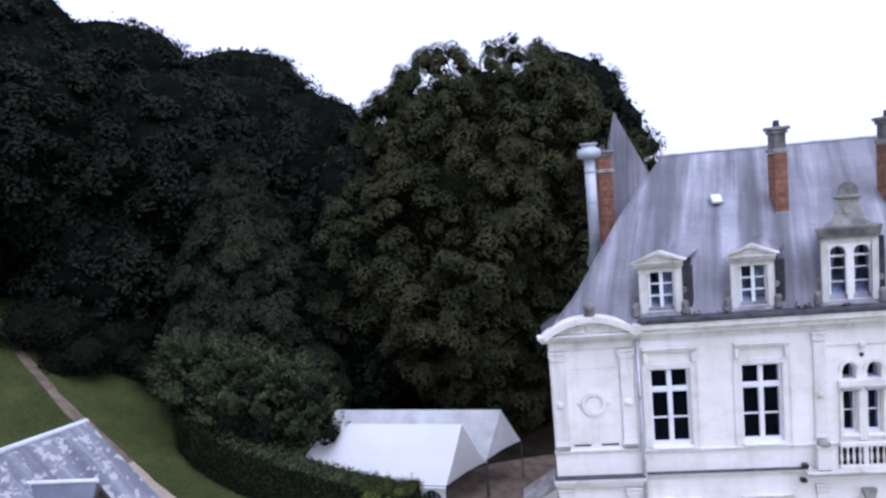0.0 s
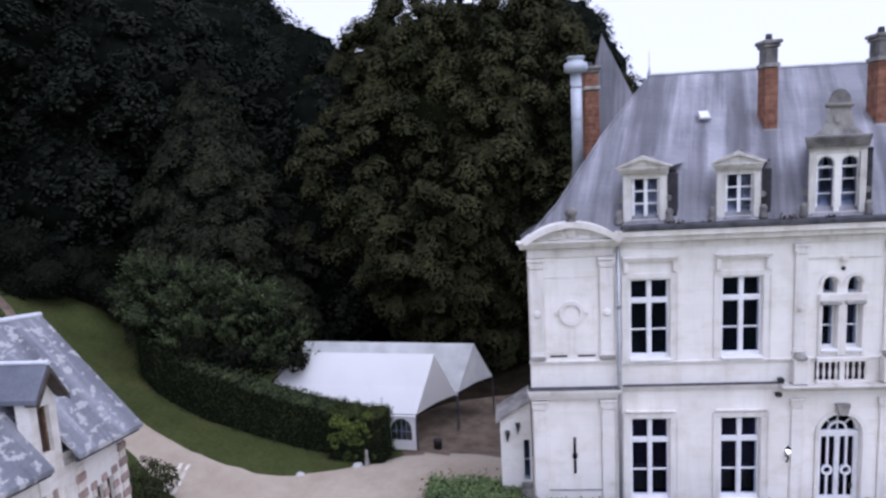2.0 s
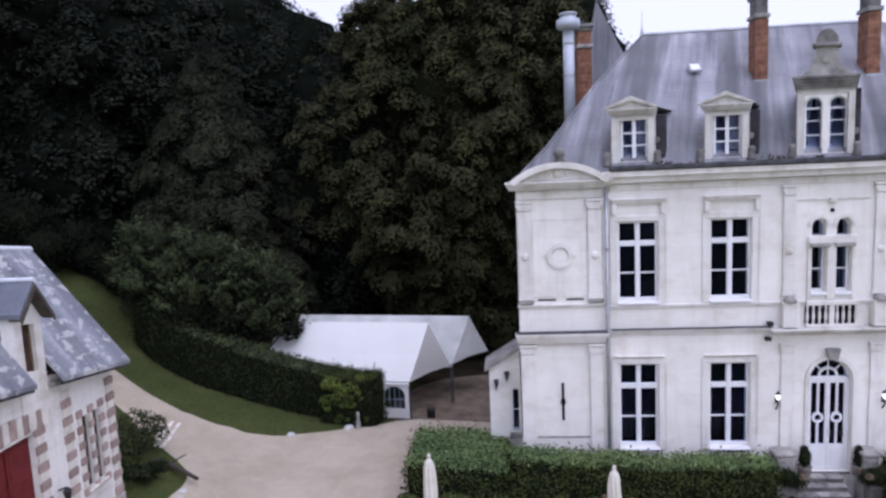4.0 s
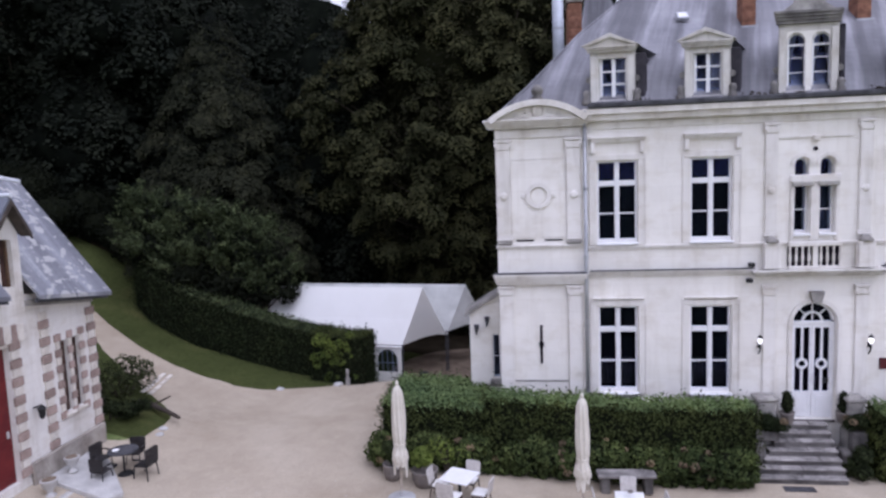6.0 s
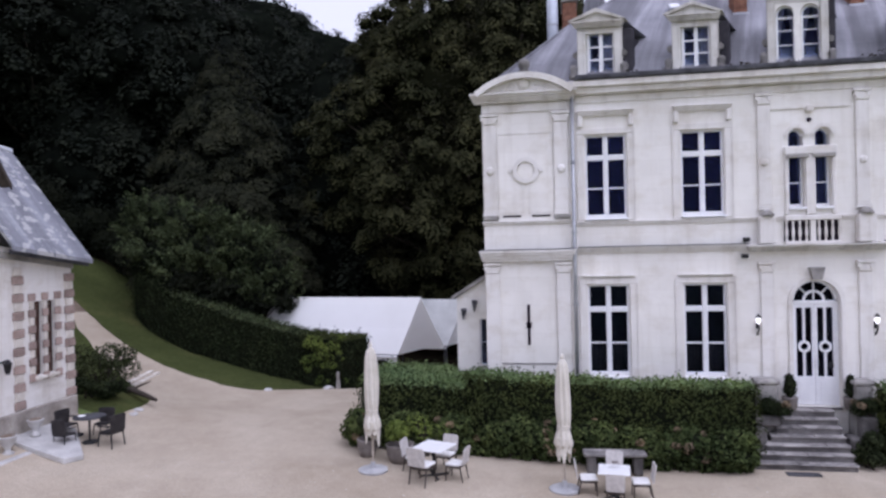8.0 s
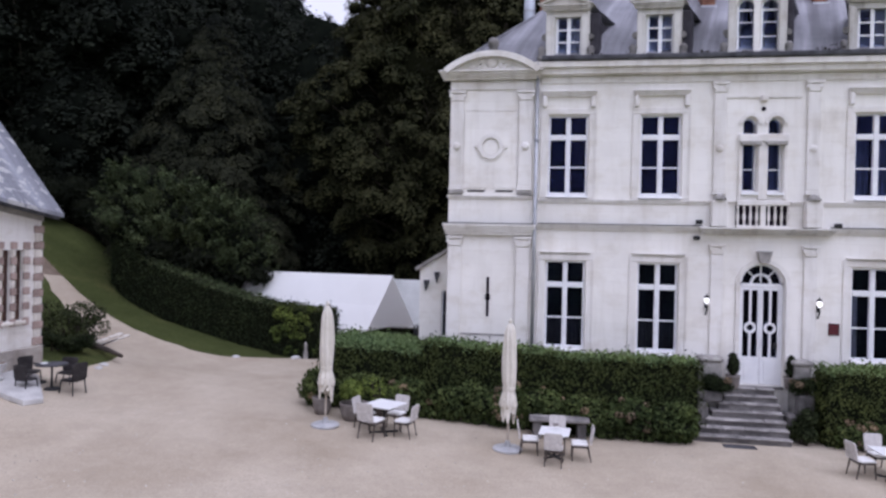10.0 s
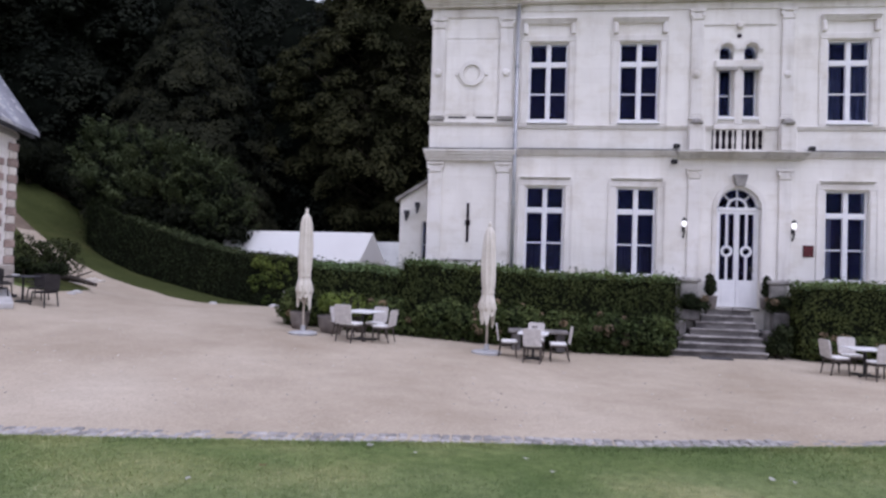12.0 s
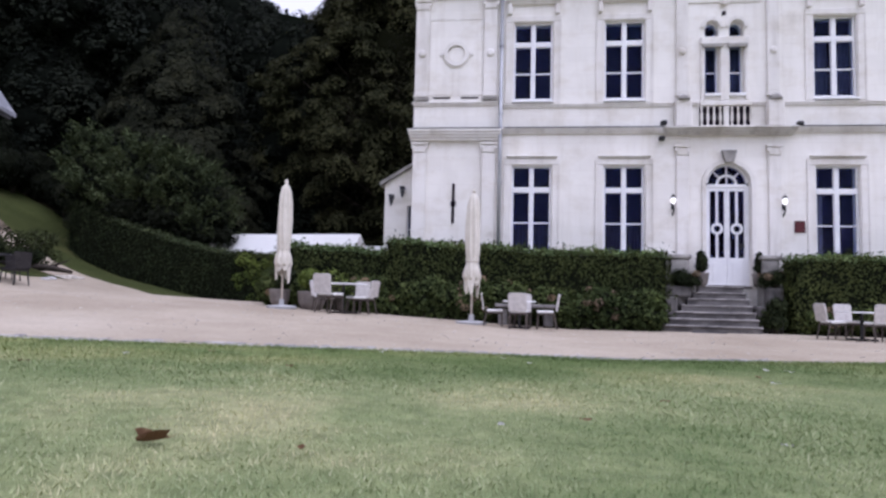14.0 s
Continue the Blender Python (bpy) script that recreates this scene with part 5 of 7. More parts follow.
for s, x0, x1 in ((-1, -1.48, -1.02), (1, 0.66, 1.04)):
    ped_ = thing("stone_pedestal", "grey stone cheek block flanking the steps", "pedestal", None, "pedestals by the steps", "structure")
    part("block", B(x0, x1, -0.50, -0.08, 0.0, 1.72, bev=0.03), GREY_STONE, ped_)
    part("coping", B(x0 - 0.05, x1 + 0.05, -0.55, -0.078, 1.723, 1.83, bev=0.03), GREY_STONE, ped_)
    part("lower_block", B(*((-1.80, -1.42) if s < 0 else (0.36, 0.62)), -1.0, -0.52, 0.0, 0.80 if s < 0 else 0.62, bev=0.04), STEP_STONE, ped_)
    part("ledge", B(*((-1.70, -1.05) if s < 0 else (0.66, 1.02)), -0.80, -0.503, 0.803 if s < 0 else 0.0, 1.05, bev=0.03), STEP_STONE, ped_)
mat_ob = thing("doormat", "dark metal boot scraper mat before the steps", "mat", pose(-0.9, -1.72, 0.012))
part("mat", B(-0.35, 0.35, -0.12, 0.12, -0.01, 0.015, bev=0.005), LEAD, mat_ob)


def potted_ball(m, r, label, leaf=LEAF_DARK_HEDGE, seed=3):
    t = thing("potted_topiary", label, "plant", m, "potted shrubs by the door")
    part("pot", lathe(bmesh.new(), [(0.10, 0), (0.15, 0.05), (0.17, 0.26), (0.19, 0.30), (0.17, 0.31), (0.15, 0.29)], seg=16), POT, t, smooth=True)
    g = np.random.default_rng(seed)
    P, N = crown_points(g, [(np.array([0, 0, 0.30 + r]), r), (np.array([0.02, 0, 0.45 + r]), r * 0.95), (np.array([0, 0.01, 0.60 + r]), r * 0.7)], 700)
    leaves("crown", P, N, 0.06, leaf, t, seed=seed)
    part("twig_core", lathe(bmesh.new(), [(0.03, 0.28), (r * 0.8, 0.30 + r * 0.7), (r * 0.75, 0.45 + r * 1.5), (0.02, 0.60 + r * 1.6)], seg=10), TWIG, t)
    return t


potted_ball(pose(-0.70, -0.30, 1.09), 0.16, "clipped evergreen bush in a pot on the landing")
potted_ball(pose(0.66, -0.28, 1.09), 0.15, "clipped evergreen bush in a pot on the landing", seed=5)


# hedges and planting
def hedge_strip(name, label, line, width, height, leaf, per_m2=420, size=0.07, seed=1, rough=0.10, ground=True, top=LEAF_TOP, drop=0.0, lift=0.0):
    """A clipped hedge along a line of (x, y): leaf cover over a twiggy core, near-black to stand for inner shade."""
    t = thing(name, label, "hedge")
    g = np.random.default_rng(seed)
    pts = along(line, 0.35)
    P, N = [], []
    TP, TN = [], []
    core = bmesh.new()
    prev = None
    for k, (x, y) in enumerate(pts):
        a, b = pts[max(0, k - 1)], pts[min(len(pts) - 1, k + 1)]
        d = Vector((b[0] - a[0], b[1] - a[1])).normalized()
        n = Vector((-d.y, d.x))
        z = rise(x, y) if ground else 0.0
        hh = height * (1 + 0.04 * noise.noise(Vector((x, y, 3)))) + 0.05 * noise.noise(Vector((x * 2, y * 2, 0)))
        hh -= drop * min(1.0, max(0.0, (k - len(pts) * 0.6) / (len(pts) * 0.4)))
        hh += lift * max(0.0, 1 - k / (len(pts) * 0.55))
        w = width * (1 + 0.08 * noise.noise(Vector((x * 1.3, y, 7))))
        q = [Vector((x, y, z)) + Vector((n.x, n.y, 0)) * s * (w / 2 - 0.07) + Vector((0, 0, zz)) for s, zz in ((-1, -0.1), (-1, hh - 0.10), (1, hh - 0.10), (1, -0.1))]
        ring = [core.verts.new(v) for v in q]
        if prev:
            for i in range(4):
                core.faces.new((prev[i], prev[(i + 1) % 4], ring[(i + 1) % 4], ring[i]))
            seg = (Vector(pts[k]) - Vector(pts[k - 1])).length
            for side, area in (("l", hh * seg), ("r", hh * seg), ("t", w * seg)):
                c = int(area * per_m2 * (1.25 if side == "t" else 0.8))
                u, v = g.uniform(0, 1, c), g.uniform(0, 1, c)
                bx, by = x - d.x * seg * u, y - d.y * seg * u
                if side == "t":
                    off = (v - 0.5) * w
                    zz = z + hh - 0.03 + 0.035 * g.normal(0, 1, c) + 0.05 * np.array([noise.noise(Vector((a * 2.2, b * 2.2, 5))) for a, b in zip(bx + n.x * off, by + n.y * off)])
                    nn = np.tile([0, 0, 1.0], (c, 1))
                else:
                    sgn = 1 if side == "l" else -1
                    off = sgn * np.full(c, w / 2)
                    zz = z + hh * v
                    nn = np.tile([n.x * sgn, n.y * sgn, 0.05], (c, 1))
                p = np.stack([bx + n.x * off, by + n.y * off, zz], 1) + g.normal(0, rough * (0.22 if side == "t" else 0.45), (c, 3))
                if side == "t":
                    TP.append(p), TN.append(nn)
                else:
                    thick = np.array([0.68 + 0.75 * noise.noise(Vector(q) * 2.3) for q in p])
                    keep = g.uniform(0, 1, c) < np.clip(thick, 0.22, 1.0)
                    P.append(p[keep]), N.append(nn[keep])
        prev = ring
        if k in (0, len(pts) - 1):
            core.faces.new(ring)
            sgn = -1 if k == 0 else 1
            c = int(w * hh * per_m2)
            off, v = (g.uniform(0, 1, c) - 0.5) * w, g.uniform(0, 1, c)
            p = np.stack([x + n.x * off + d.x * sgn * 0.02, y + n.y * off + d.y * sgn * 0.02, z + hh * v], 1) + g.normal(0, rough * 0.45, (c, 3))
            P.append(p), N.append(np.tile([d.x * sgn, d.y * sgn, 0.3], (c, 1)))
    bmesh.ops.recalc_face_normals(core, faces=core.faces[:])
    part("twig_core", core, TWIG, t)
    leaves("leaf_cover", np.concatenate(P), np.concatenate(N), size, leaf, t, jitter=0.36, seed=seed)
    leaves("top_growth", np.concatenate(TP), np.concatenate(TN), size * 1.15, top, t, "lighter leaves on the top, light from above in their colour", jitter=0.6, seed=seed + 1)
    return t


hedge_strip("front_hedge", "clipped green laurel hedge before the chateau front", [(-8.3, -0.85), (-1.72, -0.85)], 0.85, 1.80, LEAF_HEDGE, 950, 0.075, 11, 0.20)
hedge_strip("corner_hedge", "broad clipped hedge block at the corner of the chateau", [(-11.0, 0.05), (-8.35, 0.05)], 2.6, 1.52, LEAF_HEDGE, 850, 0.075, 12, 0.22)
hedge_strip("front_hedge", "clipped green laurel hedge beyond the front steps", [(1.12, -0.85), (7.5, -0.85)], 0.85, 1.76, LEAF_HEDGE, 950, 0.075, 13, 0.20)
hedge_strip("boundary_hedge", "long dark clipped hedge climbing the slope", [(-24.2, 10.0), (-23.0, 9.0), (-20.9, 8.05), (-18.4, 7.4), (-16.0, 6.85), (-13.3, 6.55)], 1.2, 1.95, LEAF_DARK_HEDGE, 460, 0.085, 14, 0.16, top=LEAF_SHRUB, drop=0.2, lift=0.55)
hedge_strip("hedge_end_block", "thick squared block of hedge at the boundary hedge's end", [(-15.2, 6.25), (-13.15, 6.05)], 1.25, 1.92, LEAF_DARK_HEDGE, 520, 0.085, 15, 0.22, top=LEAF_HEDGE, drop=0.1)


def bush(name, label, m, blobs, leaf, per_area, size, seed, flowers=0, core=True, stems=True):
    t = thing(name, label, "bush", m)
    g = np.random.default_rng(seed)
    P, N = crown_points(g, blobs, per_area)
    leaves("leaf_cover", P, N, size, leaf, t, seed=seed)["kind"] = "stuff"
    for c, r in blobs if stems else ():
        part("stem", tube(bmesh.new(), (c[0] * 0.3, c[1] * 0.3, -0.05), (c[0], c[1], c[2] + r * 0.3), 0.03 + 0.02 * r, 0.012, 6), BARK, t)
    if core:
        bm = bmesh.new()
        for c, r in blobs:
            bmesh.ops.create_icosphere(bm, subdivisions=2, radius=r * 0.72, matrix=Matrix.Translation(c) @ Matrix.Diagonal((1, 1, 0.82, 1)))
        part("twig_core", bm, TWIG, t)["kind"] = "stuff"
    if flowers:
        k = np.argsort(g.uniform(0, 1, len(P)))[:flowers]
        head = None
        for i in k:
            if P[i][1] > 0.15 or P[i][2] < 0.25:
                continue
            if head is None:
                d = ball_dirs(g, 90)
                head = leaves("flower_head", d * 0.095 * np.array([1, 1, 0.75]), d, 0.05, FLOWER, t, "faded pinkish flower head", slim=0.9, seed=seed + 9)
                head.matrix_basis = Matrix.Translation(P[i])
            else:
                same("flower_head", head, Matrix.Translation(P[i]) @ Matrix.Rotation(g.uniform(0, 6.3), 4, "Z") @ Matrix.Scale(g.uniform(0.75, 1.25), 4), t)
    return t


hg = random.Random(8)
for i, x in enumerate((-10.6, -9.6, -8.6, -7.5, -6.5, -5.5, -4.4, -3.4, -2.5)):
    blobs = [(np.array([hg.uniform(-0.45, 0.45), hg.uniform(-0.12, 0.15), 0.22 + hg.uniform(0, 0.5)]), hg.uniform(0.24, 0.40)) for _ in range(9)]
    blobs += [(np.array([dx, -0.05, 0.12]), 0.2) for dx in (-0.4, 0.0, 0.4)]
    bush("hydrangea", "leafy hydrangea with faded flower heads before the hedge", pose(x, -1.60, rise(x, -1.5)), blobs, LEAF_HYDRANGEA, 230, 0.115, 30 + i, flowers=(8, 0, 13, 4, 16, 12, 5, 13, 7)[i])
for i, x in enumerate((1.9, 2.9, 3.9)):
    blobs = [(np.array([hg.uniform(-0.45, 0.45), hg.uniform(-0.12, 0.12), 0.28 + hg.uniform(0, 0.15)]), hg.uniform(0.25, 0.36)) for _ in range(5)]
    bush("hydrangea", "leafy hydrangea with faded flower heads before the hedge", pose(x, -1.42, 0.0), blobs, LEAF_HYDRANGEA, 300, 0.10, 50 + i, flowers=10)
for x, y, s, seed in ((-1.15, -0.66, 0.24, 61), (0.84, -0.66, 0.22, 62)):
    blobs = [(np.array([hg.uniform(-0.15, 0.15), hg.uniform(-0.1, 0.1), 0.12 + hg.uniform(0, 0.15)]), s) for _ in range(4)]
    bush("flower_tuft", "low flowering plant on the block by the steps", pose(x, y, 1.05), blobs, LEAF_DARK_HEDGE, 500, 0.06, seed, flowers=10)


blobs = [(np.array([hg.uniform(-0.22, 0.22), hg.uniform(-0.2, 0.2), 0.2 + hg.uniform(0, 0.45)]), 0.22) for _ in range(7)]
bush("flanking_shrub", "dark leafy shrub beside the front steps", pose(0.72, -1.15, 0.0), blobs, LEAF_DARK_HEDGE, 420, 0.075, 63)


# trees
def round_crown(u):
    """Crown width over its height, for a broad tree that is leafy to the ground."""
    return 0.36 + 0.64 * math.sin(math.pi * u / 0.9) if u < 0.45 else max(0.0, 1 - ((u - 0.45) / 0.56) ** 2.2) ** 0.5


def cone_crown(u):
    """Crown width over its height, for a tall layered conifer with a blunt tip."""
    return min(1.0, 1.06 * (1 - u) ** 0.72 + 0.03) * (1 if u > 0.08 else 0.85)


def boughs(g, height, radius, base, profile, spread, thick, count, droop):
    """Flattened leafy boughs set over a crown's outside: centre, way outwards, half width, half thickness."""
    out = []
    for i in range(count):
        u = (i + g.uniform(0.1, 0.9)) / count
        u = 0.965 * (1 - (1 - u) ** 0.86)
        a = i * 2.39996 + g.uniform(-0.5, 0.5)
        wide = spread * g.uniform(0.65, 1.25) * (0.82 + 0.18 * min(1.0, 2.2 * (1 - u)))
        bulge = 1 + (0.13 * math.sin(3 * a + 5 * u + base * 9) + 0.09 * math.sin(7 * a - 13 * u) + 0.06 * math.sin(11 * a + 29 * u)) * min(1.0, 2.5 * (1 - u))
        rr = max(0.0, radius * profile(u) * bulge - wide * 0.55) * g.uniform(0.86, 1.02)
        z = height * (base + (1 - base) * u) - wide * (0.35 + 0.75 * u)
        out.append((np.array([rr * math.cos(a), rr * math.sin(a), z]), np.array([math.cos(a), math.sin(a), -droop]), wide, thick * wide))
    return out


def bough_leaves(g, bs, per_area):
    """Leaf places over the upper sides and fringes of the boughs, with the way that each leaf faces."""
    P, N = [], []
    tip = 0.72 * max(c[2] for c, way, w, th in bs)
    for c, way, w, th in bs:
        n = max(20, int(per_area * 6.3 * w * w * (0.25 if way[1] > 0.35 and c[2] < tip else 1.0)))  # thinner on the far side, towards the hill
        d = ball_dirs(g, n)
        d[:, 2] = np.where(d[:, 2] < g.uniform(-0.75, -0.05, n), -d[:, 2], d[:, 2])
        side = np.array([-way[1], way[0], 0.0])
        out = way / np.linalg.norm(way)
        up = np.cross(out, side)
        up = up if up[2] > 0 else -up
        k = w * g.uniform(0.78, 1.06, (n, 1)) * (1 + 0.16 * np.sin(5 * np.arctan2(d[:, 1], d[:, 0]) + c[2] * 7))[:, None]
        p = c + out * d[:, :1] * k * 1.05 + side * d[:, 1:2] * k + up * d[:, 2:] * th * g.uniform(0.7, 1.1, (n, 1))
        P.append(p)
        N.append(out * d[:, :1] * 0.55 + side * d[:, 1:2] * 0.55 + up * (0.35 + 0.9 * np.abs(d[:, 2:])))
    return np.concatenate(P), np.concatenate(N)


def tree(name, label, x, y, height, radius, leaf, seed, profile=round_crown, per_area=60.0, size=0.19, base=0.04, count=110, spread=1.5, thick=0.55, droop=0.25, filled=0.80, core_top=0.97):
    """A tapered trunk with limbs that carry flattened leafy boughs round a core coloured as inner shade."""
    z = rise(x, y)
    t = thing(name, label, "tree", pose(x, y, z - 0.1))
    g = np.random.default_rng(seed)
    bs = boughs(g, height, radius, base, profile, spread, thick, count, droop)
    P, N = bough_leaves(g, bs, per_area)
    leaves("crown", P, N, size, leaf, t, jitter=0.20, seed=seed, slim=0.85)
    k = int(len(P) * 0.18)
    u, a = g.uniform(0.0, core_top, k), g.uniform(0, 2 * math.pi, k)
    w = np.array([profile(v) for v in u])
    rr = radius * w * (1 + 0.13 * np.sin(3 * a + 5 * u + base * 9) + 0.08 * np.sin(7 * a - 9 * u)) * g.uniform(0.70, 0.93, k)
    q = np.stack([rr * np.cos(a), rr * np.sin(a), height * (base + (1 - base) * u * 0.96)], 1) + g.normal(0, 0.15, (k, 3))
    leaves("inner_sprays", q, np.stack([np.cos(a) * 0.8, np.sin(a) * 0.8, 0.2 + 0.6 * u], 1), size * 1.3, DEEP_LIME if leaf is LEAF_LIME else DEEP_WOOD, t, "leafy sprays deeper in the crown, darkened as if in shade", jitter=0.4, seed=seed + 5, slim=0.9)["kind"] = "stuff"
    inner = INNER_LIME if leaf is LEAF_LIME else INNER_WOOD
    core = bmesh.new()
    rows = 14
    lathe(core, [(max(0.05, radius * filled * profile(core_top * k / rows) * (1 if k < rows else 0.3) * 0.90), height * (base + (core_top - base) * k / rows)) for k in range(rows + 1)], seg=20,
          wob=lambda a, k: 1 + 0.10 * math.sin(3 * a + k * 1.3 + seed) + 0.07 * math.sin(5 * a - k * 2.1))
    part("inner_foliage", core, inner, t, "dark crown core standing for the shade within", smooth=True)["kind"] = "stuff"
    # dark cores painted as the shade under each leafy bough
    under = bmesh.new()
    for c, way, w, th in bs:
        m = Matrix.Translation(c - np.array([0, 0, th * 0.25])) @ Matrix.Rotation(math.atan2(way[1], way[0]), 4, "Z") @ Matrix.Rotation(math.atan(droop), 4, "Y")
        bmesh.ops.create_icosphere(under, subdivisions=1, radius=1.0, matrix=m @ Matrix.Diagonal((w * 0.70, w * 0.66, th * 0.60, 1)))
    part("bough_shade", under, inner, t, "near-black cores standing for the shade inside the boughs", smooth=True)["kind"] = "stuff"
    bm = bmesh.new()
    r0 = 0.025 * height
    lathe(bm, [(r0 * 1.5, 0), (r0 * 1.1, 0.04 * height), (r0 * 0.9, 0.2 * height), (r0 * 0.65, 0.45 * height), (r0 * 0.3, 0.7 * height), (0.04, 0.85 * height)], seg=10, wob=lambda a, k: 1 + 0.1 * math.sin(3 * a + k))
    for c, way, w, th in bs[::4]:
        tube(bm, (0, 0, max(0.1 * height, c[2] * 0.6)), (c[0] * 0.9, c[1] * 0.9, c[2]), r0 * 0.28, r0 * 0.06, 6)
    part("trunk", bm, BARK, t)
    return t


tree("lime_tree", "huge broad-crowned lime tree behind the chateau", -10.1, 21.0, 22.5, 8.8, LEAF_LIME, 101, round_crown, 105.0, 0.13, 0.02, 1500, 0.60, 0.95, 0.35, 0.80, 0.885)
tree("spruce_tree", "dark layered conical tree above the hedge", -23.0, 15.6, 14.4, 5.0, LEAF_SPRUCE, 102, cone_crown, 110.0, 0.13, 0.0, 340, 0.84, 0.58, 0.60, 0.74)
WOODS = [(-18.5, 25.5, 16.2, 6.0), (-16.5, 30, 17.2, 6.5), (-22, 26, 18.2, 6.5), (-26.5, 24.5, 17.6, 6.0), (-29, 19.5, 16.5, 5.5), (-33.5, 23, 18.5, 6.5), (-38, 19, 19, 6.5), (-34, 15.5, 15.5, 5.0), (-42, 14, 20, 6.5), (-39.5, 9.5, 18, 5.5),
         (-5.2, 27.3, 22.6, 6.5), (-28.5, 31, 20, 7), (-46, 22, 20, 7), (-24, 21.5, 11, 4.5), (-31.0, 16.5, 8.5, 4.0), (-17.2, 18.5, 15.6, 3.6), (-22, 34, 15, 7.5), (-33, 31, 17, 7.5), (-12, 32, 15, 7.0), (-40, 28, 17, 7.5), (-15.9, 24.3, 17.5, 3.4)]
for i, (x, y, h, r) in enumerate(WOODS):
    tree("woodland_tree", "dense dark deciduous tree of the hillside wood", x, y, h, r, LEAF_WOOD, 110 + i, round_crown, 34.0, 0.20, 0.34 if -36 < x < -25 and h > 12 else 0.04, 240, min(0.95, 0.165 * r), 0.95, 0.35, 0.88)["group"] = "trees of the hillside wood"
sg = random.Random(21)
g_sh = np.random.default_rng(140)
shrub = thing("laurel_bush", "big feathery evergreen shrub behind the hedge", "bush", pose(-20.85, 9.3, rise(-19.9, 9.0) + 1.25))
big = [(np.array(c), r) for c, r in (((-2.9, 0.2, 2.5), 0.95), ((-3.2, 0.1, 3.7), 0.7), ((-2.0, -0.2, 2.9), 1.1), ((-0.9, 0.2, 3.4), 1.15), ((-0.2, 0.0, 4.0), 0.7), ((-2.4, 0.0, 4.2), 0.5), ((-1.7, 0.1, 4.6), 0.4), ((0.5, -0.2, 3.0), 1.2), ((1.6, 0.1, 2.95), 1.15), ((2.5, 0.2, 2.35), 0.95),
                               ((3.05, 0.2, 1.6), 0.8), ((3.4, 0.1, 0.7), 0.65), ((-3.5, 0.1, 4.5), 0.34), ((-2.8, 0.0, 4.8), 0.32), ((-3.1, 0.0, 5.0), 0.2), ((-0.6, 0.0, 4.75), 0.28), ((0.9, 0.0, 4.15), 0.34), ((2.1, 0.0, 3.6), 0.3), ((-2.2, 0.3, 1.3), 1.1), ((-0.6, -0.5, 1.7), 1.3), ((1.0, -0.4, 1.4), 1.3), ((2.2, -0.2, 0.9), 1.0), ((-1.2, 0.4, 4.1), 0.5))]
sprays = []
for c, r in big:
    for v in ball_dirs(g_sh, int(15 * r * r) + 6):
        if v[2] > -0.35 and c[2] + v[2] * r > 1.9 - 0.35 * max(0.0, c[0]):
            sprays.append((c + v * r * np.array([0.95, 0.95, 0.85]), np.array([v[0], v[1], 0.55 + 0.5 * abs(v[2])]), (0.28 + 0.16 * r) * g_sh.uniform(0.7, 1.25), 0.17 + 0.08 * r))
P, N = bough_leaves(g_sh, sprays, 120)
SP, SN = [P], [N]
for c, way, w, th in sprays:  # upright feathery shoots
    for j in range(3):
        d = np.array([way[0], way[1], 0.9]) + g_sh.normal(0, 0.35, 3)
        d /= np.linalg.norm(d)
        t = g_sh.uniform(0.1, 1.0, 15)[:, None]
        SP.append(c + d * t * (0.45 + 0.8 * w) + g_sh.normal(0, 0.06, (15, 3)) * (1.25 - t))
        SN.append(np.tile(np.cross(d, [d[1], -d[0], 0.1]), (15, 1)) + g_sh.normal(0, 0.3, (15, 3)))
P, N = np.concatenate(SP), np.concatenate(SN)
leaves("leaf_cover", P, N, 0.15, LEAF_SHRUB, shrub, jitter=0.5, seed=140, slim=0.34)
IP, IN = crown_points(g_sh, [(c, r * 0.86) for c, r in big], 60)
leaves("inner_sprays", IP, IN, 0.19, LEAF_UNDER, shrub, "inner foliage, darkened for the shade inside", jitter=0.6, seed=141, slim=0.5)["kind"] = "stuff"
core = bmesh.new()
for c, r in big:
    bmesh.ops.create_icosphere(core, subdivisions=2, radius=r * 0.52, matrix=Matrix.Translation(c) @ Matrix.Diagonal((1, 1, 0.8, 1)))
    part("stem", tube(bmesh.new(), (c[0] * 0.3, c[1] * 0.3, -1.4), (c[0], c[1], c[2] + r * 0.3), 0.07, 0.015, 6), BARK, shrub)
part("twig_core", core, TWIG, shrub, "twiggy core, near-black for the shade between leaves")["kind"] = "stuff"
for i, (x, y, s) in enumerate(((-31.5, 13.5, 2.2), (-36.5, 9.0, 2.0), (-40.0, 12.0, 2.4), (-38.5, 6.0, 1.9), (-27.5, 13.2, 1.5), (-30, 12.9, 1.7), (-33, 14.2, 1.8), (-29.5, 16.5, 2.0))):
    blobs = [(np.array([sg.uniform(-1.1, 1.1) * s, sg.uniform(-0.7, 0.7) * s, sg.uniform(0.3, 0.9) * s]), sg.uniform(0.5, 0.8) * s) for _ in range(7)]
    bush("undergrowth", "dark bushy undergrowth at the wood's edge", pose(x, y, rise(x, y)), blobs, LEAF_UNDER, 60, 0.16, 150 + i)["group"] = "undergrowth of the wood"


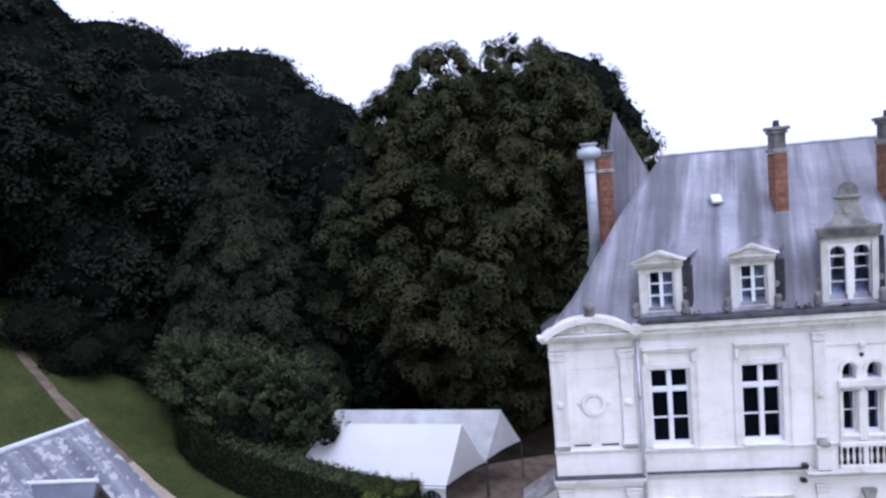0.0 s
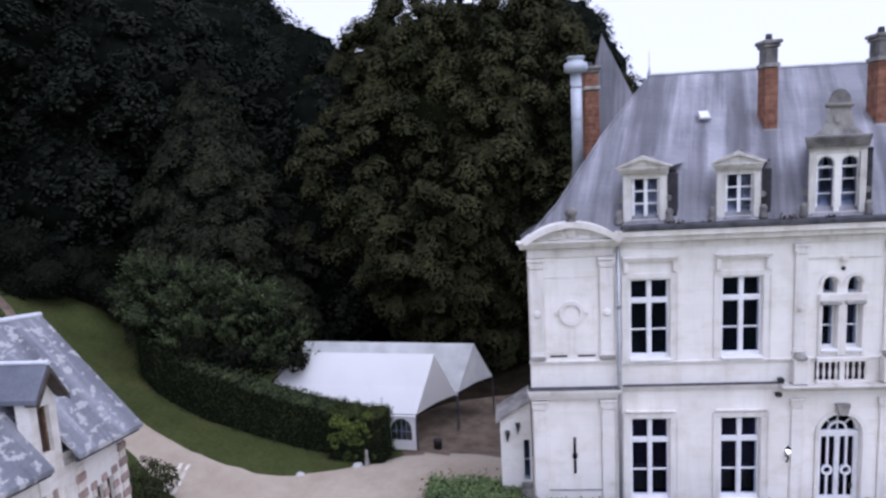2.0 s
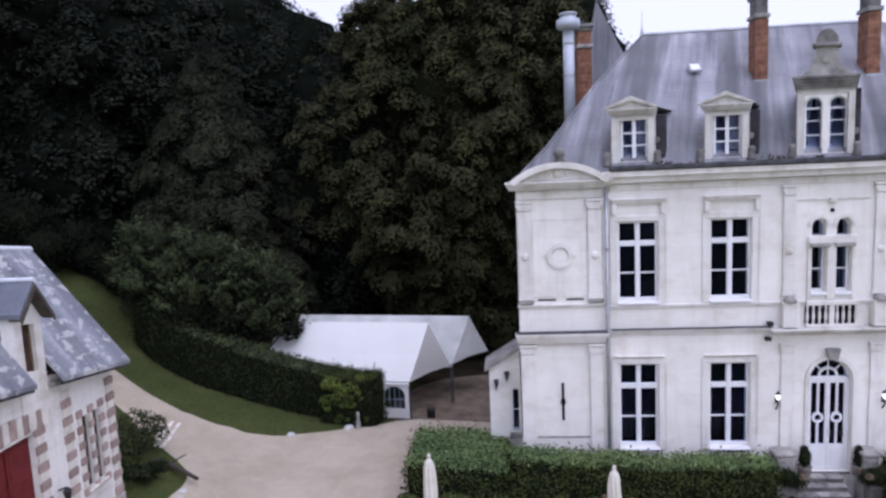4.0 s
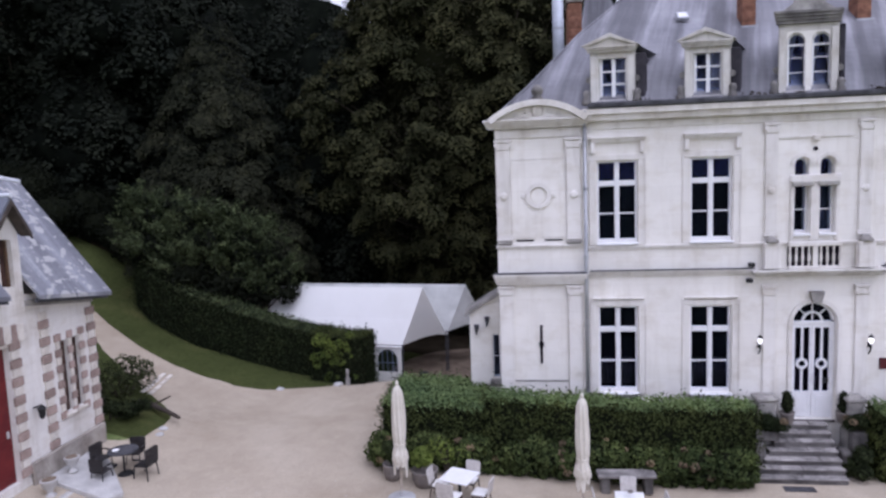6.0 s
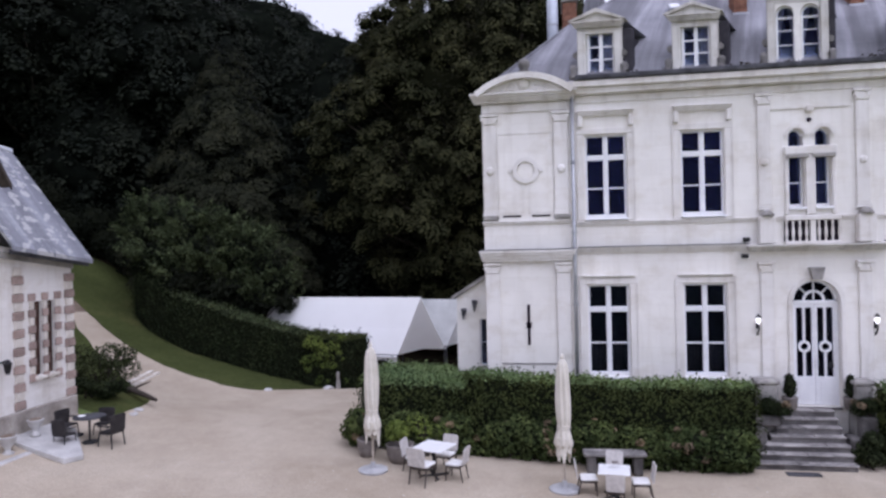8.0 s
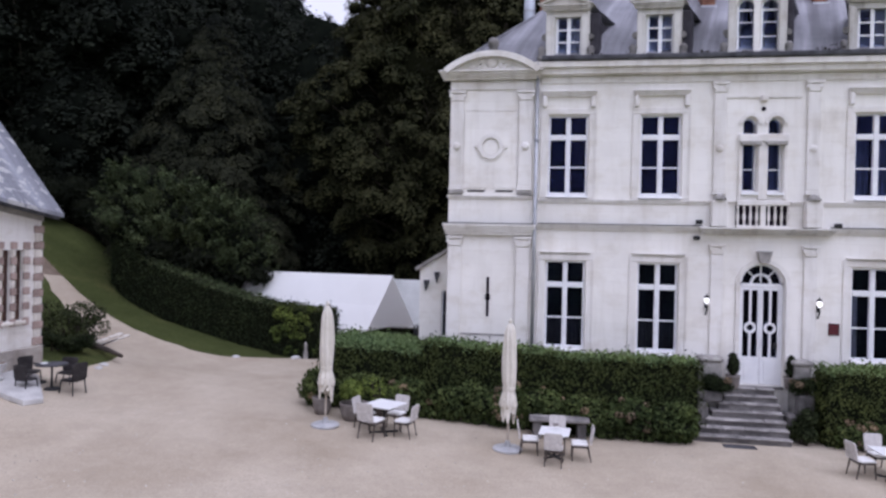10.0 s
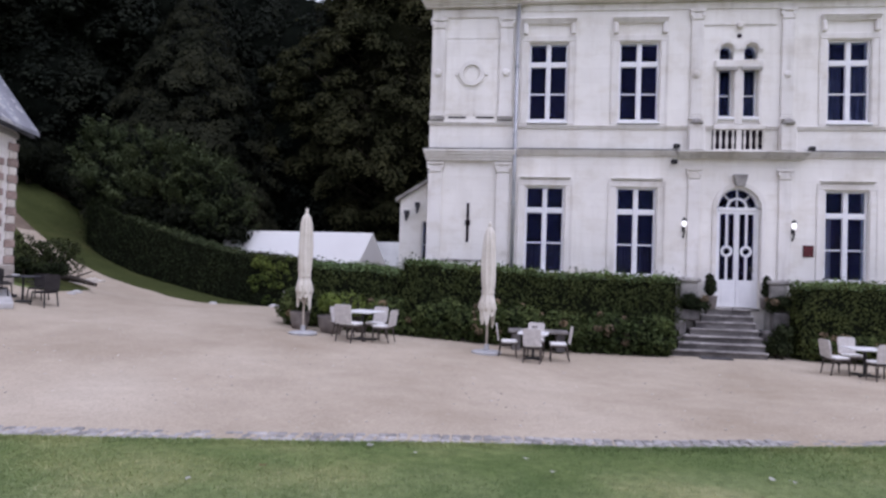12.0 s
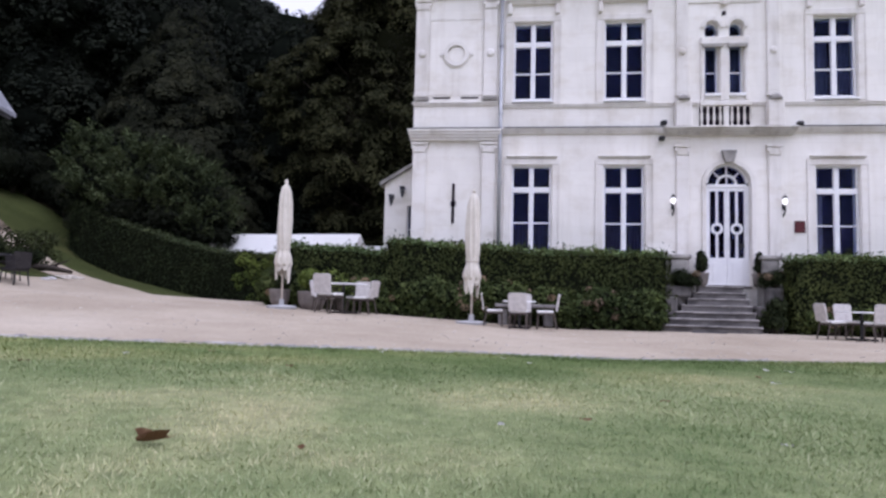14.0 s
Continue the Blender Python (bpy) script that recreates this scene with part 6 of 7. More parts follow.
# marquees
def marquee(a, b, back, zt, label, panel=False, cloth=None):
    """A gabled tent: front gable from a to b, running back along the way `back`."""
    ax, ay, bx, by = *a, *b
    t = thing("marquee", label, "tent", None, "pair of marquees")
    zg, ze = rise(ax, ay), 1.0
    mx, my = (ax + bx) / 2, (ay + by) / 2
    dx, dy = back
    bm = bmesh.new()
    n = 8
    rows = []
    for i in range(n + 1):
        u = i / n
        sag = 0.05 * math.sin(math.pi * (u * 4 % 1))
        rows.append([bm.verts.new((px + dx * u, py + dy * u, pz)) for px, py, pz in ((ax, ay, ze), ((ax + mx) / 2, (ay + my) / 2, (ze + zt) / 2 - 0.10 - sag), (mx, my, zt), ((bx + mx) / 2, (by + my) / 2, (ze + zt) / 2 - 0.10 - sag), (bx, by, ze))])
    for p, q in zip(rows, rows[1:]):
        for i in range(4):
            bm.faces.new((p[i], p[i + 1], q[i + 1], q[i]))
    bmesh.ops.recalc_face_normals(bm, faces=bm.faces[:])
    part("roof", bm, cloth or CANVAS, t, "taut canvas roof")
    for u in (0.0, 1.0):
        bm = bmesh.new()
        vs = [bm.verts.new((px + dx * u, py + dy * u, pz)) for px, py, pz in ((ax, ay, ze - 0.02), (mx, my, ze + 0.06), (bx, by, ze - 0.02), (mx, my, zt - 0.03))]
        bm.faces.new((vs[0], vs[1], vs[3])), bm.faces.new((vs[1], vs[2], vs[3]))
        bmesh.ops.recalc_face_normals(bm, faces=bm.faces[:])
        part("gable", bm, cloth or GABLE_CLOTH, t)
    for px, py in ((ax, ay), (bx, by), (ax + dx, ay + dy), (bx + dx, by + dy), (ax + dx / 2, ay + dy / 2), (bx + dx / 2, by + dy / 2)):
        part("pole", tube(bmesh.new(), (px, py, rise(px, py)), (px, py, ze), 0.03, seg=8), LEAD, t)
    bm = bmesh.new()
    for u0, u1 in ((0.0, 0.5), (0.5, 1.0)):
        p, q = Vector((ax + dx * u0, ay + dy * u0, ze - 0.1)), Vector((ax + dx * u1, ay + dy * u1, ze - 0.1))
        tube(bm, p, q, 0.06, seg=6)
    part("valance", bm, CANVAS, t)
    if panel:
        w = Vector((dx, dy, 0)).normalized()
        L = 1.25
        m = Matrix(((w.x, -w.y, 0, ax), (w.y, w.x, 0, ay), (0, 0, 1, zg), (0, 0, 0, 1)))
        pan = part("side_panel", B(0.05, 0.22, -0.02, 0.0, 0.0, 1.4), CANVAS, t, "white side wall with arched clear window")
        part("panel_jamb", B(L - 0.17, L, -0.02, 0.0, 0.0, 1.4), CANVAS, pan)
        part("panel_bottom", B(0.22, L - 0.17, -0.02, 0.0, 0.0, 0.42), CANVAS, pan)
        part("panel_top", spandrel(bmesh.new(), (0.22 + L - 0.17) / 2, (L - 0.39) / 2, 0.90, 0.22, L - 0.17, 1.4, -0.02, 0.0), CANVAS, pan)
        part("clear_window", B(0.22, L - 0.17, -0.012, -0.008, 0.42, 1.35), GLASS, pan)
        gr = bmesh.new()
        for k in range(1, 4):
            box(gr, 0.22 + k * (L - 0.39) / 4 - 0.01, 0.22 + k * (L - 0.39) / 4 + 0.01, -0.024, -0.02, 0.42, 1.25)
        box(gr, 0.22, L - 0.17, -0.026, -0.021, 0.78, 0.80)
        part("window_bars", gr, CANVAS, pan)
        for o in (pan, *pan.children):
            o.matrix_basis = m if o is pan else Matrix()
    return t


marquee((-12.3, 8.1), (-10.81, 10.3), (-6.6, 0.9), 3.16, "white canvas marquee with a side wall", True)
marquee((-10.75, 10.5), (-9.25, 12.5), (-8.0, 1.1), 2.88, "weathered grey-white canvas marquee behind the white one", cloth=OLD_CANVAS)
bin_ = thing("waste_bin", "dark squat bin beside the marquee", "bin", pose(-11.5, 8.3, rise(-11.5, 8.3)))
part("drum", lathe(bmesh.new(), [(0.15, 0), (0.18, 0.32), (0.19, 0.36)], seg=14), RATTAN, bin_, smooth=True)
part("lid", lathe(bmesh.new(), [(0.20, 0.36), (0.18, 0.41), (0.04, 0.44)], seg=14), RATTAN, bin_)

# ---- gatehouse cottage with brick dressings ----
cottage = thing("cottage", "white cottage with brick dressings and lichened slate roof", "house")
CX, CY1, CY0, CZ = -18.3, -2.15, -10.0, 0.6
CDEEP = 4.0
TURNED = Matrix(((0, -1, 0, CX), (1, 0, 0, 0), (0, 0, 1, 0), (0, 0, 0, 1)))  # local x runs along world y, local -y faces +x


def faced(ob):
    ob.matrix_basis = TURNED
    return ob


C_OPEN = [(-3.42, -3.14, 2.32, 4.08), (-3.02, -2.74, 2.32, 4.08), (-6.35, -4.95, 1.30, 4.35)]
bm = pierced_wall(bmesh.new(), CY0, CY1, CZ, 5.05, 0.0, 0.35, C_OPEN)
faced(part("wall", bm, PLASTER, cottage, "whitewashed block wall"))
gab = slab(bmesh.new(), [(0, CZ), (CDEEP, CZ), (CDEEP, 5.0), (CDEEP / 2, 7.75), (0, 5.0)], CY1 - 0.35, CY1)
gab.transform(Matrix(((-1, 0, 0, CX - 0.352), (0, 1, 0, 0), (0, 0, 1, 0), (0, 0, 0, 1))))
part("gable_wall", gab, PLASTER, cottage)
part("rear_wall", B(CX - CDEEP - 0.6, CX - CDEEP - 0.36, CY0, CY1 - 0.36, CZ, 5.0), PLASTER, cottage)
part("end_wall", B(CX - CDEEP - 0.3, CX - 0.36, CY0, CY0 + 0.3, CZ, 5.0), PLASTER, cottage)
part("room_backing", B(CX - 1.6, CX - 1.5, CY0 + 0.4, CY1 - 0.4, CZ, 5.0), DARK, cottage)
# roof: two slopes with thickness
RX, RZ = CX - 1.92, 7.88
DY0, DY1, DXF = -5.22, -4.42, CX + 0.05  # the dormer that breaks the eaves
for s, xe in ((1, CX + 0.42), (-1, CX - 4.55)):
    ze = 4.93 if s > 0 else 4.85
    runs = [(CY0 - 0.3, CY1 + 0.28, xe)] if s < 0 else [(CY0 - 0.3, DY0 - 0.003, xe), (DY0, DY1, DXF - 0.34), (DY1 + 0.003, CY1 + 0.28, xe)]
    for ya, yb, xlow in runs:
        zlow = ze + (RZ - 0.02 - ze) * (xlow - xe) / (RX - xe)
        bm = slab(bmesh.new(), [(xlow, zlow), (RX, RZ - 0.02), (RX, RZ + 0.08), (xlow, zlow + 0.10)], ya, yb)
        part("roof_slope", bm, OLD_ROOF, cottage, "grey slate mottled with pale lichen")
part("ridge_tiles", tube(bmesh.new(), (RX, CY0 - 0.3, RZ + 0.05), (RX, CY1 + 0.28, RZ + 0.05), 0.075, seg=10), PALE_LEAD, cottage, "pale lead ridge capping")
for ya, yb in ((CY0 - 0.2, DY0 - 0.01), (DY1 + 0.01, CY1 + 0.2)):
    part("eaves_board", B(CX + 0.30, CX + 0.36, ya, yb, 4.86, 4.96), LEAD, cottage)
    part("eaves_band", B(CX + 0.003, CX + 0.07, max(ya, CY0), min(yb, CY1), 4.78, 4.92), GREY_STONE, cottage)
part("stone_base", B(CX + 0.004, CX + 0.09, -4.7, CY1 + 0.05, CZ, 1.62, bev=0.03), BASE_STONE, cottage, "rough greyish stone base")
part("stone_base", B(CX + 0.004, CX + 0.09, CY0, -6.55, CZ, 1.62, bev=0.03), BASE_STONE, cottage)


def quoin_column(y0, y1, z0, z1, x=CX, dx=0.045, h=0.205, parent=cottage):
    """Alternating brick and stone blocks up a wall's edge."""
    k, z = 0, z0
    col = thing_part("quoins", parent)
    shared = {}
    while z < z1 - 0.05:
        brick = k % 2 == 0
        key = brick
        grow = 0.035 if brick else 0.0
        if key not in shared:
            shared[key] = part("brick" if brick else "stone", B(x + 0.003, x + dx + grow * 0.3, y0 - grow, y1 + grow, 0.0, h - 0.012, bev=0.01), QUOIN_BRICK if brick else QUOIN_STONE, col)
            shared[key].matrix_basis = pose(0, 0, z)
        else:
            same("brick" if brick else "stone", shared[key], pose(0, 0, z), col)
        z += h
        k += 1


def thing_part(name, parent):
    ob = new(name)
    ob.parent = parent
    ob.empty_display_size = 0.1
    return ob


quoin_column(CY1 - 0.24, CY1 + 0.012, 1.64, 4.76)
quoin_column(-4.02, -3.78, 1.64, 4.90)
quoin_column(-3.56, -3.43, 2.20, 4.16, h=0.19)
quoin_column(-3.135, -3.025, 2.20, 4.16, h=0.19)
quoin_column(-2.735, -2.60, 2.20, 4.16, h=0.19)
quoin_column(-4.94, -4.70, 1.38, 4.40)
quoin_column(-6.60, -6.36, 1.38, 4.40)
for y0 in [-6.6 + 0.19 * i for i in range(11)]:
    part("arch_brick", B(CX + 0.003, CX + 0.06, y0, y0 + 0.17, 4.40 + 0.03 * (1 - abs(y0 + 5.65)), 4.60, bev=0.01), QUOIN_BRICK if int(round((y0 + 6.6) / 0.19)) % 2 else QUOIN_STONE, cottage)
for y0, y1, z0, z1 in C_OPEN[:2]:
    w = part("slit_window", B(CX - 0.13, CX - 0.09, y0, y1, z0, z1), BROWN_PANE, cottage, "tall narrow dark brown window")
    part("glazing_bar", B(CX - 0.089, CX - 0.07, (y0 + y1) / 2 - 0.012, (y0 + y1) / 2 + 0.012, z0, z1), BROWN_WOOD, w)
    part("sill", B(CX - 0.085, CX + 0.09, y0 - 0.04, y1 + 0.04, z0 - 0.09, z0 - 0.003, bev=0.015), QUOIN_STONE, w)
cdoor = part("door", B(CX - 0.22, CX - 0.15, -6.35, -4.95, 1.30, 4.35), MAROON, cottage, "dark maroon panelled double door")
for y0, y1 in ((-6.25, -5.72), (-5.58, -5.05)):
    for z0, z1 in ((1.45, 2.2), (2.35, 3.4), (3.55, 4.2)):
        part("door_panel", B(CX - 0.148, CX - 0.125, y0, y1, z0, z1, bev=0.012), MAROON, cdoor)
part("meeting_stile", B(CX - 0.148, CX - 0.11, -5.68, -5.62, 1.32, 4.33), MAROON, cdoor)
part("door_plate", B(CX - 0.124, CX - 0.10, -5.12, -5.06, 2.35, 2.50), CONCRETE, cdoor, "pale metal door plate")
clamp = thing("wall_lamp", "dark iron lantern on the cottage wall", "lamp", pose(CX, -4.42, 2.75))
part("arm", tube(bmesh.new(), (0.0, 0, 0.05), (0.2, 0, 0.12), 0.02), BLACK, clamp)
part("lantern", lathe(bmesh.new(), [(0.03, -0.2), (0.06, -0.15), (0.085, 0.02), (0.1, 0.04), (0.03, 0.12)], (0.2, 0, 0.0), 8), BLACK, clamp)

# cottage dormer, flush with the wall
bm = bmesh.new()
box(bm, DXF - 0.3, DXF, DY0, DY0 + 0.22, 4.95, 6.75), box(bm, DXF - 0.3, DXF, DY1 - 0.22, DY1, 4.95, 6.75)
box(bm, DXF - 0.3, DXF, DY0 + 0.22, DY1 - 0.22, 4.95, 5.72)
dm = part("dormer", bm, PLASTER, cottage, "wooden-gabled dormer")
part("dormer_gable", slab(bmesh.new(), [(DY0, 6.752), (DY1, 6.752), (DY1, 6.93), ((DY0 + DY1) / 2, 7.50), (DY0, 6.93)], -0.04, 0.25), PLASTER, dm).matrix_basis = TURNED
part("dormer_window", B(DXF - 0.2, DXF - 0.15, DY0 + 0.22, DY1 - 0.22, 5.72, 6.75), BROWN_PANE, dm, "dark little casement")
part("window_frame", box(box(bmesh.new(), DXF - 0.15, DXF - 0.10, DY0 + 0.22, DY0 + 0.27, 5.72, 6.75), DXF - 0.15, DXF - 0.10, DY1 - 0.27, DY1 - 0.22, 5.72, 6.75), BROWN_WOOD, dm)
for y0 in (DY0 + 0.06, DY1 - 0.14):
    part("cheek", B(DXF - 1.9, DXF - 0.304, y0, y0 + 0.08, 5.05, 6.70), LEAD, dm, "dark slate-hung cheek")
ym = (DY0 + DY1) / 2
for s in (-1, 1):
    ye = ym + s * 0.49
    part("dormer_roof", slab(bmesh.new(), [(ye, 6.89), (ym, 7.58), (ym, 7.68), (ye, 6.99)] if s > 0 else [(ye, 6.89), (ye, 6.99), (ym, 7.68), (ym, 7.58)], -0.30, 1.5), PLAIN_SLATE, dm).matrix_basis = TURNED
    part("verge", slab(bmesh.new(), [(ye - 0.02, 6.99), (ye + 0.06, 6.99), (ym + 0.03, 7.71), (ym - 0.03, 7.71)] if s < 0 else [(ye - 0.06, 6.99), (ye + 0.02, 6.99), (ym + 0.03, 7.71), (ym - 0.03, 7.71)], 1.40, 1.53), PALE_LEAD, dm, "pale lead verge").matrix_basis = TURNED
    part("bargeboard", slab(bmesh.new(), [(ye, 6.79), (ym, 7.48), (ym, 7.60), (ye, 6.91)], -0.34, -0.303), CHAIR_WOOD, dm, "dark timber bargeboard").matrix_basis = TURNED
    part("soffit", slab(bmesh.new(), [(ye, 6.845), (ym, 7.535), (ym, 7.575), (ye, 6.885)] if s > 0 else [(ye, 6.845), (ye, 6.885), (ym, 7.575), (ym, 7.535)], -0.30, -0.042), CHAIR_WOOD, dm, "dark timber soffit").matrix_basis = TURNED

part("dormer_ridge", tube(bmesh.new(), (DXF + 0.28, ym, 7.69), (DXF - 1.5, ym, 7.69), 0.05, seg=8), PALE_LEAD, dm, "pale lead ridge roll")

dm.matrix_basis = pose(0, 0, -0.50)


def climbing_eaves(ob, rate=0.14):
    """Let the old roof climb with the hillside: all above the wall's head rises away from the gable."""
    for child in ob.children:
        if child.type == "MESH" and child.data.users == 1:
            m, up = child.matrix_basis.copy(), child.parent
            while up is not None:
                m, up = up.matrix_basis @ m, up.parent
            back = m.inverted()
            for v in child.data.vertices:
                p = m @ v.co
                p.z += rate * (CY1 + 0.28 - p.y) * min(1.0, max(0.0, (p.z - 4.42) / 0.36))
                v.co = back @ p
        climbing_eaves(child, rate)


climbing_eaves(cottage)

# paved ramp, urns, dark terrace set before the cottage
def ground_m(x, y, rz=0.0, up=0.0):
    return pose(x, y, rise(x, y) + up, 0, 0, rz)


ramp_ob = thing("stone_ramp", "pale concrete slab ramp at the cottage door", "ramp", None, "", "structure")
part("threshold", B(CX + 0.1, CX + 0.9, -6.6, -4.55, 0.4, 0.92, bev=0.03), CONCRETE, ramp_ob)
bm = bmesh.new()
tops = [bm.verts.new(p) for p in ((CX + 0.1, -4.42, 1.13), (-16.53, -4.71, 0.84), (-16.36, -4.33, 0.83), (-17.5, -3.1, 1.04), (CX + 0.1, -2.9, 1.13))]
lows = [bm.verts.new(v.co - Vector((0, 0, 0.13))) for v in tops]
bm.faces.new(tops), bm.faces.new(list(reversed(lows)))
for i in range(5):
    bm.faces.new((tops[i], lows[i], lows[(i + 1) % 5], tops[(i + 1) % 5]))
bmesh.ops.recalc_face_normals(bm, faces=bm.faces[:])
bmesh.ops.bevel(bm, geom=bm.edges[:], offset=0.015, segments=1, affect="EDGES")
part("slab", bm, CONCRETE, ramp_ob)
# dark block put in as the shade beneath the slab
part("footing", B(CX + 0.12, -17.3, -4.2, -3.1, 0.5, 0.93), LEAD, ramp_ob, "dark block standing for the shade under the slab")


def urn(m, s=1.0):
    u = thing("stone_urn", "small pale stone urn beside the ramp", "urn", m, "stone urns")
    part("bowl", lathe(bmesh.new(), [(0.13 * s, 0), (0.13 * s, 0.05 * s), (0.06 * s, 0.09 * s), (0.07 * s, 0.16 * s), (0.16 * s, 0.28 * s), (0.19 * s, 0.40 * s), (0.21 * s, 0.42 * s), (0.17 * s, 0.43 * s)], seg=16), CONCRETE, u, smooth=True)
    part("soil", tube(bmesh.new(), (0, 0, 0.40 * s), (0, 0, 0.435 * s), 0.16 * s, seg=14), SOIL, u)
    return u


urn(pose(-17.75, -4.85, 0.92), 0.95)
urn(pose(-17.85, -3.95, 1.09), 0.85)


def dark_chair(m):
    c = thing("rattan_chair", "dark rattan terrace armchair", "chair", m, "dark terrace chairs")
    part("seat", B(-0.24, 0.24, -0.22, 0.24, 0.38, 0.44, bev=0.02), RATTAN, c)
    part("backrest", slab(bmesh.new(), [(-0.25, 0.44), (0.25, 0.44), (0.28, 0.86), (0.2, 0.9), (-0.2, 0.9), (-0.28, 0.86)], 0.20, 0.25), RATTAN, c)
    for s in (-1, 1):
        part("armrest", B(s * 0.27 - 0.03, s * 0.27 + 0.03, -0.2, 0.22, 0.60, 0.64, bev=0.01), RATTAN, c)
        for y in (-0.2, 0.2):
            part("leg", tube(bmesh.new(), (s * 0.22, y, 0.38), (s * 0.25, y * 1.15, 0.0), 0.02, seg=6), BLACK, c)
    return c


DT = (-16.95, -3.35)
dt = thing("terrace_table", "round dark terrace table", "table", ground_m(*DT) @ Matrix.Scale(0.84, 4))
part("tabletop", tube(bmesh.new(), (0, 0, 0.69), (0, 0, 0.72), 0.42, seg=20), LEAD, dt)
part("pedestal", tube(bmesh.new(), (0, 0, 0.02), (0, 0, 0.69), 0.03), BLACK, dt)
part("foot", lathe(bmesh.new(), [(0.24, 0), (0.22, 0.03), (0.04, 0.05)], seg=14), BLACK, dt)
ash = thing("ashtray", "small white dish on the dark table", "dish", pose(DT[0] - 0.12, DT[1] - 0.1, rise(*DT) + 0.606))
part("dish", lathe(bmesh.new(), [(0.06, 0), (0.09, 0.03), (0.08, 0.035), (0.05, 0.01)], seg=14), TABLE_WHITE, ash)
SMALL = Matrix.Scale(0.84, 4)
first = dark_chair(ground_m(DT[0] + 0.52, DT[1] + 0.05, -95) @ SMALL)
for dx, dy, a in ((-0.54, -0.05, 80), (-0.05, 0.56, 8), (-0.2, -0.56, 170)):
    copy_thing(first, ground_m(DT[0] + dx, DT[1] + dy, a) @ SMALL)

# bush, fallen branch and stones between cottage and track
gb = random.Random(5)
blobs = [(np.array([gb.uniform(-0.7, 0.7), gb.uniform(-0.9, 0.9), gb.uniform(0.25, 0.85)]), gb.uniform(0.3, 0.5)) for _ in range(12)]
bush("garden_bush", "straggly green and brown bush beside the cottage", ground_m(-19.75, 0.9), blobs, LEAF_OLIVE, 170, 0.09, 201, core=False)
blobs = [(np.array([gb.uniform(-0.9, 0.9), gb.uniform(-0.5, 0.5), gb.uniform(0.1, 0.4)]), gb.uniform(0.2, 0.35)) for _ in range(8)]
bush("ground_cover", "low brownish planting at the track's edge", ground_m(-18.95, -0.9), blobs, LEAF_DARK_HEDGE, 260, 0.09, 202, flowers=6)
log = thing("fallen_branch", "dark weathered branch lying by the track", "branch", ground_m(-17.95, 0.1, 0, 0.08))
bm = bmesh.new()
pts = [(-0.95, 0.35, 0.16), (-0.4, 0.15, 0.16), (0.2, -0.15, 0.10), (0.8, -0.5, 0.03)]
for i, (a, b) in enumerate(zip(pts, pts[1:])):
    tube(bm, a, b, 0.11 - 0.02 * i, 0.09 - 0.02 * i, 9)
tube(bm, pts[1], (0.1, 0.35, 0.38), 0.04, 0.015, 7)
part("stem", bm, BARK, log)
rock_r = random.Random(9)
for i, (x, y, s) in enumerate(((-17.45, -0.75, 0.13), (-17.35, -1.1, 0.12), (-16.05, 4.45, 0.16), (-14.15, 5.25, 0.2))):
    r = thing("edging_stone", "pale rough stone at the gravel's edge", "stone", ground_m(x, y, rock_r.uniform(0, 180)), "edging stones")
    bm = bmesh.new()
    bmesh.ops.create_icosphere(bm, subdivisions=2, radius=s)
    for v in bm.verts:
        v.co *= 1 + 0.25 * noise.noise(v.co * 7 + Vector((i, 0, 0)))
        v.co.z *= 0.5
    part("rock", bm, CONCRETE, r)
drain = thing("drain_strip", "pale stone drain strip set across the track", "drain", None, "", "structure")
for k in range(4):
    u = k / 3
    for side in (-0.13, 0.13):
        dx, dy = -19.62 - 0.30 * u + side, 2.1 + 1.6 * u
        part("stone", B(-0.065, 0.065, -0.21, 0.21, -0.08, 0.05, bev=0.012), QUOIN_STONE, drain).matrix_basis = pose(dx, dy, rise(dx, dy), 0, 9, 10)
post = thing("hedge_post", "short weathered post at the hedge's end", "post", ground_m(-13.8, 5.3))
part("shaft", lathe(bmesh.new(), [(0.09, 0), (0.08, 0.25), (0.05, 0.3), (0.06, 0.55), (0.03, 0.6)], seg=10), GREY_STONE, post)


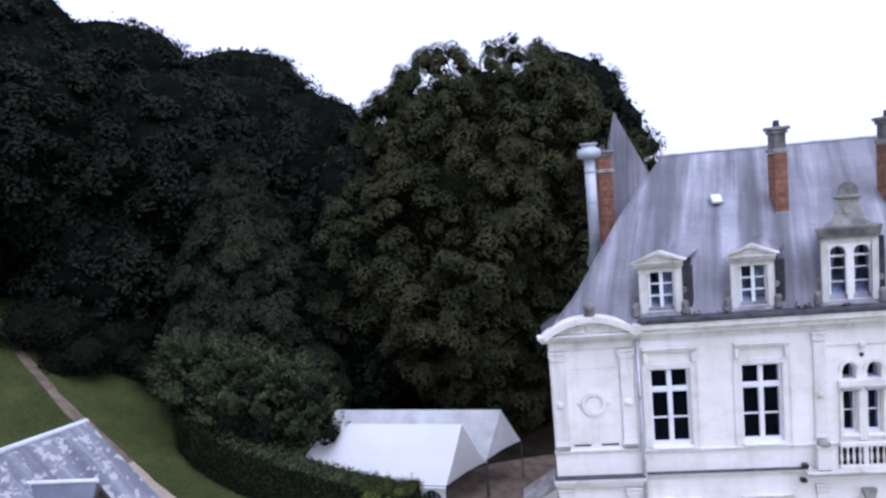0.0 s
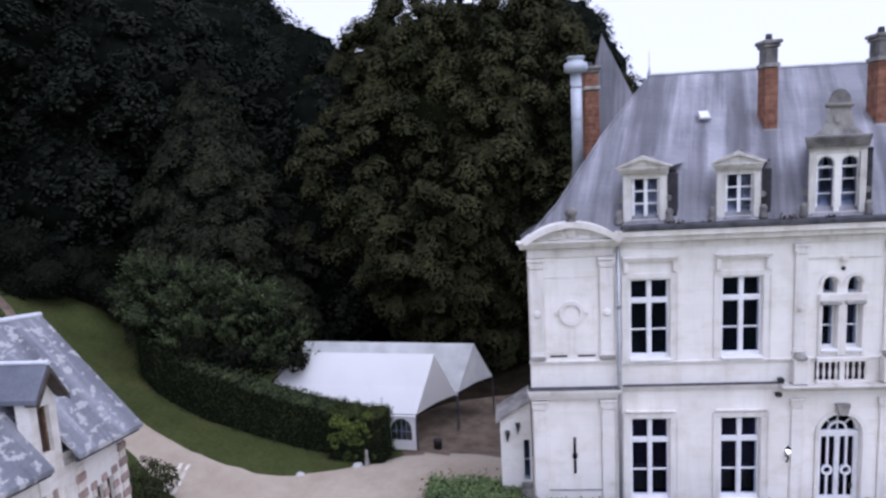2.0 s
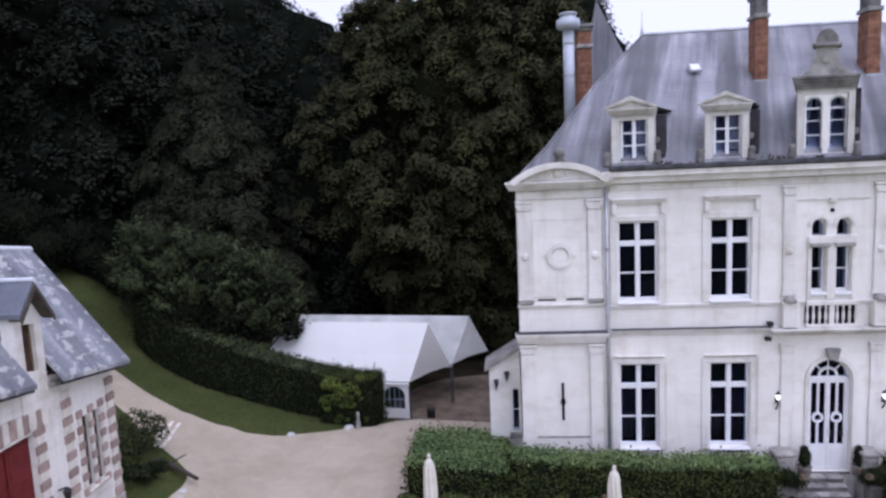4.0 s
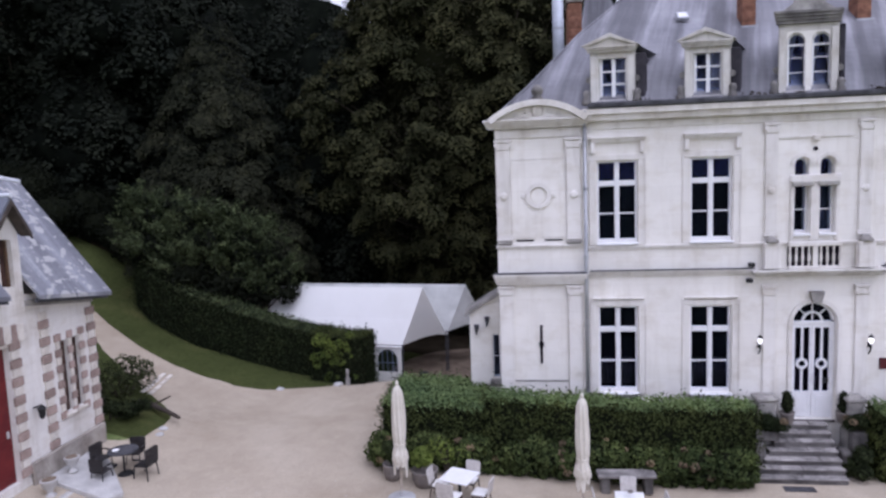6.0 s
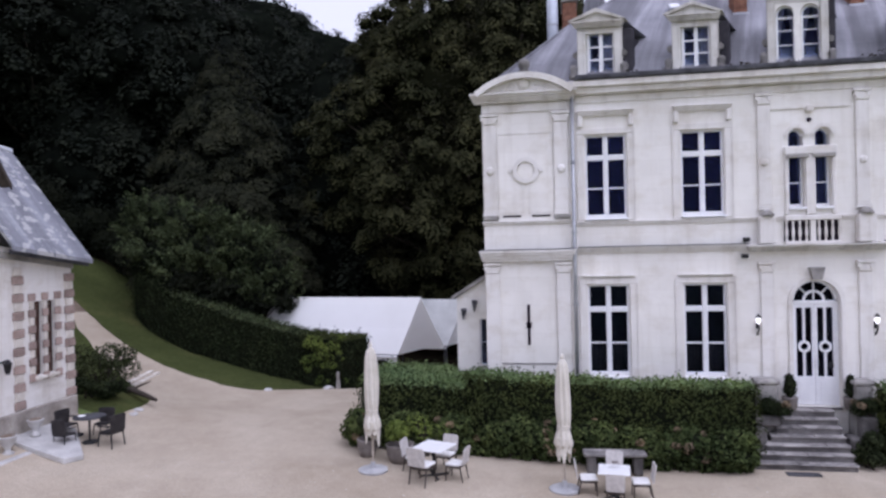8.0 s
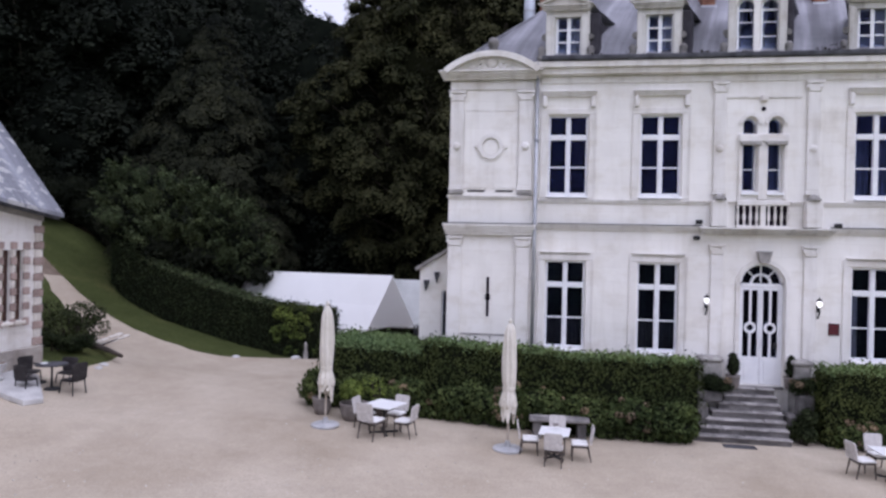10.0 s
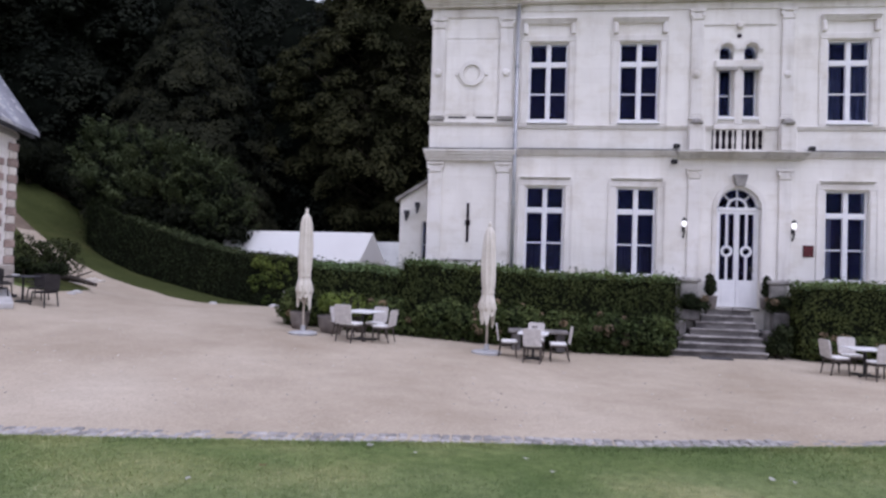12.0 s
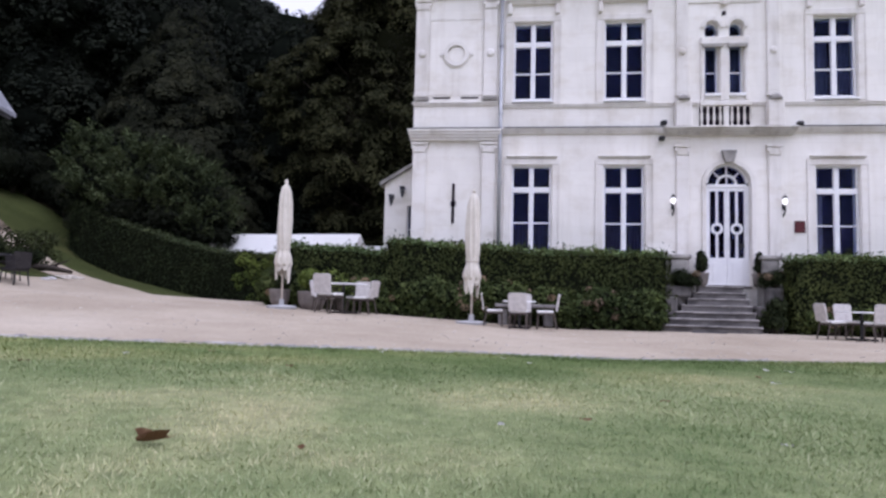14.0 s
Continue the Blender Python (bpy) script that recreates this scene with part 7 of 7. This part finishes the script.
# ---- parasols, tables and chairs ----
def parasol(m, label):
    p = thing("parasol", label, "parasol", m, "closed parasols")
    part("base_plate", lathe(bmesh.new(), [(0.31, 0), (0.32, 0.045), (0.28, 0.065), (0.06, 0.08), (0.05, 0.20)], seg=24), BASE_GREY, p, "round grey concrete base")
    part("pole", tube(bmesh.new(), (0, 0, 0.08), (0, 0, 2.72), 0.024, seg=10), PALE_POLE, p, "pale wooden pole")
    fold = lambda a, k: 1 + 0.16 * math.sin(8 * a + 0.35 * k) + 0.06 * math.sin(3 * a + k)
    can = part("canopy", lathe(bmesh.new(), [(0.07, 0.92), (0.155, 0.90), (0.175, 0.98), (0.150, 1.12), (0.118, 1.24), (0.108, 1.30), (0.13, 1.43), (0.14, 1.68), (0.14, 1.95), (0.13, 2.25), (0.115, 2.48), (0.08, 2.62), (0.025, 2.70)], seg=40, wob=fold), CREAM, p, "furled cream canvas", smooth=True)
    part("strap", lathe(bmesh.new(), [(0.138, 1.28), (0.14, 1.34)], seg=24), CREAM, can)
    g = random.Random(3)
    for k in range(8):
        a = k * math.pi / 4 + 0.2
        bm = bmesh.new()
        r, L = 0.145, g.uniform(0.10, 0.42)
        slab(bm, [(-0.075, 1.10), (0.075, 1.10), (0.085, 0.95), (0.035, 0.93 - L), (-0.01, 0.90 - L), (-0.07, 0.97 - 0.4 * L)], -0.010, 0.010)
        part("flap", bm, CREAM, can).matrix_basis = pose(r * math.cos(a), r * math.sin(a), 0, 0, 0, math.degrees(a) + 90)
    part("finial", lathe(bmesh.new(), [(0.03, 2.70), (0.045, 2.74), (0.02, 2.80)], seg=10), CREAM, p)
    return p


parasol(ground_m(-10.14, -3.32, 20), "closed cream parasol on a round concrete base")
parasol(ground_m(-6.05, -3.47, 75), "closed cream parasol on a round concrete base")


def chair(m):
    c = thing("dining_chair", "pale woven garden chair with cushion and brown legs", "chair", m, "garden chairs round the tables")
    part("seat_frame", B(-0.24, 0.24, -0.23, 0.23, 0.38, 0.43, bev=0.012), CHAIR_WOOD, c)
    part("seat", B(-0.235, 0.235, -0.235, 0.215, 0.432, 0.50, bev=0.025), CUSHION, c, "off-white cushion")
    back = slab(bmesh.new(), [(-0.235, 0.46), (0.235, 0.46), (0.245, 0.88), (0.20, 0.925), (-0.20, 0.925), (-0.245, 0.88)], 0.0, 0.035)
    part("backrest", back, WOVEN, c, "woven cane backrest").matrix_basis = pose(0, 0.205, 0.035, -9)
    for s in (-1, 1):
        part("leg", tube(bmesh.new(), (s * 0.215, -0.20, 0.38), (s * 0.225, -0.22, 0), 0.022, 0.017, 8), CHAIR_WOOD, c)
        part("leg", tube(bmesh.new(), (s * 0.215, 0.205, 0.46), (s * 0.225, 0.30, 0), 0.024, 0.018, 8), CHAIR_WOOD, c)
    return c


def table(m):
    t = thing("garden_table", "square white garden table on a dark pedestal", "table", m, "garden tables")
    part("tabletop", B(-0.42, 0.42, -0.42, 0.42, 0.715, 0.75, bev=0.008), TABLE_WHITE, t)
    part("pedestal", tube(bmesh.new(), (0, 0, 0.05), (0, 0, 0.715), 0.04), BLACK, t)
    for a in (45, 135):
        part("foot", B(-0.38, 0.38, -0.03, 0.03, 0.0, 0.05, bev=0.01), BLACK, t).matrix_basis = pose(0, 0, 0, 0, 0, a)
    return t


tb, ch = None, None
for x, y, turn in ((-8.80, -3.28, -20), (-5.07, -3.58, -5), (1.52, -3.30, 2)):
    zt = rise(x, y)
    m = pose(x, y, zt, 0, 0, turn) @ Matrix.Scale(0.86, 4)
    if tb is None:
        tb = table(m)
    else:
        copy_thing(tb, m)
    for k, (dx, dy, a) in enumerate(((0.03, -0.58, 180), (0.60, 0.02, -84), (0.02, 0.57, 3), (-0.60, 0.05, 98))):
        mm = m @ pose(dx, dy, 0, 0, 0, a)
        if ch is None:
            ch = chair(mm)
        else:
            copy_thing(ch, mm)
glass_ = thing("ashtray", "small clear dish on a white table", "dish", pose(-5.05, -3.5, rise(-5.07, -3.58) + 0.646))
part("dish", lathe(bmesh.new(), [(0.05, 0), (0.07, 0.03), (0.06, 0.032), (0.04, 0.01)], seg=12), POT, glass_)

# stone bench before the hedge
bench = thing("stone_bench", "low weathered stone bench before the hydrangeas", "bench", pose(-4.95, -2.15, rise(-4.95, -2.15), 0, 0, 3))
part("seat", B(-0.68, 0.68, -0.2, 0.2, 0.41, 0.49, bev=0.02), TREAD_STONE, bench, "pale worn stone slab")
for x in (-0.5, 0.5):
    part("leg", B(x - 0.1, x + 0.1, -0.15, 0.15, 0.0, 0.40, bev=0.02), STEP_STONE, bench)

# pots with plants by the first parasol
for x, y, r, leaf, seed in ((-9.72, -2.55, 0.30, LEAF_BRIGHT, 71), (-10.55, -2.35, 0.22, LEAF_DARK_HEDGE, 72)):
    p = thing("planter", "round grey planter filled with leafy plants", "planter", ground_m(x, y), "planters")
    part("pot", lathe(bmesh.new(), [(r * 0.75, 0), (r, 0.18), (r * 1.05, 0.36), (r * 1.12, 0.40), (r * 0.95, 0.41), (r * 0.9, 0.34)], seg=20), POT, p, smooth=True)
    g = np.random.default_rng(seed)
    blobs = [(np.array([g.uniform(-0.2, 0.2), g.uniform(-0.15, 0.15), 0.5 + g.uniform(0, 0.3)]), g.uniform(0.16, 0.26)) for _ in range(6)]
    P, N = crown_points(g, blobs, 330)
    leaves("plant", P, N, 0.10, leaf, p, seed=seed)
blobs = [(np.array([gb.uniform(-0.35, 0.35), gb.uniform(-0.1, 0.1), gb.uniform(0.5, 0.95)]), gb.uniform(0.18, 0.3)) for _ in range(7)]
hb = [(np.array([gb.uniform(-0.85, 0.5), gb.uniform(-0.05, 0.05), gb.uniform(0.7, 1.8)]), gb.uniform(0.14, 0.24)) for _ in range(22)]
hb += [(np.array([gb.uniform(-0.8, 0.85), gb.uniform(-0.05, 0.05), gb.uniform(0.15, 1.2)]), gb.uniform(0.10, 0.17)) for _ in range(14)]
climber = bush("hedge_end_climber", "yellow-green climber grown over the hedge end", ground_m(-14.25, 5.62), hb, LEAF_BRIGHT, 300, 0.085, 206, core=False, stems=False)
for dx in (-0.55, -0.1, 0.4):
    part("stem", tube(tube(bmesh.new(), (dx, 0.08, -0.05), (dx + 0.08, 0.10, 0.8), 0.018, 0.014, 6), (dx + 0.08, 0.10, 0.8), (dx - 0.05, 0.10, 1.6), 0.014, 0.006, 6), BARK, climber)
bush("bright_shrub", "yellow-green leafy shrub beside the planter", ground_m(-9.15, -2.0), blobs[:4], LEAF_BRIGHT, 120, 0.08, 204, core=False)

# ---- lawn edge, grass and litter ----
kerb_ob = thing("lawn_edging", "pale worn stone setts between gravel and lawn", "kerb", None, "", "structure")
kr = random.Random(12)
setts = []
for k in range(3):
    setts.append(part("sett", B(-0.048 - 0.004 * k, 0.048 + 0.004 * k, -0.05, 0.05, -0.06, 0.010, bev=0.012), SETT, kerb_ob))
x = -13.2
while x < -2.2:
    for row in (0.0, 0.108, 0.216):
        k = kr.randrange(3)
        px, y = x + kr.uniform(-0.015, 0.015), kerb_y(x) + row
        a = math.degrees(math.atan2(kerb_y(x + 0.3) - kerb_y(x - 0.3), 0.6))
        m = pose(px, y, rise(px, y) + kr.uniform(-0.008, 0.006) + 0.004, kr.uniform(-4, 4), kr.uniform(-4, 4), a + kr.uniform(-6, 6))
        if setts[k].get("laid"):
            same("sett", setts[k], m, kerb_ob)
        else:
            setts[k].matrix_basis, setts[k]["laid"] = m, 1
    x += 0.113


far_setts = bmesh.new()
while x < 3.2:
    for row in (0.0, 0.108, 0.216):
        px, y = x + kr.uniform(-0.015, 0.015), kerb_y(x) + row
        h = rise(px, y) + kr.uniform(-0.018, 0.0)
        box(far_setts, px - 0.05, px + 0.05, y - 0.05, y + 0.05, h - 0.06, h + 0.008, bev=0.010)
    x += 0.113
tagged(part("far_sett", far_setts, SETT, kerb_ob, "worn setts sunk between gravel and lawn"), kind="stuff")


def lawn_blades():
    g = np.random.default_rng(77)
    near = np.stack([g.uniform(-10.5, 1.5, 430000), g.uniform(-17.3, -8.5, 430000)], 1)
    d = np.hypot(near[:, 0] + 5.1, near[:, 1] + 17.3)
    near = near[g.uniform(0, 1, len(near)) < np.clip(2.6 / (d + 0.3), 0.12, 1.0)]
    ky = np.interp(near[:, 0], [p[0] for p in kerb_line], [p[1] for p in kerb_line])
    near = near[near[:, 1] < ky - 0.08 + g.normal(0, 0.02, len(near))]
    ex = g.uniform(-13.0, 3.0, 15000)  # longer growth left along the setts
    edge = np.stack([ex, np.interp(ex, [p[0] for p in kerb_line], [p[1] for p in kerb_line]) - 0.07 - np.abs(g.normal(0, 0.10, 15000))], 1)
    near = np.concatenate([near, edge])
    n = len(near)
    z = np.array([rise(a, b) for a, b in near])
    d = np.hypot(near[:, 0] + 5.1, near[:, 1] + 17.3)
    h = g.uniform(0.010, 0.026, n) * (1 + 0.04 * d)
    h[-15000:] = g.uniform(0.020, 0.050, 15000)
    a = g.uniform(0, 2 * math.pi, n)
    w = 0.0019 * (1 + 0.32 * d)
    lean = g.normal(0, 0.55, (n, 2)) * h[:, None]
    base = np.column_stack([near, z - 0.004])
    side = np.column_stack([np.cos(a) * w, np.sin(a) * w, np.zeros(n)])
    tip = base + np.column_stack([lean, h])
    v = np.stack([base - side, base + side, tip], 1).reshape(-1, 3)
    ob = quads("lawn_grass", v, np.arange(3 * n).reshape(-1, 3), BLADES)
    tagged(ob, "short mown grass blades with paler dry patches", "grass", "", "stuff")


lawn_blades()
pg = np.random.default_rng(91)
pebbles = bmesh.new()
for px, py, r in zip(pg.uniform(-15, 4, 900), pg.uniform(-10.5, -2.5, 900), pg.uniform(0.006, 0.022, 900)):
    if py > kerb_y(px) + 0.42:
        bmesh.ops.create_icosphere(pebbles, subdivisions=1, radius=r, matrix=Matrix.Translation((px, py, rise(px, py) + 0.004)) @ Matrix.Diagonal((1, pg.uniform(0.6, 1), 0.5, 1)))
tagged(part("loose_pebbles", pebbles, surface("loose_pebble", (0.36, 0.32, 0.27), (0.66, 0.62, 0.56), 3, 60, 0.9, 0.2, island=0.15)), "small loose pebbles on the gravel", "pebbles", "", "stuff")
lr = random.Random(31)


def litter(x, y, s, mat_, name, label):
    t = thing(name, label, "leaf", ground_m(x, y, lr.uniform(0, 360), 0.03), "fallen leaves on the lawn")
    bm = bmesh.new()
    n = 7
    top = [bm.verts.new((s * (i / (n - 1) - 0.5), s * 0.32 * math.sin(math.pi * i / (n - 1)) * lr.uniform(0.8, 1.1), 0.012 + s * 0.35 * lr.uniform(0.1, 0.9) * abs(i / (n - 1) - 0.5))) for i in range(n)]
    low = [bm.verts.new((s * (i / (n - 1) - 0.5), -s * 0.32 * math.sin(math.pi * i / (n - 1)) * lr.uniform(0.8, 1.1) - 0.001, s * 0.3 * lr.uniform(0.2, 1))) for i in range(n)]
    for i in range(n - 1):
        bm.faces.new((top[i], low[i], low[i + 1], top[i + 1]))
    bmesh.ops.solidify(bm, geom=bm.faces[:], thickness=0.002)
    part("blade", bm, mat_, t)


for x, y, sz in ((-4.72, -14.0, 0.06), (-5.76, -14.95, 0.05), (-7.55, -11.9, 0.09), (-6.64, -12.6, 0.08), (-8.2, -13.2, 0.08), (-3.15, -11.6, 0.09), (-4.2, -13.2, 0.06)):
    litter(x, y, sz, DRY_LEAF, "fallen_leaf", "curled brown dead leaf on the grass")
big_leaf = thing("fallen_leaf", "large curled brown dead leaf on the grass", "leaf", ground_m(-6.30, -14.95, 35, 0.012) @ Matrix.Scale(0.78, 4), "fallen leaves on the lawn")
bm = bmesh.new()
rows = []
for i in range(9):
    u = i / 8
    half = 0.052 * math.sin(math.pi * (0.08 + 0.88 * u)) * (1 + 0.18 * math.sin(9 * u))
    rows.append([bm.verts.new((0.13 * (u - 0.5) + 0.01 * math.sin(5 * v), half * v, 0.012 + 0.055 * abs(v) ** 1.4 * (0.5 + 0.5 * math.sin(2.6 * u + (1.2 if v > 0 else 0.2))) + 0.03 * (u - 0.4) ** 2)) for v in (-1, -0.5, 0, 0.5, 1)])
for p, q in zip(rows, rows[1:]):
    for i in range(4):
        bm.faces.new((p[i], p[i + 1], q[i + 1], q[i]))
bmesh.ops.solidify(bm, geom=bm.faces[:], thickness=0.002)
blade = part("blade", bm, DRY_LEAF, big_leaf)
part("stalk", tube(bmesh.new(), (0.06, 0, 0.02), (0.10, 0.015, 0.03), 0.002, 0.001, 5), DRY_LEAF, big_leaf)
for x, y, sz in ((-5.10, -14.28, 0.06), (-2.89, -11.0, 0.10), (-2.71, -11.04, 0.10), (-6.78, -11.0, 0.10), (-5.2, -10.95, 0.07), (-4.95, -11.3, 0.07), (-3.17, -12.0, 0.08), (-6.3, -11.1, 0.06), (-3.95, -14.3, 0.05), (-8.0, -12.4, 0.07)):
    litter(x, y, sz, PALE_LEAF, "pale_leaf", "pale bleached leaf lying on the grass")
